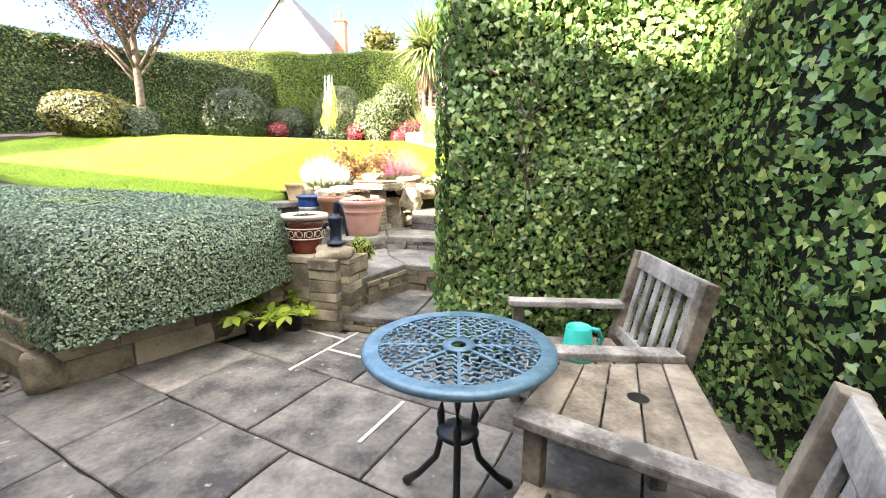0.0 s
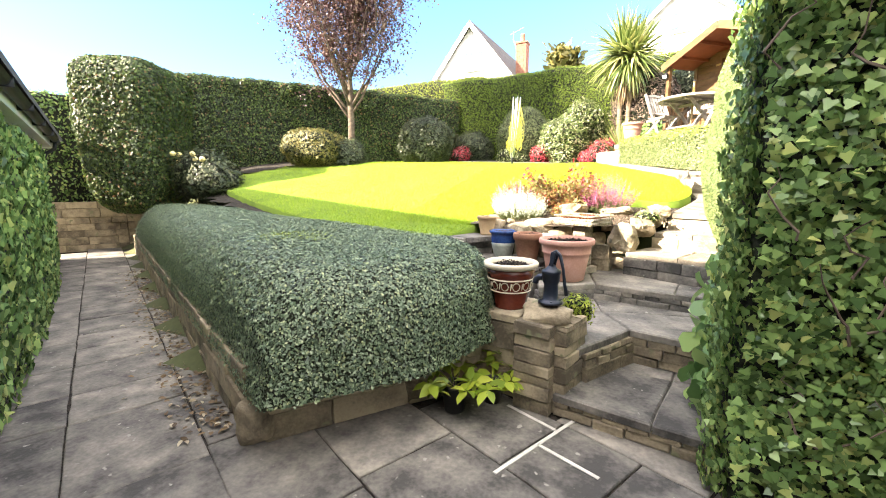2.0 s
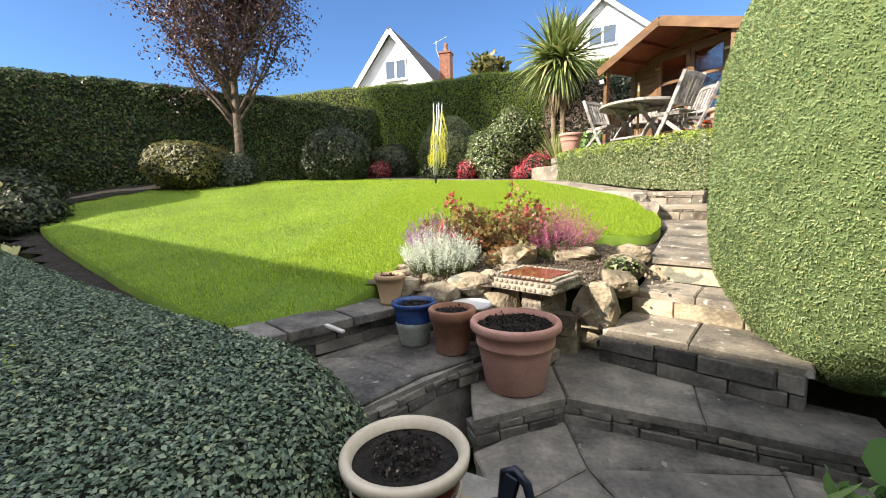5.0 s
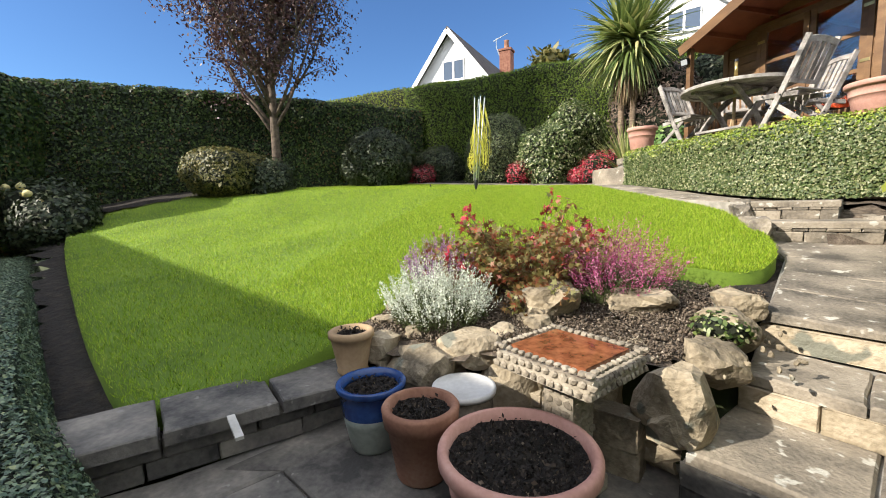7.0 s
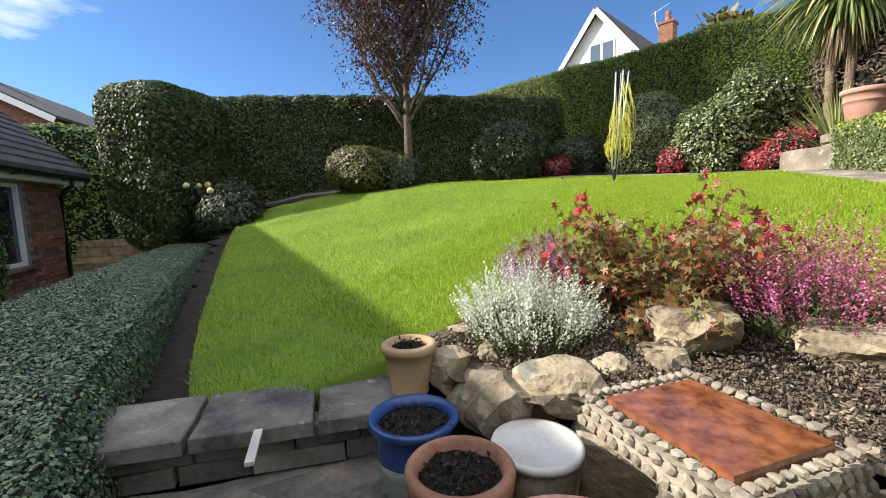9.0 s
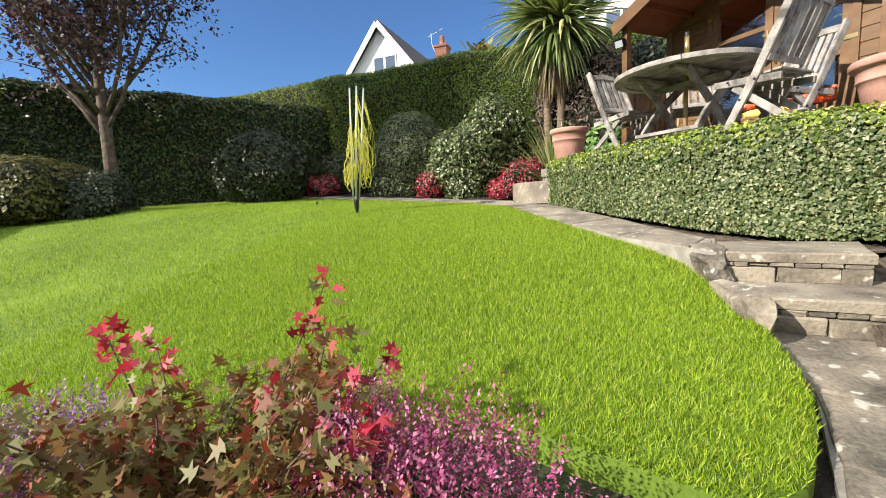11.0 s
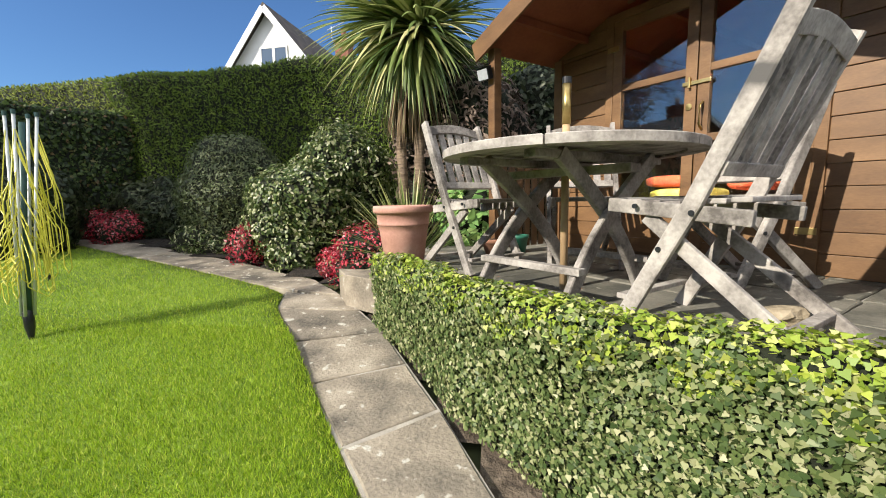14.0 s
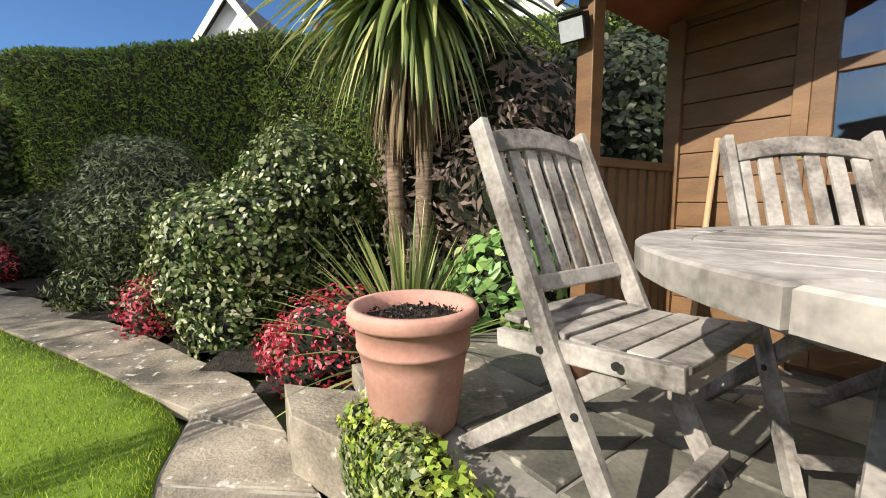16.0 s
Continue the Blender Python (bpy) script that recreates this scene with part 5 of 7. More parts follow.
for i, (x, y, s) in enumerate(((-0.95, 11.62, 0.32), (-1.3, 11.72, 0.24), (-2.62, 12.3, 0.3), (-5.5, 13.25, 0.26), (-6.1, 13.5, 0.24))):
    bush("red_bedding_plant", "low bright red and pink bedding plant by the path", (x, y, lawn_z(x, y) + s * 0.6), (s * 0.85, s * 0.72, s * 0.66), 3000, 0.036, "oval", M_RED, 0.14, amp=0.2, seed=50 + i, group="red bedding plants")
bush("rose_bush", "dark green rose bush with pale yellow blooms", (-9.55, 6.9, 1.75), (0.6, 0.55, 0.5), 6000, 0.07, "oval", M_DARKSHRUB, 0.2, seed=61)
bush("rose_bush", "dark green rose bush below the column", (-8.9, 6.75, 1.62), (0.45, 0.4, 0.42), 4500, 0.07, "oval", M_DARKSHRUB, 0.2, seed=62)
M_ROSE = surface("yellow_rose", [(0.3, (0.6, 0.5, 0.18)), (0.7, (0.75, 0.66, 0.32))], 12, 50, 0.7, 0.4)
rose = bpy.context.scene.objects["rose_bush"]
rnd = random.Random(3)
for i in range(11):
    b = bmesh.new()
    c = (-9.35 + rnd.uniform(-0.5, 0.75), 6.5 + rnd.uniform(-0.35, 0.1), 2.0 + rnd.uniform(-0.25, 0.3))
    bmesh.ops.create_icosphere(b, subdivisions=2, radius=0.06)
    for v in b.verts:
        v.co = v.co * (1 + 0.35 * noise.noise(v.co * 40)) + Vector(c)
    o = part("bloom", b, M_ROSE, rose, "pale yellow rose bloom", True)


# ---- trees ----
def branchy(parent, base, height, spread, rnd, mat, limbs=26, r0=0.07, fork=0.35):
    """A tapered trunk with upright limbs; returns the twig points."""
    b = bmesh.new()
    top = Vector(base) + Vector((0.05, 0.0, height))
    trunk = [Vector(base) + (top - Vector(base)) * t + Vector((math.sin(t * 4) * 0.04, math.cos(t * 5) * 0.03, 0)) for t in (0, 0.12, 0.25, 0.4, 0.6, 0.8, 1.0)]
    tube(b, trunk, [r0 * 1.25, r0, r0 * 0.9, r0 * 0.7, r0 * 0.45, r0 * 0.25, r0 * 0.1], 9)
    part("trunk", b, M_BARK, parent, smooth=True)
    twigs = []
    b = bmesh.new()
    for i in range(limbs):
        t = fork + (1 - fork) * (i / limbs) * 0.9
        k = min(int(t * 6), 5)
        p = Vector(base) + (top - Vector(base)) * t
        a = rnd.uniform(0, 2 * math.pi)
        ln = spread * (1.25 - 0.75 * t) * rnd.uniform(0.7, 1.15)
        pts = [p]
        d = Vector((math.cos(a) * 0.75, math.sin(a) * 0.75, 0.75))
        for s in range(6):
            d = (d + Vector((rnd.uniform(-0.25, 0.25), rnd.uniform(-0.25, 0.25), 0.16))).normalized()
            pts.append(pts[-1] + d * ln / 5)
        tube(b, pts, [r0 * 0.42 * (1 - s / 7) for s in range(7)], 5)
        for s in range(2, 7):
            for _ in range(3):
                e = pts[s] + Vector((rnd.gauss(0, 1), rnd.gauss(0, 1), rnd.gauss(0.3, 0.8))).normalized() * ln * 0.28
                tube(b, [pts[s], (pts[s] + e) / 2 + Vector((0, 0, 0.02)), e], [r0 * 0.12, r0 * 0.08, r0 * 0.04], 4)
                twigs += [pts[s], (pts[s] + e) / 2, e, e]
    part("branchwork", b, M_BARK, parent, smooth=True)
    return np.array([q[:] for q in twigs])


tree = thing("purple_tree", "slender upright tree with thin purple-bronze autumn leaves", "tree")
tw = branchy(tree, (-7.75, 10.3, 2.1), 6.5, 2.65, random.Random(12), M_BARK, 52, 0.1, 0.2)
rng = np.random.default_rng(13)
q = tw[rng.integers(0, len(tw), 40000)] + rng.normal(size=(40000, 3)) * 0.14
leaves("crown", q, rng.normal(size=q.shape) + [0, 0, -0.5], rng.normal(size=q.shape), 0.045 + 0.05 * rng.random(len(q)), "oval", M_PURPLE, tree)


def far_tree(c, r, seed, label, mat, n=2500, size=0.35):
    t = thing("tree", label, "tree", "distant trees")
    tw = branchy(t, (c[0], c[1], terrain(c[0], c[1]) - 0.1), c[2] + r * 0.6 - terrain(c[0], c[1]), r * 0.9, random.Random(seed), M_BARK, 18, 0.12 * r, 0.6)
    rg = np.random.default_rng(seed)
    q = tw[rg.integers(0, len(tw), n)] + rg.normal(size=(n, 3)) * r * 0.16
    leaves("crown", q, rg.normal(size=q.shape), rg.normal(size=q.shape), size * (0.5 + rg.random(n)), "oval", mat, t)


far_tree((-3.9, 24, 7.4), 1.5, 71, "distant tree with olive and rusty foliage", M_YELLOWSHRUB)
far_tree((-11.5, 27, 7.0), 1.3, 72, "distant tree beside the white house", M_SHRUB, 1500)
far_tree((-13.8, 15.5, 4.2), 1.0, 73, "tall leafy shoots above the hedge", M_IVY, 900, 0.2)
far_tree((-17.5, 19, 5.6), 1.2, 74, "distant tree above the hedge", M_BEECH, 1500, 0.3)

# cabbage palm with two trunks
palm = thing("cabbage_palm", "cabbage palm with two slim trunks and drooping sword leaves", "palm tree")
for x, y, tx, ty, zt in ((-0.56, 11.92, -0.60, 11.9, 4.65), (-0.42, 11.86, -0.34, 11.88, 4.55)):
    b = bmesh.new()
    n = 26
    pts = [(x + (tx - x) * i / n, y + (ty - y) * i / n, 2.1 + (zt - 2.1) * i / n) for i in range(n + 1)]
    tube(b, pts, [0.052 + 0.006 * (i % 2) + (0.03 if i == 0 else 0) for i in range(n + 1)], 12)
    part("trunk", b, M_PALMBARK, palm, smooth=True)


def sword(name, centre, count, length, width, mat, parent, lo, hi, sag, seed):
    """Long arching blades from one point, each folded along its middle."""
    rg = random.Random(seed)
    vs, fs = [], []
    for i in range(count):
        a, el = rg.uniform(0, 2 * math.pi), radians(rg.uniform(lo, hi))
        ln = length * rg.uniform(0.75, 1.1)
        d = Vector((math.cos(a) * math.cos(el), math.sin(a) * math.cos(el), math.sin(el)))
        s = Vector((-math.sin(a), math.cos(a), 0))
        base = len(vs)
        p = Vector(centre) + d * 0.05
        seg = 7
        for k in range(seg + 1):
            t = k / seg
            w = width * (0.5 + 1.2 * t if t < 0.4 else 1.0 * (1 - t) / 0.6) * 0.5 + 0.001
            up = s.cross(d).normalized()
            vs += [p - s * w, p - up * w * 0.5, p + s * w]
            d = (d + Vector((0, 0, -sag * (0.4 + t) * rg.uniform(0.7, 1.3)))).normalized()
            p = p + d * ln / seg
        for k in range(seg):
            q = base + k * 3
            fs += [(q, q + 1, q + 4, q + 3), (q + 1, q + 2, q + 5, q + 4)]
    return mesh_object(name, np.array([v[:] for v in vs]), np.array(fs), mat, parent)


sword("crown", (-0.58, 11.9, 4.75), 210, 1.05, 0.062, M_PALM, palm, -35, 85, 0.10, 1)
sword("crown", (-0.32, 11.88, 4.65), 210, 1.05, 0.062, M_PALM, palm, -35, 85, 0.10, 2)
sword("drooping_leaves", (-0.44, 11.89, 4.6), 170, 1.0, 0.05, M_PALM, palm, -70, -10, 0.25, 3)
sword("dry_leaves", (-0.46, 11.89, 4.35), 210, 0.8, 0.035, M_PALMDRY, palm, -85, -45, 0.3, 4)
yucca = thing("spiky_plant", "young cabbage palm with thin upright green blades", "spiky plant")
sword("leaf_tuft", (-0.45, 11.6, 2.2), 150, 0.98, 0.03, M_PALM, yucca, 12, 85, 0.07, 5)

# ---- summerhouse ----
WD, WN = Vector((0.66, -0.75, 0)).normalized(), Vector((-0.75, -0.66, 0)).normalized()
W0 = Vector((1.0, 11.45, 2.46))
SH = Matrix((WD, -WN, Vector((0, 0, 1)))).transposed().to_4x4()
SH.translation = W0                      # x along the front wall, y to the back, z up
shed = new("summerhouse")
shed.matrix_world = SH
tagged(shed, "brown timber summerhouse with glazed double doors and a porch", "summerhouse")
SW, SDEEP, SWH, SRIDGE, PORCH = 2.4, 2.3, 1.66, 2.14, 0.78


def sboards(x0, x1, z0, z1, y, parent=shed, h=0.125, mat=M_SHED):
    z = z0
    while z < z1 - 0.01:
        hh = min(h, z1 - z)
        b = bmesh.new()
        box(b, x0, x1, y - 0.012, y + 0.01, z + 0.002, z + hh - 0.002, 0.003)
        for v in b.verts:
            if v.co.z > z + hh * 0.5 and v.co.y < y:
                v.co.y += 0.006
        part("board", b, mat, parent)
        z += hh


D0, D1 = 0.56, 1.83
sboards(0.0, D0 - 0.06, 0.0, SWH, 0.0)
sboards(D1 + 0.06, SW, 0.0, SWH, 0.0)
# gable above the doors
for i in range(4):
    z = SWH + i * 0.125
    k = (SRIDGE - 0.02 - z) / (SRIDGE - 0.02 - SWH)
    x0, x1 = SW / 2 - SW / 2 * k, SW / 2 + SW / 2 * k
    if z < 1.85:
        spans = ((x0, D0 - 0.06), (D1 + 0.06, x1))
    else:
        spans = ((x0, x1),) if k > 0.08 else ()
    for xa, xb in spans:
        b = bmesh.new()
        box(b, xa, xb, -0.012, 0.01, z, z + 0.122, 0.003)
        part("board", b, M_SHED, shed)
b = bmesh.new()
for x in (D0 - 0.06, D1):
    box(b, x, x + 0.06, -0.03, 0.03, 0.0, 1.85, 0.004)
box(b, D0 - 0.06, D1 + 0.06, -0.03, 0.03, 1.80, 1.86, 0.004)
part("door_frame", b, M_SHED, shed)
for x in (-0.03, SW - 0.05):
    b = bmesh.new()
    box(b, x, x + 0.08, -0.035, 0.03, 0, SWH, 0.004)
    part("corner_board", b, M_SHED, shed)
mid = (D0 + D1) / 2
for x0, x1, side in ((D0, mid - 0.004, 1), (mid + 0.004, D1, -1)):
    door = new("door")
    door.parent = shed
    b = bmesh.new()
    st = 0.075
    box(b, x0, x0 + st, -0.025, 0.02, 0.03, 1.80, 0.004)
    part("stile", b, M_SHED, door)
    b = bmesh.new()
    box(b, x1 - st, x1, -0.025, 0.02, 0.03, 1.80, 0.004)
    part("stile", b, M_SHED, door)
    for z0, z1 in ((0.03, 0.14), (0.34, 0.41), (0.82, 0.87), (1.27, 1.32), (1.72, 1.80)):
        b = bmesh.new()
        box(b, x0 + st, x1 - st, -0.022, 0.018, z0, z1, 0.004)
        part("rail", b, M_SHED, door)
    b = bmesh.new()
    box(b, x0 + st, x1 - st, -0.008, 0.008, 0.14, 0.34)
    part("panel", b, M_SHED, door)
    for z0, z1 in ((0.41, 0.82), (0.87, 1.27), (1.32, 1.72)):
        b = bmesh.new()
        box(b, x0 + st - 0.004, x1 - st + 0.004, -0.003, 0.001, z0 - 0.003, z1 + 0.003)
        o = part("pane", b, M_GLASS, door)
        o.visible_shadow = False
    for z in (0.25, 0.95, 1.6):
        b = bmesh.new()
        xx = x0 if side == 1 else x1
        box(b, xx - 0.05, xx + 0.05, -0.034, -0.028, z - 0.02, z + 0.02, 0.002)
        part("hinge", b, M_BRASS, door)
b = bmesh.new()
box(b, mid - 0.09, mid + 0.09, -0.038, -0.03, 1.20, 1.225, 0.002)
box(b, mid - 0.05, mid - 0.035, -0.05, -0.03, 1.18, 1.25, 0.002)
part("latch", b, M_BRASS, shed, "brass door bolt")
b = bmesh.new()
tube(b, [(mid + 0.045, -0.03, 0.90), (mid + 0.045, -0.07, 0.93), (mid + 0.045, -0.07, 1.05), (mid + 0.045, -0.03, 1.08)], 0.008, 8)
part("door_handle", b, M_BRASS, shed, "brass pull handle", True)
b = bmesh.new()
lathe(b, [(0, 0), (0.022, 0), (0.022, 0.006), (0, 0.008)], 16)
o = part("lock", b, M_BRASS, shed, "round brass lock")
o.matrix_local = pose(mid - 0.045, -0.026, 1.06, 90)
# sides, back, floor, roof
for x, s in ((0.0, 1), (SW, -1)):
    z = 0.0
    while z < SWH - 0.02:
        b = bmesh.new()
        box(b, x - 0.011, x + 0.011, 0.01, SDEEP, z, min(z + 0.122, SWH), 0.003)
        part("side_board", b, M_SHEDDARK if s == 1 else M_SHED, shed)
        z += 0.125
b = bmesh.new()
box(b, 0, SW, SDEEP - 0.02, SDEEP, 0, SWH + 0.2)
box(b, 0, SW, 0, SDEEP, -0.02, 0.03)
part("back_wall", b, M_SHEDDARK, shed)
oh = 0.1
for s in (0, 1):
    xe, xr = (-oh, SW / 2) if s == 0 else (SW + oh, SW / 2)
    ze = SWH - 0.02
    slope = (SRIDGE - ze) / abs(xr - xe)
    b = bmesh.new()
    y0, y1 = -PORCH - 0.10, SDEEP + 0.1
    a0, a1 = Vector((xe, 0, ze)), Vector((xr, 0, SRIDGE))
    n = (a1 - a0).normalized()
    u = Vector((-n.z, 0, n.x)) if s == 0 else Vector((n.z, 0, -n.x))
    u = u if u.z > 0 else -u
    for t0, t1, mat, nm in ((0.0, 0.022, M_SHEDRED, "soffit"), (0.024, 0.04, M_ROOF, "roof_felt")):
        b = bmesh.new()
        vs = [b.verts.new(Vector((q.x, y, q.z)) + u * t) for t in (t0, t1) for y in (y0, y1) for q in (a0, a1)]
        for f in ((0, 1, 3, 2), (4, 6, 7, 5), (0, 4, 5, 1), (2, 3, 7, 6), (0, 2, 6, 4), (1, 5, 7, 3)):
            b.faces.new([vs[i] for i in f])
        bmesh.ops.recalc_face_normals(b, faces=b.faces)
        part(nm, b, mat, shed)
    b = bmesh.new()
    beam(b, (xe, y0 - 0.012, ze - 0.03), (xr, y0 - 0.012, SRIDGE - 0.03), 0.02, 0.15, 0.003)
    part("bargeboard", b, M_SHED, shed)
    b = bmesh.new()
    for k in (0.3, 0.65):
        q = a0.lerp(a1, k)
        box(b, q.x - 0.02, q.x + 0.02, y0, y1, q.z - 0.06, q.z - 0.005)
    part("purlin", b, M_SHEDRED, shed)
for x in (0.0, SW - 0.06):
    b = bmesh.new()
    box(b, x - 0.02, x + 0.055, -PORCH - 0.04, -PORCH + 0.035, 0, SWH - 0.03, 0.004)
    part("porch_post", b, M_SHED, shed)
    for i in range(8):
        y = -PORCH + 0.07 + i * 0.09
        b = bmesh.new()
        box(b, x, x + 0.018, y, y + 0.062, 0.04, 0.91, 0.003)
        part("baluster", b, M_SHEDDARK, shed)
    b = bmesh.new()
    box(b, x - 0.012, x + 0.03, -PORCH + 0.03, 0, 0.91, 0.95, 0.004)
    part("handrail", b, M_SHEDDARK, shed)
lamp = new("wall_lamp")
lamp.matrix_world = SH @ pose(0.0, -PORCH - 0.09, 1.44, 20, 0, 12)
tagged(lamp, "small grey solar security lamp on the porch post", "lamp")
b = bmesh.new()
box(b, -0.055, 0.055, -0.03, 0.03, -0.05, 0.05, 0.008)
part("housing", b, M_BLACKPLASTIC, lamp)
b = bmesh.new()
box(b, -0.048, 0.048, -0.034, -0.031, -0.043, 0.035, 0.001)
part("lens", b, M_LAMP, lamp, "pale lamp lens")
b = bmesh.new()
box(b, -0.05, 0.05, -0.05, 0.03, 0.055, 0.065, 0.002)
part("solar_panel", b, M_BLACKPLASTIC, lamp)
# what shows through the glass
for i, (x, z, mat, lab, s) in enumerate(((0.95, 0.62, M_ORANGE, "folded orange cushion inside the summerhouse", (0.24, 0.2, 0.05)), (1.0, 0.52, M_YELLOW, "yellow printed cushion inside the summerhouse", (0.26, 0.2, 0.05)), (1.5, 0.6, M_ORANGE, "orange cushion inside the summerhouse", (0.2, 0.2, 0.06)))):
    o = new("cushion")
    o.matrix_world = SH @ pose(x, 0.34, z - 0.05)
    tagged(o, lab, "cushion", "cushions")
    part("cover", blob((0, 0, 0), s, 3.2, 0.012, 5, i, seg=20), mat, o, smooth=True)
o = new("bench_shelf")
o.matrix_world = SH
tagged(o, "pale wooden shelf inside the summerhouse", "shelf")
b = bmesh.new()
box(b, 0.4, 1.9, 0.12, 0.6, 0.38, 0.42, 0.004)
part("shelf_top", b, M_NEWPINE, o)
for x in (0.42, 1.82):
    b = bmesh.new()
    box(b, x, x + 0.06, 0.2, 0.5, 0.03, 0.38, 0.004)
    part("leg", b, M_NEWPINE, o)


# ---- terrace furniture ----
def garden_table(c, r, h):
    t = thing("garden_table", "round silvered teak folding garden table", "table", at=c, turn=-46)
    rnd = random.Random(4)
    n = 11
    for i in range(n):
        x0, x1 = -r + 2 * r * i / n, -r + 2 * r * (i + 1) / n
        b = bmesh.new()
        ri = r - 0.07
        xa, xb = max(x0, -ri), min(x1, ri)
        ya, yb = math.sqrt(max(ri * ri - xa * xa, 0)), math.sqrt(max(ri * ri - xb * xb, 0))
        prism(b, [(-ya, xa + 0.003), (-yb, xb - 0.003), (yb, xb - 0.003), (ya, xa + 0.003)], h - 0.026, h - 0.002, 0.002)
        part("slat", b, M_TEAK, t)
    for i in range(6):
        b = bmesh.new()
        a0, a1 = i * math.pi / 3 + 0.006, (i + 1) * math.pi / 3 - 0.006
        pts = [(r * math.cos(a0 + (a1 - a0) * k / 8), r * math.sin(a0 + (a1 - a0) * k / 8)) for k in range(9)]
        pts += [((r - 0.085) * math.cos(a1 - (a1 - a0) * k / 8), (r - 0.085) * math.sin(a1 - (a1 - a0) * k / 8)) for k in range(9)]
        prism(b, pts, h - 0.038, h, 0.004)
        part("rim", b, M_TEAK, t)
    for s in (-1, 1):
        b = bmesh.new()
        box(b, s * 0.2 - 0.03, s * 0.2 + 0.03, -r * 0.8, r * 0.8, h - 0.075, h - 0.04, 0.006)
        part("bearer", b, M_TEAK, t)
    b = bmesh.new()
    box(b, -r * 0.6, r * 0.6, -0.04, 0.04, h - 0.13, h - 0.09, 0.006)
    part("cross_bearer", b, M_TEAK, t)
    for sy in (-1, 1):
        for s in (-1, 1):
            b = bmesh.new()
            pts = []
            for k in range(13):
                q = k / 12
                y = s * (-0.33 + 0.66 * q - 0.085 * math.sin(q * math.pi))
                pts.append((sy * (0.24 + 0.02 * s), y, (h - 0.05) * q))
            sweep(b, pts, 0.032, 0.07)
            part("leg", b, M_TEAK, t)
    for y in (-0.27, 0.27):
        b = bmesh.new()
        beam(b, (-0.3, y, 0.16), (0.3, y, 0.16), 0.05, 0.03)
        part("stretcher", b, M_TEAK, t)
    return t


garden_table((0.78, 9.59, 2.46), 0.605, 0.70)
o = thing("parasol_pole", "bare pine parasol pole with a brass sleeve", "pole", at=(0.78, 9.59, 2.46))
b = bmesh.new()
tube(b, [(0, 0, 0), (0, 0, 0.5), (0, 0, 0.84)], 0.019, 16)
part("lower_pole", b, M_NEWPINE, o, smooth=True)
b = bmesh.new()
tube(b, [(0, 0, 0.82), (0, 0, 1.01)], 0.0215, 16)
part("sleeve", b, M_BRASS, o, "brass sleeve", True)
b = bmesh.new()
tube(b, [(0, 0, 1.01), (0, 0, 1.04)], 0.023, 16)
part("cap", b, M_BLACKPLASTIC, o, "black plastic cap")


def folding_chair(m, label):
    """Folding teak chair: x across, y forward, z up; the seat at 0.43."""
    t = new("folding_chair")
    tagged(t, label, "chair", "folding chairs round the table")
    w = 0.44
    for s in (-1, 1):
        x = s * w / 2
        b = bmesh.new()
        pts = [(x, 0.27, 0.0), (x, 0.19, 0.15), (x, 0.11, 0.30), (x, 0.035, 0.44), (x, -0.02, 0.56), (x, -0.08, 0.69), (x, -0.13, 0.80), (x, -0.205, 0.97)]
        sweep(b, pts, 0.028, 0.055)
        part("back_leg", b, M_TEAK, t)
        b = bmesh.new()
        beam(b, (x * 0.86, -0.30, 0.0), (x * 0.86, 0.20, 0.40), 0.026, 0.05, 0.005, up=(0, 1, 0))
        part("front_leg", b, M_TEAK, t)
        b = bmesh.new()
        beam(b, (x * 0.93, -0.13, 0.40), (x * 0.93, 0.34, 0.44), 0.026, 0.05, 0.005)
        part("seat_rail", b, M_TEAK, t)
        b = bmesh.new()
        for y, z in ((0.03, 0.415), (0.22, 0.435), (0.13, 0.29)):
            tube(b, [(x + s * 0.012, y, z), (x + s * 0.02, y, z)], 0.009, 10)
        part("bolt", b, M_BLACKMETAL, t)
    for i in range(7):
        y = -0.12 + i * 0.068
        b = bmesh.new()
        box(b, -w / 2 + 0.02, w / 2 - 0.02, y, y + 0.056, 0.435 + 0.004 * abs(i - 3), 0.452 + 0.004 * abs(i - 3), 0.004)
        part("seat_slat", b, M_TEAK, t)
    lo, hi = Vector((0, -0.04, 0.55)), Vector((0, -0.19, 0.91))
    for i in range(6):
        x = -w / 2 + 0.045 + i * (w - 0.09) / 5
        b = bmesh.new()
        beam(b, (x, lo.y, lo.z), (x, hi.y, hi.z), 0.046, 0.014, 0.003, up=(0, 1, 0.4))
        part("back_slat", b, M_TEAK, t)
    b = bmesh.new()
    beam(b, (-w / 2, lo.y, lo.z), (w / 2, lo.y, lo.z), 0.045, 0.028, 0.005, up=(0, 1, 0.4))
    part("lower_rail", b, M_TEAK, t)
    b = bmesh.new()
    for k in range(6):
        xa, xb = -w / 2 + w * k / 6, -w / 2 + w * (k + 1) / 6
        za, zb = 0.03 * math.cos(xa / w * math.pi), 0.03 * math.cos(xb / w * math.pi)
        beam(b, (xa - 0.004, hi.y - 0.003, hi.z + za), (xb + 0.004, hi.y - 0.003, hi.z + zb), 0.062, 0.028, 0.004, up=(0, 1, 0.4))
    part("top_rail", b, M_TEAK, t)
    for ww, y, z in ((w * 0.86, -0.22, 0.07), (w, 0.27, 0.1)):
        b = bmesh.new()
        beam(b, (-ww / 2, y, z), (ww / 2, y, z), 0.04, 0.02)
        part("stretcher", b, M_TEAK, t)
    t.matrix_world = m
    return t


folding_chair(pose(0.265, 10.25, 2.46, 0, 0, -138), "silvered teak folding chair with a shaded slatted back")
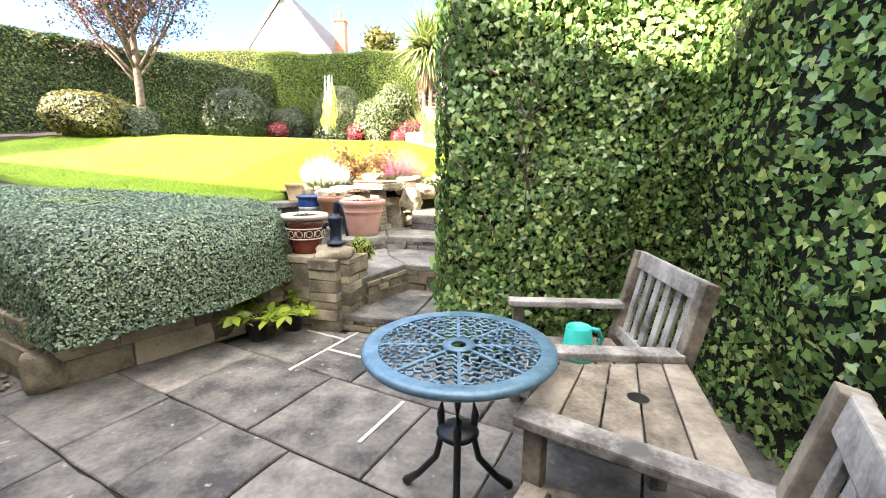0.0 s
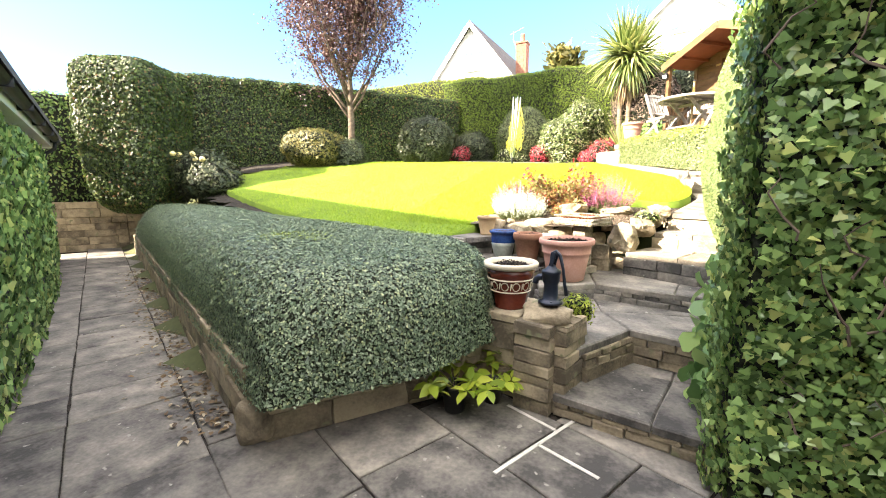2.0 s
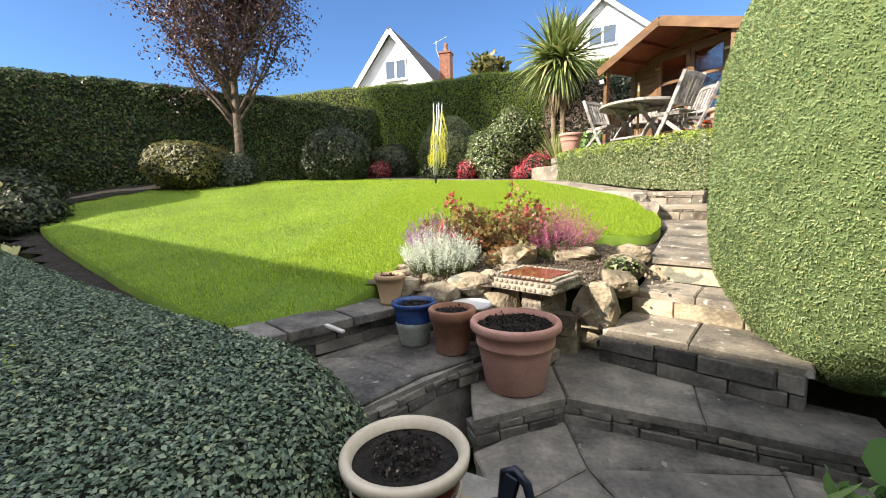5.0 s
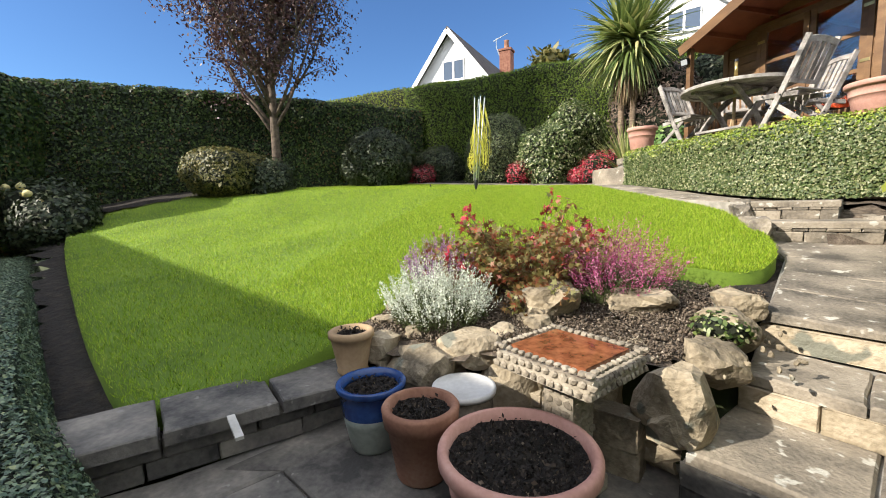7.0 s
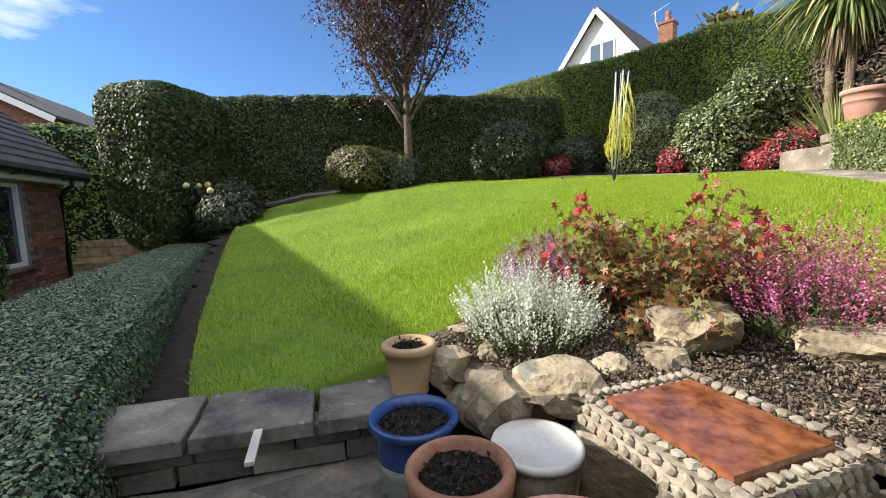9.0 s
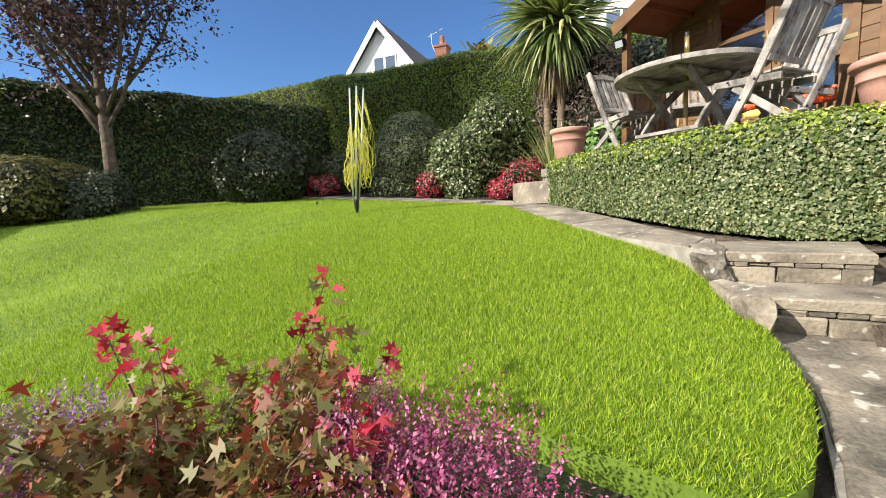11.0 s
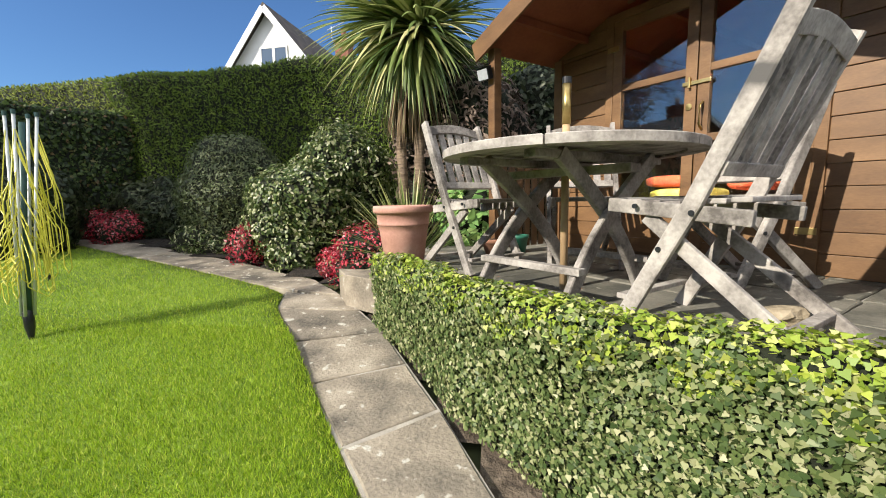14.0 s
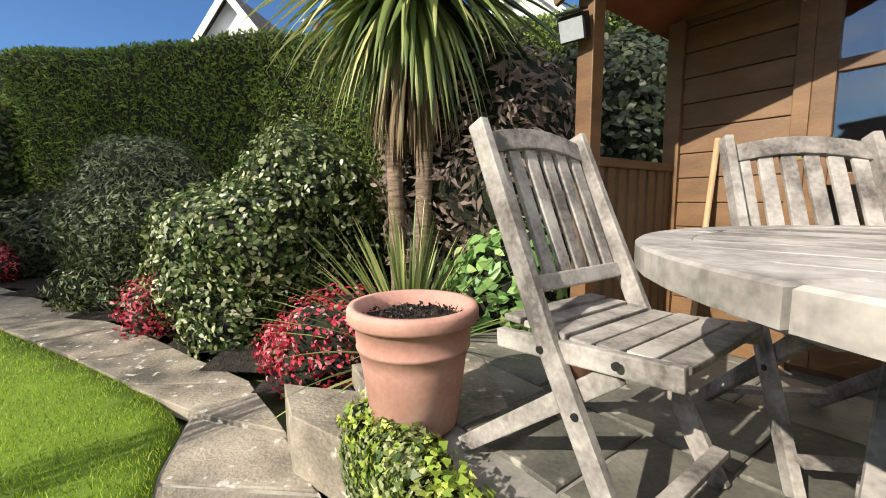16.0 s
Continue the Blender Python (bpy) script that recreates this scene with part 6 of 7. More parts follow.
folding_chair(pose(1.25, 8.98, 2.46, 0, 0, 41), "silvered teak folding chair leaning back in the sun")
folding_chair(pose(1.02, 10.42, 2.46, 0, 0, 176), "weathered teak folding chair by the summerhouse doors")
folding_chair(pose(1.68, 9.76, 2.46, 0, 0, 112), "weathered teak folding chair between the table and the doors")


# ---- pots ----
def pot(name, label, c, profile, mat, soil=None, category="plant pot", group="pots", rim=None, parts=()):
    """A turned pot: outer profile up to the lip; the inside and the soil follow."""
    t = thing(name, label, category, group, at=c)
    b = bmesh.new()
    R, H = profile[-1]
    inner = [(R - 0.022, H), (R - 0.03, H - 0.05)]
    if soil is not None:
        inner += [(R - 0.04, soil - 0.03), (0, soil - 0.03)]
    lathe(b, [(0, 0)] + list(profile) + inner, 44)
    part("body", b, mat, t, smooth=True)
    if soil is not None:
        b = bmesh.new()
        rs = R - 0.032
        rings = [(0, soil + 0.02)] + [(rs * k / 7, soil + 0.015 * math.sin(k * 2.1)) for k in range(1, 8)]
        lathe(b, rings[::-1], 30)
        for v in b.verts:
            v.co.z += 0.016 * noise.noise(v.co * 28 + Vector(c)) + 0.01 * noise.noise(v.co * 70)
        part("compost", b, M_COMPOST, t, "dark compost", True)
    level = soil if soil is not None else 0.305 if name == "decorated_pot" else 0.262 if any(q[0] == "compost" for q in parts) else None
    if level is not None:
        rg = np.random.default_rng(int(R * 1000))
        m = int(9000 * R * R * 4)
        a, q = rg.uniform(0, 2 * math.pi, m), np.sqrt(rg.random(m)) * ((R if soil is not None else 0.15) - 0.04)
        p = np.column_stack([np.cos(a) * q, np.sin(a) * q, level + 0.008 + 0.022 * rg.random(m) ** 2])
        leaves("compost_litter", p, rg.normal(size=(m, 3)), rg.normal(size=(m, 3)), 0.006 + 0.02 * rg.random(m) ** 3, "diamond", M_CRUMB, t, kind="stuff")
    for nm, pr, m2 in parts:
        b = bmesh.new()
        lathe(b, pr, 44)
        part(nm, b, m2, t, smooth=True)
    return t


def flower_pot(r, h):
    """The usual large terracotta shape with a rolled rim and a band."""
    return [(r * 0.60, 0), (r * 0.66, 0.02 * h), (r * 0.80, 0.55 * h), (r * 0.845, 0.66 * h), (r * 0.865, 0.665 * h), (r * 0.87, 0.69 * h), (r * 0.86, 0.70 * h), (r * 0.89, 0.865 * h), (r * 0.97, 0.875 * h), (r, 0.90 * h), (r, 0.97 * h), (r * 0.97, h)]


pot("flower_pot", "large pale terracotta-pink pot of dark compost", (-0.77, 4.40, 0.565), flower_pot(0.275, 0.42), M_TERRA, 0.37)
pot("flower_pot", "terracotta pot standing on the terrace corner", (-0.25, 10.47, 2.463), flower_pot(0.222, 0.42), M_TERRA, 0.35)
pot("flower_pot", "big terracotta pot on the terrace edge", (1.80, 8.62, 2.46), flower_pot(0.29, 0.40), M_TERRA, 0.36)
pot("flower_pot", "glazed pot, blue above and grey-green below", (-1.49, 4.60, 0.717), [(0.095, 0), (0.1, 0.01), (0.125, 0.13), (0.133, 0.17)], M_GREYGLAZE, None,
    parts=(("glaze_band", [(0.133, 0.168), (0.137, 0.23), (0.135, 0.262), (0.142, 0.268), (0.157, 0.278), (0.158, 0.298), (0.150, 0.304), (0.132, 0.300), (0.124, 0.27)], M_BLUEGLAZE), ("compost", [(0.126, 0.262), (0.06, 0.268), (0, 0.272)], M_COMPOST)))
pot("flower_pot", "old brown terracotta pot of dark compost", (-1.19, 4.50, 0.717), [(0.10, 0), (0.105, 0.01), (0.138, 0.22), (0.150, 0.225), (0.157, 0.285), (0.15, 0.295)], M_TERRAOLD, 0.25)
pot("flower_pot", "small tan pottery pot on the kerb", (-1.76, 4.83, 0.93), [(0.072, 0), (0.082, 0.015), (0.078, 0.03), (0.10, 0.15), (0.108, 0.19), (0.118, 0.195), (0.119, 0.222), (0.11, 0.228)], M_TAN, 0.195)
pot("lidded_pot", "stone pot with a pale round lid", (-1.12, 4.80, 0.717), [(0.09, 0), (0.12, 0.02), (0.135, 0.16), (0.13, 0.2), (0.125, 0.222)], M_CASTSTONE, None,
    parts=(("lid", [(0.13, 0.224), (0.147, 0.228), (0.150, 0.24), (0.146, 0.252), (0.132, 0.252), (0.128, 0.247), (0, 0.249)], M_WHITEDISC),))
# dark red pot with a cream relief
t = pot("decorated_pot", "dark oxblood glazed pot with cream scroll band", (-0.99, 3.06, 0.615), [(0.115, 0), (0.125, 0.012), (0.12, 0.03), (0.155, 0.16), (0.172, 0.25), (0.178, 0.30)], M_OXBLOOD, None,
        parts=(("rim", [(0.178, 0.298), (0.188, 0.305), (0.200, 0.31), (0.203, 0.335), (0.195, 0.345), (0.175, 0.343), (0.165, 0.31)], M_CREAM), ("compost", [(0.17, 0.305), (0.08, 0.315), (0, 0.312)], M_COMPOST)))
b = bmesh.new()
for z in (0.135, 0.225):
    rr = 0.148 if z < 0.2 else 0.170
    lathe(b, [(rr, z - 0.006), (rr + 0.006, z), (rr, z + 0.006)], 44)
for k in range(12):
    a = 2 * math.pi * k / 12
    pts = []
    for j in range(11):
        q = j / 10 * 2 * math.pi
        aa, z = a + 0.17 * math.cos(q), 0.18 + 0.03 * math.sin(q)
        rr = 0.158 + (z - 0.18) * 0.25
        pts.append((rr * math.cos(aa), rr * math.sin(aa), z))
    tube(b, pts, 0.0035, 5, False)
    aa = a + 0.26
    rr = 0.16
    tube(b, [(rr * math.cos(aa), rr * math.sin(aa), 0.155), (rr * math.cos(aa + 0.05), rr * math.sin(aa + 0.05), 0.205)], [0.002, 0.008], 5)
part("scroll_band", b, M_CREAM, t, "cream scroll relief")

# cast-iron pump
pump = thing("water_pump", "small blue-black cast-iron hand pump on the pier", "pump", at=(-0.66, 2.86, 0.73), turn=-20)
b = bmesh.new()
lathe(b, [(0, 0), (0.082, 0), (0.082, 0.016), (0.06, 0.022), (0.05, 0.03), (0.047, 0.13), (0.056, 0.15), (0.06, 0.20), (0.064, 0.205), (0.064, 0.225), (0.04, 0.235), (0.02, 0.26), (0, 0.262)], 28)
part("barrel", b, M_IRON, pump, smooth=True)
b = bmesh.new()
tube(b, [(-0.04, 0, 0.17), (-0.09, 0, 0.165), (-0.115, 0, 0.145), (-0.118, 0, 0.12)], [0.026, 0.022, 0.02, 0.022], 12)
part("spout", b, M_IRON, pump, smooth=True)
b = bmesh.new()
for y in (-0.018, 0.018):
    beam(b, (0.0, y, 0.24), (0.03, y, 0.35), 0.008, 0.03, 0.003, up=(1, 0, 0))
tube(b, [(-0.01, 0, 0.25), (0.0, 0, 0.34), (0.03, 0, 0.355), (0.06, 0, 0.33), (0.085, 0, 0.24), (0.10, 0, 0.14), (0.115, 0, 0.07)], [0.008, 0.01, 0.012, 0.012, 0.01, 0.011, 0.014], 10)
part("handle", b, M_IRON, pump, smooth=True)
b = bmesh.new()
for k in range(4):
    a = k * math.pi / 2 + 0.6
    tube(b, [(0.066 * math.cos(a), 0.066 * math.sin(a), 0.014), (0.066 * math.cos(a), 0.066 * math.sin(a), 0.026)], 0.007, 6)
part("bolt", b, M_IRON, pump)

# bird bath
bath = thing("bird_bath", "square cast-stone bird bath with rusty water", "bird bath", at=(-0.66, 4.84, 0.565), turn=-28)
b = bmesh.new()
box(b, -0.12, 0.12, -0.12, 0.12, 0, 0.07, 0.01)
box(b, -0.075, 0.075, -0.075, 0.075, 0.07, 0.52, 0.01)
part("pedestal", b, M_CASTSTONE, bath)
b = bmesh.new()
box(b, -0.225, 0.225, -0.2, 0.2, 0.53, 0.60, 0.008)
part("tray", b, M_CASTSTONE, bath)
b = bmesh.new()
box(b, -0.18, 0.18, -0.155, 0.155, 0.60, 0.632)
part("water", b, M_WATER, bath, "shallow rusty red water")
rnd = random.Random(2)
b = bmesh.new()
for s in (-1, 1):
    for i in range(14):
        x = -0.225 + 0.45 * i / 13
        rock(b, (x, s * 0.194, 0.628), (0.018, 0.018, 0.012), i + s * 40, 2)
    for i in range(12):
        rock(b, (s * 0.215, -0.19 + 0.38 * i / 11, 0.628), (0.018, 0.016, 0.012), i + s * 60 + 200, 2)
part("rim", b, M_CASTSTONE, bath, "knobbly stone rim")
b = bmesh.new()
for s in (-1, 1):
    for i in range(12):
        for zz in (0.553, 0.592):
            rock(b, (-0.22 + 0.44 * i / 11 + (0.018 if zz > 0.57 else 0), s * 0.204, zz), (rnd.uniform(0.016, 0.024), 0.012, 0.018), i + int(zz * 1000) + s, 1)
            rock(b, (s * 0.229, -0.19 + 0.38 * i / 11 + (0.015 if zz > 0.57 else 0), zz), (0.012, rnd.uniform(0.014, 0.022), 0.018), i + 300 + int(zz * 1000) + s, 1)
for s in (-1, 1):
    for zz in np.arange(0.10, 0.52, 0.045):
        for x in (-0.05, 0.0, 0.05):
            rock(b, (x + rnd.uniform(-0.01, 0.01), s * 0.076, zz), (0.024, 0.01, 0.022), int(zz * 500) + int(x * 100), 1)
            rock(b, (s * 0.076, x + rnd.uniform(-0.01, 0.01), zz), (0.01, 0.024, 0.022), int(zz * 700) + int(x * 100), 1)
part("stone_facing", b, M_CASTSTONE, bath)["kind"] = "stuff"


# ---- heathers and maple ----
def heather(label, c, r, h, n, mat, seed):
    """A cushion of upright flower spikes over short green growth."""
    t = thing("heather", label, "heather", "heathers in the rockery")
    rg = np.random.default_rng(seed)
    a, q = rg.uniform(0, 2 * math.pi, n), np.sqrt(rg.random(n))
    lean = q ** 1.5 * 0.62
    d = unit(np.column_stack([np.cos(a) * lean, np.sin(a) * lean, np.ones(n)]) + rg.normal(size=(n, 3)) * 0.06)
    base = np.column_stack([np.cos(a) * q * r * 0.6, np.sin(a) * q * r * 0.6, np.zeros(n)]) + np.array(c)
    ln = h * (1.06 - 0.36 * q ** 2) * rg.uniform(0.74, 1.14, n)
    k = 46
    s = np.linspace(0.25, 1.0, k)
    ss = np.tile(s, n)
    wide = 0.0065 * np.clip((1.04 - ss) * 4, 0.25, 1)
    dd = np.repeat(d, k, 0)
    out = rg.normal(size=(n * k, 3))
    out = unit(out - (out * dd).sum(1, keepdims=True) * dd)
    pts = (base[:, None, :] + d[:, None, :] * (ln[:, None] * s[None, :])[:, :, None]).reshape(-1, 3) + out * wide[:, None]
    f = ss > np.repeat(rg.uniform(0.42, 0.6, n), k)
    leaves("blossom", pts[f], out[f] + dd[f] * 0.9, dd[f] + rg.normal(size=(f.sum(), 3)) * 0.5, 0.009 + 0.006 * rg.random(f.sum()), "diamond", mat, t)
    g = ~f
    leaves("stalk_growth", pts[g], out[g] + dd[g] * 1.2, rg.normal(size=(g.sum(), 3)), 0.016 + 0.012 * rg.random(g.sum()), "spray", M_HEATHGREEN, t)
    return t


heather("dense white heather mound in full flower", (-1.5, 5.36, 1.03), 0.36, 0.40, 420, M_WHITEHEATH, 1)
heather("deep pink heather in full flower", (-0.50, 6.02, 1.07), 0.34, 0.54, 330, M_PINK, 2)
heather("lilac heather behind the white one", (-1.72, 5.95, 1.1), 0.28, 0.42, 300, M_LILAC, 3)
heather("small crimson heather behind the maple", (-0.85, 6.28, 1.15), 0.2, 0.42, 160, M_PINK, 4)
maple = thing("dwarf_maple", "dwarf red-green Japanese maple with long sprigs", "shrub")
rnd = random.Random(6)
b = bmesh.new()
tw = []
for i in range(40):
    a, ln = rnd.uniform(0, 2 * math.pi), rnd.uniform(0.35, 0.62)
    d = Vector((math.cos(a) * rnd.uniform(0.3, 1.0), math.sin(a) * rnd.uniform(0.3, 1.0), rnd.uniform(0.35, 1.1))).normalized()
    pts = [Vector((-1.12, 5.95, 1.12))]
    for s in range(6):
        d = (d + Vector((rnd.uniform(-0.25, 0.25), rnd.uniform(-0.25, 0.25), -0.06))).normalized()
        pts.append(pts[-1] + d * ln / 5)
    tube(b, pts, [0.008, 0.007, 0.006, 0.005, 0.004, 0.003, 0.002], 5)
    tw += pts[2:] + pts[3:] + pts[4:]
sprigs = []
for a, el, ln in ((2.6, 0.72, 0.8), (3.3, 0.3, 0.72), (1.2, 1.05, 0.85), (0.7, 0.8, 0.72), (2.9, 0.95, 0.76), (0.2, 0.75, 0.66), (3.7, 0.55, 0.6)):
    d = Vector((math.cos(a) * math.cos(el), math.sin(a) * math.cos(el), math.sin(el)))
    pts = [Vector((-1.12, 5.95, 1.15)) + d * ln * k / 6 + Vector((0, 0, -0.05 * (k / 6) ** 2)) for k in range(7)]
    tube(b, pts, [0.005, 0.005, 0.004, 0.004, 0.003, 0.003, 0.002], 5)
    sprigs += pts[3:] + pts[5:]
part("stem_growth", b, M_BARK, maple, smooth=True)
rg = np.random.default_rng(9)
tw = np.array([q[:] for q in tw])
q = tw[rg.integers(0, len(tw), 3600)] + rg.normal(size=(3600, 3)) * 0.045
leaves("foliage", q, rg.normal(size=q.shape) + [0, 0, -0.4], rg.normal(size=q.shape) + [0, 0, 1.2], 0.032 + 0.026 * rg.random(len(q)), "maple", M_MAPLE, maple)
sp = np.array([q[:] for q in sprigs])
q = sp[rg.integers(0, len(sp), 240)] + rg.normal(size=(240, 3)) * 0.028
leaves("red_tip_growth", q, rg.normal(size=q.shape), rg.normal(size=q.shape) + [0, 0, 1], 0.05, "maple", M_RED, maple, kind="stuff")
bush("alpine_plant", "tiny green alpine plant in the rockery", (0.0, 5.5, 1.15), (0.12, 0.1, 0.05), 500, 0.03, "oval", M_SHRUB, 0.04, amp=0.03, seed=66)

# rotary airer, folded
airer = thing("rotary_airer", "folded rotary clothes airer with yellow lines on the lawn", "clothes airer", at=(-2.8, 9.85, 1.99))
b = bmesh.new()
lathe(b, [(0.0, -0.1), (0.012, 0.0), (0.03, 0.10), (0.032, 0.2), (0.02, 0.22)], 12)
part("spike", b, M_BLACKMETAL, airer, smooth=True)
b = bmesh.new()
tube(b, [(0, 0, 0.1), (0.03, 0.04, 0.9), (0.06, 0.08, 1.5)], 0.018, 10)
part("post", b, M_GREENMETAL, airer, smooth=True)
rnd = random.Random(7)
tops = []
for k in range(4):
    a = k * math.pi / 2 + 0.5
    b = bmesh.new()
    lo, hi = Vector((0.035 * math.cos(a), 0.035 * math.sin(a), 0.18)), Vector((0.06 + 0.085 * math.cos(a), 0.08 + 0.085 * math.sin(a), 1.54))
    tube(b, [lo, (lo + hi) / 2, hi], 0.010, 8)
    part("arm", b, M_ALU, airer, smooth=True)
    b = bmesh.new()
    tube(b, [hi, hi + Vector((0, 0, 0.03))], 0.013, 8)
    part("end_cap", b, M_GREENMETAL, airer)
    tops.append((lo, hi))
b = bmesh.new()
for i in range(48):
    lo, hi = tops[i % 4]
    lo2, hi2 = tops[(i + 1) % 4]
    t = rnd.uniform(0.25, 0.98)
    p0, p1 = lo.lerp(hi, t), lo2.lerp(hi2, min(1, t + rnd.uniform(-0.05, 0.05)))
    drop = rnd.uniform(0.3, 0.95) * min(1, t + 0.1)
    out = Vector((p0.x + p1.x - 0.06, p0.y + p1.y - 0.08, 0))
    out = out.normalized() * rnd.uniform(0.02, 0.14) if out.length > 0.01 else Vector((0.05, 0, 0))
    zb = max(0.28, p0.z - drop)
    m0, m1 = Vector((p0.x, p0.y, 0)) + out, Vector((p1.x, p1.y, 0)) + out
    tube(b, [p0, Vector((m0.x, m0.y, (p0.z + zb) / 2)), Vector((m0.x, m0.y, zb + 0.04)), Vector(((m0.x + m1.x) / 2, (m0.y + m1.y) / 2, zb)), Vector((m1.x, m1.y, zb + 0.04)), Vector((m1.x, m1.y, (p1.z + zb) / 2)), p1], 0.0036, 5, False)
part("line", b, M_LINE, airer, "slack yellow washing line")
b = bmesh.new()
tube(b, [(0, 0, 0), (0, 0, 0.10)], 0.014, 8)
o = tagged(part("ground_peg", b, M_BLACKPLASTIC), "short dark peg standing in the lawn", "peg")
o.location = (-4.3, 11.2, 2.09)

# ---- the bungalow across the path ----
HC = Matrix(((-0.898, 0.439, 0, 0), (0.439, 0.898, 0, 0), (0, 0, 1, 0), (0, 0, 0, 1)))   # x along the path, y away from the house


def house_part(name, b, mat, parent, label="", smooth=False):
    bmesh.ops.transform(b, matrix=HC, verts=b.verts)
    bmesh.ops.recalc_face_normals(b, faces=b.faces)
    return part(name, b, mat, parent, label, smooth)


home = thing("bungalow", "brick bungalow with dark tiled roof beside the path", "house")
b = bmesh.new()
box(b, 2.6, 8.9, -1.02, -0.80, -0.1, 2.45)
box(b, 8.9, 10.6, -1.02, -0.80, -0.1, 0.95)
box(b, 8.9, 10.6, -1.02, -0.80, 2.25, 2.45)
box(b, 10.6, 11.9, -1.02, -0.80, -0.1, 2.45)
box(b, -6.0, 2.6, -3.1, -2.9, -0.1, 2.45)
box(b, 2.6, 2.8, -2.9, -1.02, -0.1, 2.45)
box(b, -6.0, 11.9, -6.7, -6.5, -0.1, 2.45)
box(b, 11.7, 11.9, -6.5, -1.02, -0.1, 2.45)
house_part("wall", b, M_MORTAR, home)
b = bmesh.new()
vs = [b.verts.new(p) for p in ((11.88, -0.82, 2.45), (11.88, -6.68, 2.45), (11.88, -3.75, 5.5), (11.7, -0.82, 2.45), (11.7, -6.68, 2.45), (11.7, -3.75, 5.5))]
for f in ((0, 1, 2), (3, 5, 4), (0, 2, 5, 3), (1, 4, 5, 2)):
    b.faces.new([vs[i] for i in f])
house_part("gable", b, M_BRICK, home)
for s, y0 in ((1, -0.45), (-1, -7.05)):
    n = 22
    for i in range(n):
        b = bmesh.new()
        t0, t1 = i / n, (i + 1) / n
        ya, yb = y0 + (-3.75 - y0) * t0, y0 + (-3.75 - y0) * t1
        za, zb = 2.48 + 3.32 * t0, 2.48 + 3.32 * t1
        r0, r1 = 1.0 * t0, 1.0 * t1          # unseen ridge tilted up towards the patio end, to raise the shadow it casts
        q = [b.verts.new(p) for p in ((-6.4, ya, za + 0.035 + r0), (12.35, ya, za + 0.035 - 0.2 * r0), (12.35, yb, zb + 0.01 - 0.2 * r1), (-6.4, yb, zb + 0.01 + r1), (-6.4, ya, za - 0.04 + r0), (12.35, ya, za - 0.04 - 0.2 * r0), (12.35, yb, zb - 0.06 - 0.2 * r1), (-6.4, yb, zb - 0.06 + r1))]
        for f in ((0, 1, 2, 3), (4, 7, 6, 5), (0, 4, 5, 1), (1, 5, 6, 2), (3, 2, 6, 7), (0, 3, 7, 4)):
            b.faces.new([q[k] for k in f])
        house_part("tile_course", b, M_ROOF, home)
b = bmesh.new()
for i in range(60):
    x = -6.3 + i * 0.315
    # same added tilt as the roof, which lifts its shadow on the steps
    zr = 5.80 + 0.064 * (9.2 - x)
    tube(b, [(x, -3.75, zr), (x + 0.3, -3.75, zr - 0.019)], 0.1, 8)
house_part("ridge_tiles", b, M_ROOF, home)
b = bmesh.new()
box(b, -6.3, 12.3, -0.62, -0.60, 2.30, 2.46, 0.003)
box(b, 2.6, 12.3, -0.80, -0.62, 2.30, 2.32, 0.002)
house_part("fascia", b, M_WHITEPAINT, home, "white painted fascia")
b = bmesh.new()
n = 8
for k in range(n):
    a0, a1 = math.pi + math.pi * k / n, math.pi + math.pi * (k + 1) / n
    q = [b.verts.new(p) for x in (2.5, 12.3) for p in ((x, -0.535 + 0.062 * math.cos(a0), 2.44 + 0.07 * math.sin(a0)), (x, -0.535 + 0.062 * math.cos(a1), 2.44 + 0.07 * math.sin(a1)))]
    b.faces.new((q[0], q[1], q[3], q[2]))
for x in (4.0, 5.5, 7.0, 8.5, 10.0, 11.5):
    box(b, x - 0.02, x + 0.02, -0.61, -0.46, 2.36, 2.45, 0.004)
house_part("gutter", b, M_BLACKPLASTIC, home, "black plastic gutter", True)
b = bmesh.new()
tube(b, [(11.72, -0.54, 2.38), (11.72, -0.56, 2.26), (11.72, -0.70, 2.16), (11.72, -0.74, 2.05), (11.72, -0.74, 1.0), (11.72, -0.74, 0.0)], 0.035, 12)
house_part("downpipe", b, M_BLACKPLASTIC, home, "black downpipe", True)
win = new("window")
win.parent = home
b = bmesh.new()
for x0, x1, z0, z1 in ((8.9, 10.6, 0.95, 1.01), (8.9, 10.6, 2.19, 2.25), (8.9, 8.96, 1.01, 2.19), (10.54, 10.6, 1.01, 2.19), (9.72, 9.78, 1.01, 2.19)):
    box(b, x0, x1, -0.93, -0.82, z0, z1, 0.005)
house_part("window_frame", b, M_WHITEPAINT, win, "white window frame")
b = bmesh.new()
box(b, 8.96, 10.54, -0.885, -0.875, 1.01, 2.19)
house_part("pane", b, M_GLASSDARK, win)
b = bmesh.new()
box(b, 8.82, 10.68, -0.84, -0.72, 0.89, 0.945, 0.006)
house_part("window_sill", b, M_STONE, win)
b = bmesh.new()
rnd = random.Random(31)
# bricks in courses on the stretch of wall that is seen
brick = bpy.data.meshes.new("brick")
bb = bmesh.new()
box(bb, -0.105, 0.105, -0.012, 0.012, -0.0315, 0.0315, 0.004)
bmesh.ops.transform(bb, matrix=HC, verts=bb.verts)
bb.to_mesh(brick)
bb.free()
brick.materials.append(M_BRICK)
count = 0
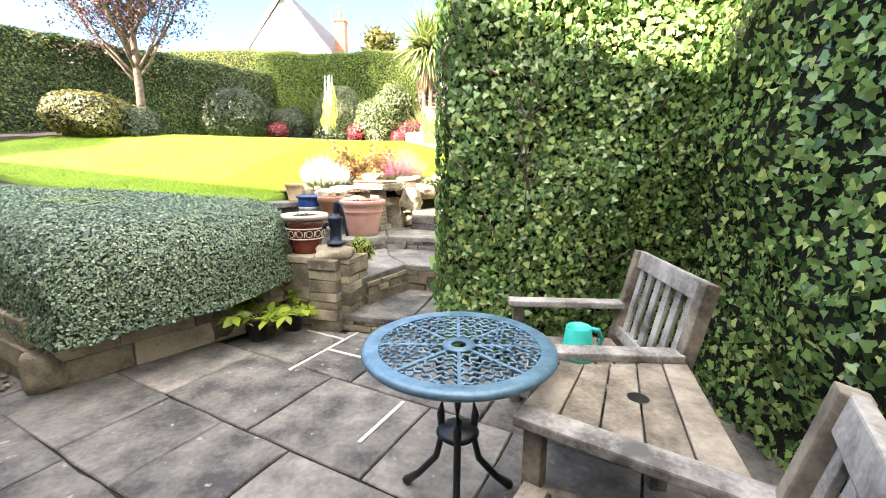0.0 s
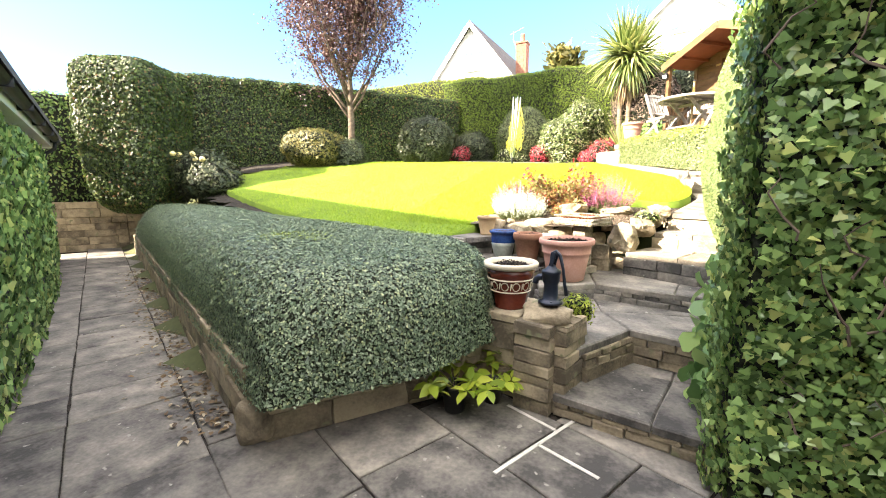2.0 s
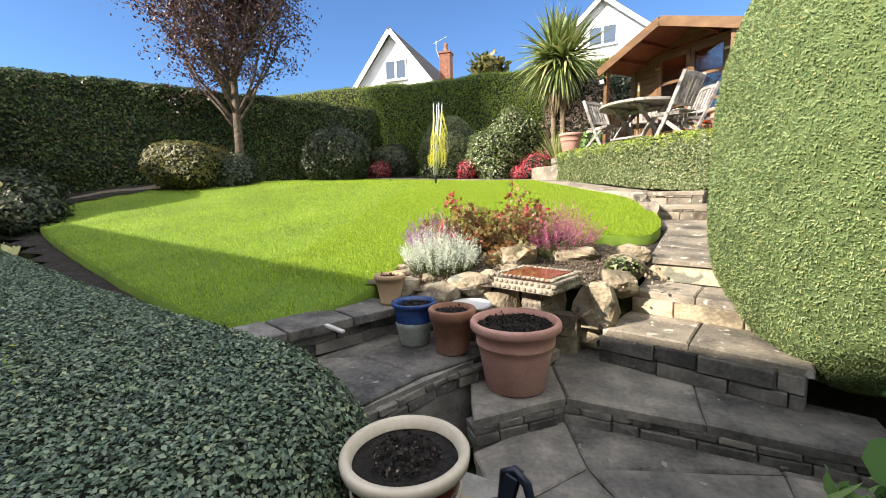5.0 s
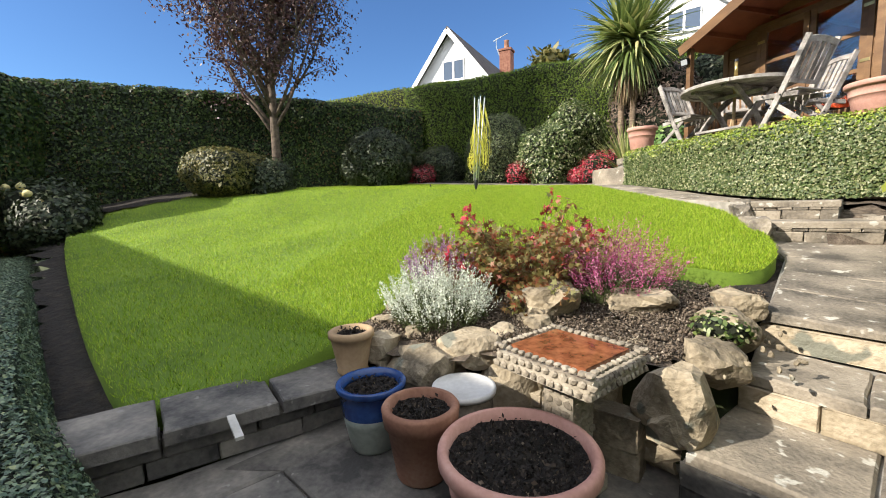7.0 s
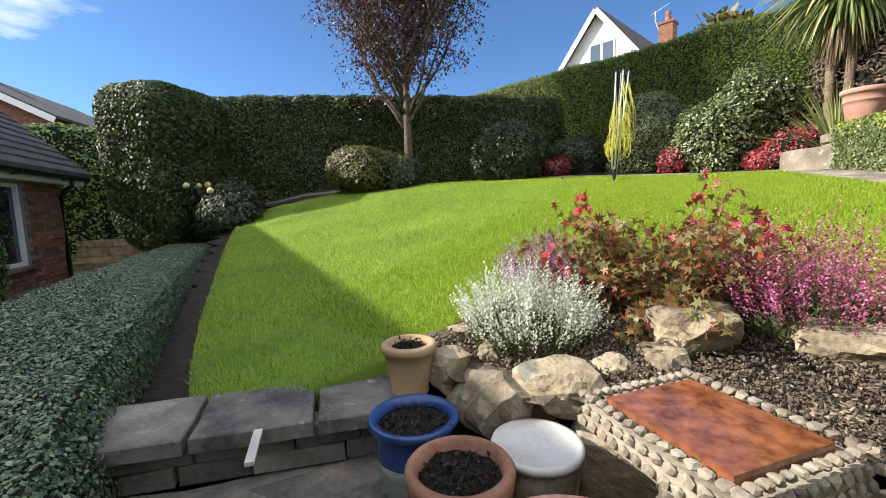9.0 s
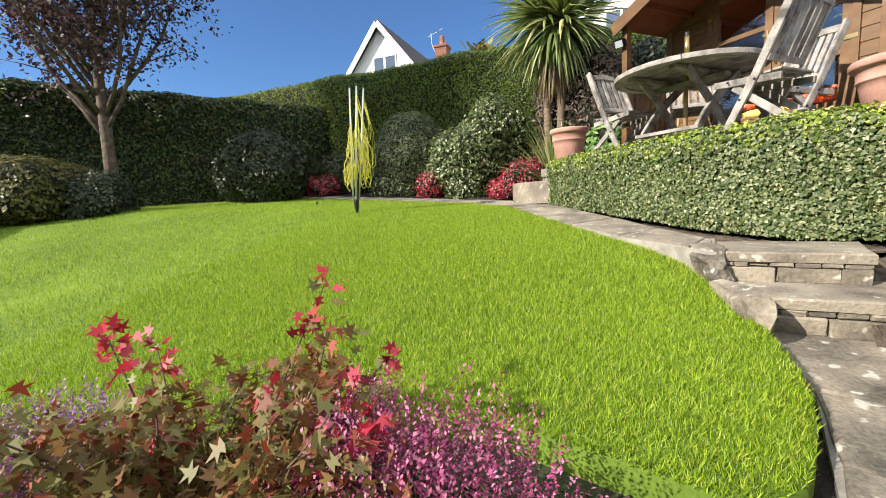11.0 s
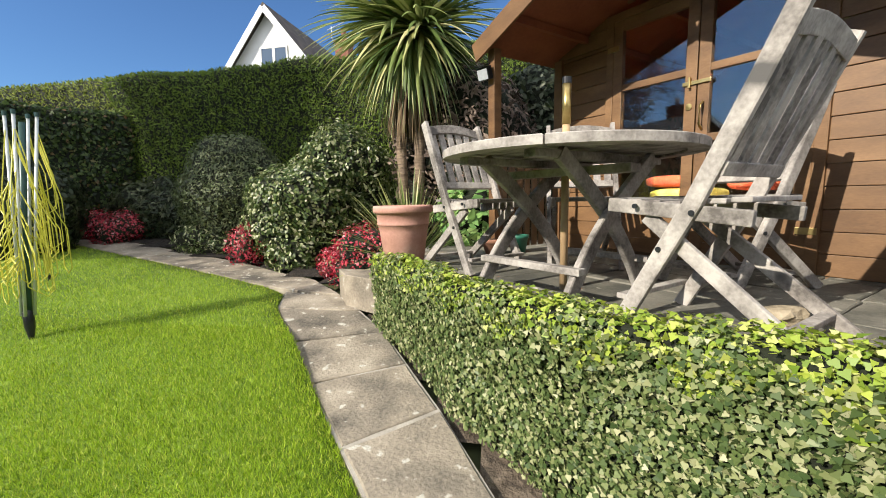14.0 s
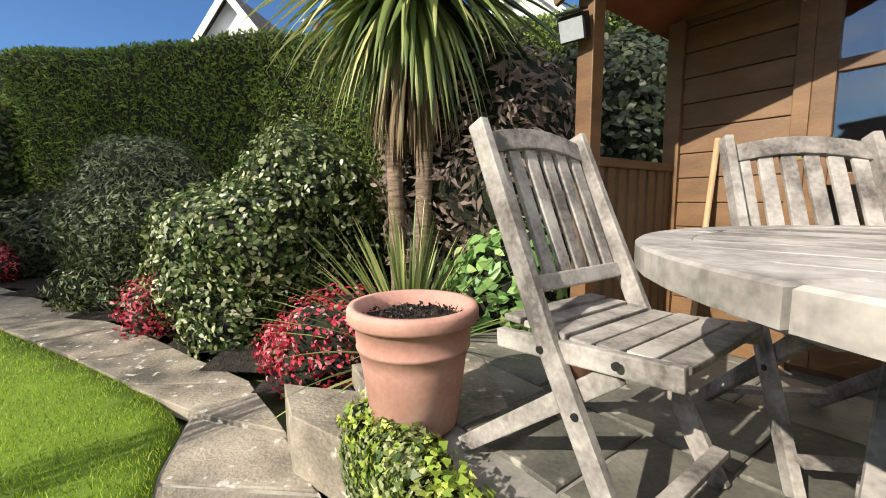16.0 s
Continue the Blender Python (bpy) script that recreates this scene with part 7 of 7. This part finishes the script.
for row in range(34):
    z = 0.0 + row * 0.0735 + 0.035
    x = 8.0 + (0.11 if row % 2 else 0.0)
    while x < 11.85:
        if not (8.8 < x < 10.7 and 0.85 < z < 2.3) and count < 420 and not (z < 0.6 and x < 10.8):
            o = new("brick", brick)
            o.parent = home
            o.location = HC @ Vector((x, -0.795 + rnd.uniform(-0.002, 0.002), z))
            count += 1
        x += 0.22
# ivy over the near part of that wall
ivy2 = thing("wall_ivy", "bright green ivy covering the bungalow wall", "ivy")
core = strip([(*uv(3.4, -0.74), 0.0, 2.05), (*uv(6.0, -0.72), 0.0, 2.1), (*uv(8.6, -0.72), 0.0, 2.05), (*uv(9.6, -0.76), 0.05, 1.8)], 0.2, 0.07, 1.8, 0.2, 12)
clothe(core, ivy2, 26000, 0.07, "ivy", M_IVY, 0.1, lift=0.3, droop=0.5, seed=81)
part("inner_growth", core, M_CORE, ivy2, smooth=True)
# end wall of the path
endwall = tagged(new("wall_path_end"), "golden sandstone wall at the end of the path", "garden wall", kind="structure")
riser_wall(endwall, [(-12.9, 4.7), (-11.75, 6.35), (-11.2, 7.2)], -0.05, 1.15, 41, M_STONE, 0.17, 0.2)
b = bmesh.new()
prism(b, [(-12.95, 4.75), (-11.7, 6.55), (-11.3, 7.3), (-13.5, 8.0), (-14.2, 5.0)], -0.1, 1.05)
part("fill", b, M_SOIL, endwall)

# ---- houses beyond the hedges ----
def gable_house(name, label, apex, front, ridge, half, rise, wall_low, length, roof_mat, wall_mat, win=None, chimney=None, over=0.35):
    """A gabled house: apex of the front gable, direction along the front (unit), direction of the ridge (unit)."""
    h = thing(name, label, "house", "houses beyond the garden")
    A, f, r = Vector(apex), Vector(front), Vector(ridge)
    zl = apex[2] - rise
    m = Matrix((f, r, Vector((0, 0, 1)))).transposed().to_4x4()
    m.translation = A
    b = bmesh.new()
    vs = [b.verts.new(p) for y in (0, length) for p in ((-half, y, wall_low - apex[2]), (half, y, wall_low - apex[2]), (half, y, -rise), (0, y, -0.12), (-half, y, -rise))]
    b.faces.new(vs[:5])
    b.faces.new(vs[5:][::-1])
    for i in range(5):
        b.faces.new((vs[i], vs[(i + 1) % 5], vs[5 + (i + 1) % 5], vs[5 + i]))
    bmesh.ops.recalc_face_normals(b, faces=b.faces)
    bmesh.ops.transform(b, matrix=m, verts=b.verts)
    part("wall", b, wall_mat, h)
    for s in (-1, 1):
        k = (half + over) / half
        b = bmesh.new()
        for y0, y1, z0, z1, nm in ((-over, length + over, 0.0, 0.12, "roof"),):
            q = [b.verts.new(p) for y in (y0, y1) for p in ((0, y, z0), (s * half * k, y, -rise * k + z0), (s * half * k, y, -rise * k + z1), (0, y, z1))]
            for fc in ((0, 1, 2, 3), (4, 7, 6, 5), (0, 4, 5, 1), (3, 2, 6, 7), (1, 5, 6, 2), (0, 3, 7, 4)):
                b.faces.new([q[i] for i in fc])
        bmesh.ops.recalc_face_normals(b, faces=b.faces)
        bmesh.ops.transform(b, matrix=m, verts=b.verts)
        part("roof", b, roof_mat, h)
        b = bmesh.new()
        beam(b, (0, -over - 0.02, -0.1), (s * half * k, -over - 0.02, -rise * k - 0.1), 0.04, 0.26, 0.004)
        bmesh.ops.transform(b, matrix=m, verts=b.verts)
        part("bargeboard", b, M_WHITEPAINT, h)
    if win:
        for x0, x1, z0, z1 in win:
            w = new("window")
            w.parent = h
            b = bmesh.new()
            for a in ((x0, x1, z0 - 0.07, z0), (x0, x1, z1, z1 + 0.07), (x0 - 0.07, x0, z0 - 0.07, z1 + 0.07), (x1, x1 + 0.07, z0 - 0.07, z1 + 0.07)):
                box(b, a[0], a[1], -0.05, 0.02, a[2], a[3])
            bmesh.ops.transform(b, matrix=m, verts=b.verts)
            part("window_frame", b, M_WHITEPAINT, w)
            b = bmesh.new()
            box(b, x0, x1, -0.03, 0.0, z0, z1)
            bmesh.ops.transform(b, matrix=m, verts=b.verts)
            part("pane", b, M_GLASSBLUE, w)
            b = bmesh.new()
            box(b, x0 - 0.1, x1 + 0.1, -0.14, 0, z0 - 0.15, z0 - 0.07)
            bmesh.ops.transform(b, matrix=m, verts=b.verts)
            part("sill", b, M_WHITEPAINT, w)
    if chimney:
        cx, cy, z0, z1, sz = chimney
        ch = new("chimney")
        ch.parent = h
        b = bmesh.new()
        box(b, cx - sz, cx + sz, cy - sz, cy + sz, z0, z1, 0.01)
        box(b, cx - sz * 1.15, cx + sz * 1.15, cy - sz * 1.15, cy + sz * 1.15, z1, z1 + 0.12, 0.01)
        bmesh.ops.transform(b, matrix=m, verts=b.verts)
        part("stack", b, M_BRICK, ch, "red brick chimney stack")
        b = bmesh.new()
        lathe(b, [(0.16, 0), (0.13, 0.5), (0.15, 0.55), (0.1, 0.56)], 14, (cx, cy, z1 + 0.1))
        bmesh.ops.transform(b, matrix=m, verts=b.verts)
        part("chimney_pot", b, M_TERRAOLD, ch, smooth=True)
        b = bmesh.new()
        tube(b, [(cx - sz, cy, z1 - 0.4), (cx - sz - 0.3, cy, z1 + 0.4), (cx - sz - 0.3, cy, z1 + 0.9)], 0.025, 6)
        tube(b, [(cx - sz - 0.5, cy, z1 + 0.75), (cx - sz + 0.4, cy, z1 + 1.05)], 0.02, 6)
        bmesh.ops.transform(b, matrix=m, verts=b.verts)
        part("aerial", b, M_ALU, ch, "thin television aerial")
    return h


M_GLASSBLUE, _n, _l, _b = shader("far_window_glass", 0.05)
_b.inputs["Base Color"].default_value = (0.06, 0.09, 0.14, 1)
_b.inputs["Specular IOR Level"].default_value = 1.0
fr = Vector((0.999, -0.05, 0)).normalized()
gable_house("white_house", "white gabled house with dark roof and brick chimney", (-9.94, 26.2, 11.6), fr, Vector((0.05, 0.999, 0)).normalized(), 3.0, 3.75, 3.0, 9.0, M_ROOFBROWN, M_WHITE,
            win=((-0.42, 0.14, -2.75, -1.75), (0.26, 0.82, -2.75, -1.75)), chimney=(2.65, 2.3, -3.9, -1.0, 0.34))
gable_house("white_house", "white gabled house partly hidden behind the palm", (2.2, 30.0, 13.4), Vector((0.97, -0.24, 0)).normalized(), Vector((0.24, 0.97, 0)).normalized(), 3.9, 3.3, 3.0, 9.0, M_ROOFBROWN, M_WHITE,
            win=((-0.75, -0.06, -2.7, -1.7), (0.06, 0.75, -2.7, -1.7)))
gable_house("neighbour_house", "brick neighbour house with grey slate roof and white barge boards", (-27.5, 1.9, 8.3), Vector((0.55, 0.83, 0)).normalized(), Vector((-0.83, 0.55, 0)).normalized(), 4.4, 2.3, 0.0, 10.0, M_ROOF, M_BRICK, chimney=(-2.2, 4.0, -1.6, 1.3, 0.5))

# ---- patio furniture ----
bt = thing("bistro_table", "round blue-painted cast metal bistro table", "table", at=(0.36, 0.89, 0.0))
b = bmesh.new()
lathe(b, [(0.30, 0.715), (0.345, 0.72), (0.36, 0.712), (0.362, 0.70), (0.355, 0.69), (0.345, 0.688), (0.335, 0.70), (0.30, 0.704), (0.30, 0.715)], 64)
part("rim", b, M_BLUEMETAL, bt, smooth=True)
b = bmesh.new()
lathe(b, [(0.028, 0.714), (0.062, 0.716), (0.062, 0.704), (0.028, 0.704), (0.028, 0.714)], 32)
part("hub", b, M_BLUEMETAL, bt, smooth=True)
b = bmesh.new()
rnd = random.Random(15)
for k in range(8):
    a = 2 * math.pi * k / 8
    beam(b, (0.055 * math.cos(a), 0.055 * math.sin(a), 0.708), (0.31 * math.cos(a), 0.31 * math.sin(a), 0.708), 0.014, 0.01, 0.002)
for ring in range(7):
    r0 = 0.09 + ring * 0.033
    n = int(r0 * 120)
    for k in range(n):
        a = 2 * math.pi * (k + 0.5 * (ring % 2)) / n
        c0 = Vector((r0 * math.cos(a), r0 * math.sin(a), 0.709))
        tdir, rdir = Vector((-math.sin(a), math.cos(a), 0)), Vector((math.cos(a), math.sin(a), 0))
        sg = 1 if (k + ring) % 2 else -1
        pts = [c0 - tdir * 0.026 - rdir * 0.014 * sg, c0 - tdir * 0.01 + rdir * 0.012 * sg, c0 + tdir * 0.008 - rdir * 0.004 * sg, c0 + tdir * 0.026 + rdir * 0.016 * sg]
        tube(b, pts, [0.004, 0.0065, 0.0065, 0.004], 5)
o = part("lattice", b, M_BLUEMETAL, bt, "openwork leaf lattice", True)
o["kind"] = "stuff"
for k in range(3):
    a = 2 * math.pi * k / 3 + 0.5
    cx, cy = math.cos(a), math.sin(a)
    b = bmesh.new()
    pts = [(cx * q, cy * q, z) for q, z in ((0.16, 0.70), (0.09, 0.62), (0.065, 0.50), (0.08, 0.40), (0.07, 0.32), (0.10, 0.20), (0.19, 0.08), (0.26, 0.012))]
    tube(b, pts, [0.016, 0.014, 0.013, 0.016, 0.014, 0.014, 0.015, 0.02], 8)
    part("leg", b, M_BLACKMETAL, bt, smooth=True)
b = bmesh.new()
lathe(b, [(0, 0.33), (0.07, 0.335), (0.085, 0.35), (0.07, 0.365), (0.02, 0.37), (0.015, 0.40), (0, 0.41)], 20)
part("boss", b, M_BLACKMETAL, bt, smooth=True)


def garden_armchair(m, label):
    """Heavy wooden garden chair: x across, y forward; the seat at 0.42, arms at 0.61."""
    t = new("garden_armchair")
    tagged(t, label, "chair", "companion seat chairs")
    w, d = 0.66, 0.56
    for s in (-1, 1):
        x = s * w / 2
        b = bmesh.new()
        beam(b, (x, -0.02, 0), (x, -0.04, 0.45), 0.06, 0.07, 0.006, up=(0, 1, 0))
        beam(b, (x, -0.04, 0.43), (x, -0.14, 0.92), 0.06, 0.06, 0.006, up=(0, 1, 0.2))
        part("back_post", b, M_TEAKBROWN, t)
        b = bmesh.new()
        beam(b, (x, d - 0.04, 0), (x, d - 0.04, 0.60), 0.06, 0.06, 0.006, up=(0, 1, 0))
        part("front_leg", b, M_TEAKBROWN, t)
        b = bmesh.new()
        box(b, x - 0.045, x + 0.045, -0.06, d + 0.02, 0.595, 0.63, 0.008)
        part("armrest", b, M_TEAK, t)
        b = bmesh.new()
        box(b, x - 0.02, x + 0.02, 0.0, d - 0.06, 0.34, 0.40, 0.005)
        part("side_rail", b, M_TEAKBROWN, t)
    for i in range(6):
        y = 0.0 + i * 0.092
        b = bmesh.new()
        box(b, -w / 2 + 0.035, w / 2 - 0.035, y, y + 0.078, 0.40, 0.422, 0.005)
        part("seat_slat", b, M_TEAKBROWN, t)
    for i in range(6):
        x = -w / 2 + 0.085 + i * (w - 0.17) / 5
        b = bmesh.new()
        beam(b, (x, -0.055, 0.47), (x, -0.132, 0.86), 0.05, 0.018, 0.004, up=(0, 1, 0.2))
        part("back_slat", b, M_TEAK, t)
    for y, z, hh in ((-0.05, 0.46, 0.06), (-0.137, 0.875, 0.09)):
        b = bmesh.new()
        beam(b, (-w / 2, y, z), (w / 2, y, z), hh, 0.04, 0.006, up=(0, 1, 0.2))
        part("back_rail", b, M_TEAK, t)
    t.matrix_world = m
    return t


garden_armchair(pose(1.22, 1.37, 0, 0, 0, 88), "weathered wooden garden armchair with slatted back")
garden_armchair(pose(0.86, 0.02, 0, 0, 0, 58), "weathered wooden garden armchair beside the corner tray")
tray = thing("corner_tray", "wooden corner tray with parasol hole joining two chairs", "table")
P0, P1, P2, P3 = (0.76, 0.98), (1.28, 1.00), (1.10, 0.36), (0.56, 0.68)
for i in range(5):
    a, c = i / 5 + 0.006, (i + 1) / 5 - 0.006
    lerp = lambda p, q, t: (p[0] + (q[0] - p[0]) * t, p[1] + (q[1] - p[1]) * t)
    quad = [lerp(P0, P1, a), lerp(P0, P1, c), lerp(P3, P2, c), lerp(P3, P2, a)]
    b = bmesh.new()
    prism(b, quad[::-1], 0.575, 0.597, 0.003)
    part("slat", b, M_TEAKBROWN, tray)
# flat black disc on the slats gives the dark inside of the hole
b = bmesh.new()
lathe(b, [(0.0, 0.5985), (0.032, 0.5985), (0.036, 0.5975)], 24, (0.97, 0.74, 0))
part("parasol_hole", b, M_BLACKPLASTIC, tray, "black disc for the dark of the round parasol hole")
for p0, p1 in ((P0, P1), (P3, P2)):
    b = bmesh.new()
    beam(b, (*p0, 0.555), (*p1, 0.555), 0.04, 0.04, 0.004)
    part("bearer", b, M_TEAKBROWN, tray)
can = thing("watering_can", "small turquoise plastic watering can on the chair", "watering can", at=(0.97, 1.42, 0.422))
b = bmesh.new()
lathe(b, [(0, 0), (0.085, 0), (0.08, 0.02), (0.062, 0.16), (0.058, 0.165), (0.055, 0.15), (0.0, 0.14)], 28)
part("body", b, M_TURQUOISE, can, smooth=True)
b = bmesh.new()
tube(b, [(0.055, 0, 0.15), (0.10, 0, 0.145), (0.12, 0, 0.10), (0.10, 0, 0.05), (0.075, 0, 0.03)], 0.012, 8)
part("handle", b, M_TURQUOISE, can, smooth=True)

# black nursery pots with lime plants
for i, (x, y, r, h) in enumerate(((-1.22, 2.52, 0.085, 0.19), (-1.02, 2.74, 0.075, 0.16))):
    t = pot("nursery_pot", "black plastic nursery pot with a lime-leaved plant", (x, y, 0.003), [(r * 0.78, 0), (r * 0.8, 0.005), (r * 0.97, h - 0.02), (r * 1.03, h - 0.018), (r * 1.03, h)], M_BLACKPLASTIC, h - 0.03)
    rg = np.random.default_rng(90 + i)
    b = bmesh.new()
    tips = []
    for k in range(11):
        a, ln = rg.uniform(0, 6.28), rg.uniform(0.15, 0.3)
        dd = Vector((math.cos(a) * 0.8, math.sin(a) * 0.8, rg.uniform(0.3, 1.0))).normalized()
        pts = [Vector((0, 0, h - 0.03)) + dd * ln * s / 3 + Vector((0, 0, -0.06 * (s / 3) ** 2)) for s in range(4)]
        tube(b, pts, [0.004, 0.004, 0.003, 0.002], 5)
        tips.append(pts[-1][:])
    part("stem_growth", b, M_LIME, t)
    c = np.repeat(np.array(tips), 7, 0)
    ang = np.tile(np.arange(7) * 0.9, len(tips))
    ax = np.column_stack([np.cos(ang), np.sin(ang), rg.normal(size=len(ang)) * 0.3 - 0.1])
    leaves("foliage", c, ax, np.tile([0, 0, 1.0], (len(c), 1)) + rg.normal(size=c.shape) * 0.3, 0.09 + 0.05 * rg.random(len(c)), "oval", M_LIME, t)
bush("trailing_plant", "small yellow-green alpine trailing over the pier", (-0.5, 3.12, 0.62), (0.09, 0.08, 0.09), 900, 0.025, "oval", M_LIME, 0.04, amp=0.03, seed=95)

# fallen leaves along the bed wall
rg = np.random.default_rng(44)
u = rg.uniform(2.9, 9.5, 900)
v = 0.52 - np.abs(rg.normal(size=900)) * 0.16
pp = np.column_stack([-0.898 * u + 0.439 * v, 0.439 * u + 0.898 * v, rg.uniform(0.006, 0.02, 900)])
leaves("fallen_leaves", pp, rg.normal(size=(900, 3)) * [1, 1, 0.15], rg.normal(size=(900, 3)) * 0.3 + [0, 0, 1], 0.03 + 0.03 * rg.random(900), "oval", M_LITTER)
tagged(bpy.context.scene.objects["fallen_leaves"], "dry fallen leaves scattered along the path", "leaf litter", kind="stuff")

# small things by the summerhouse
pot("flower_pot", "small terracotta pot with soil by the porch", (0.42, 10.86, 2.46), [(0.07, 0), (0.1, 0.1), (0.112, 0.105), (0.114, 0.13), (0.108, 0.134)], M_TERRAOLD, 0.1)
pot("flower_pot", "green plastic pot by the porch post", (0.62, 11.02, 2.46), [(0.06, 0), (0.082, 0.12), (0.09, 0.125), (0.09, 0.15)], M_GREENPOT, 0.11)
st = thing("broom_handle", "wooden handle leaning against the summerhouse wall", "broom")
b = bmesh.new()
tube(b, [(0.98, 11.12, 2.46), (1.14, 11.28, 3.52)], 0.014, 10)
part("pole", b, M_NEWPINE, st, smooth=True)
stn = stone((1.42, 8.98, 2.50), (0.09, 0.06, 0.045), 91, "pale rounded stone lying on the terrace")
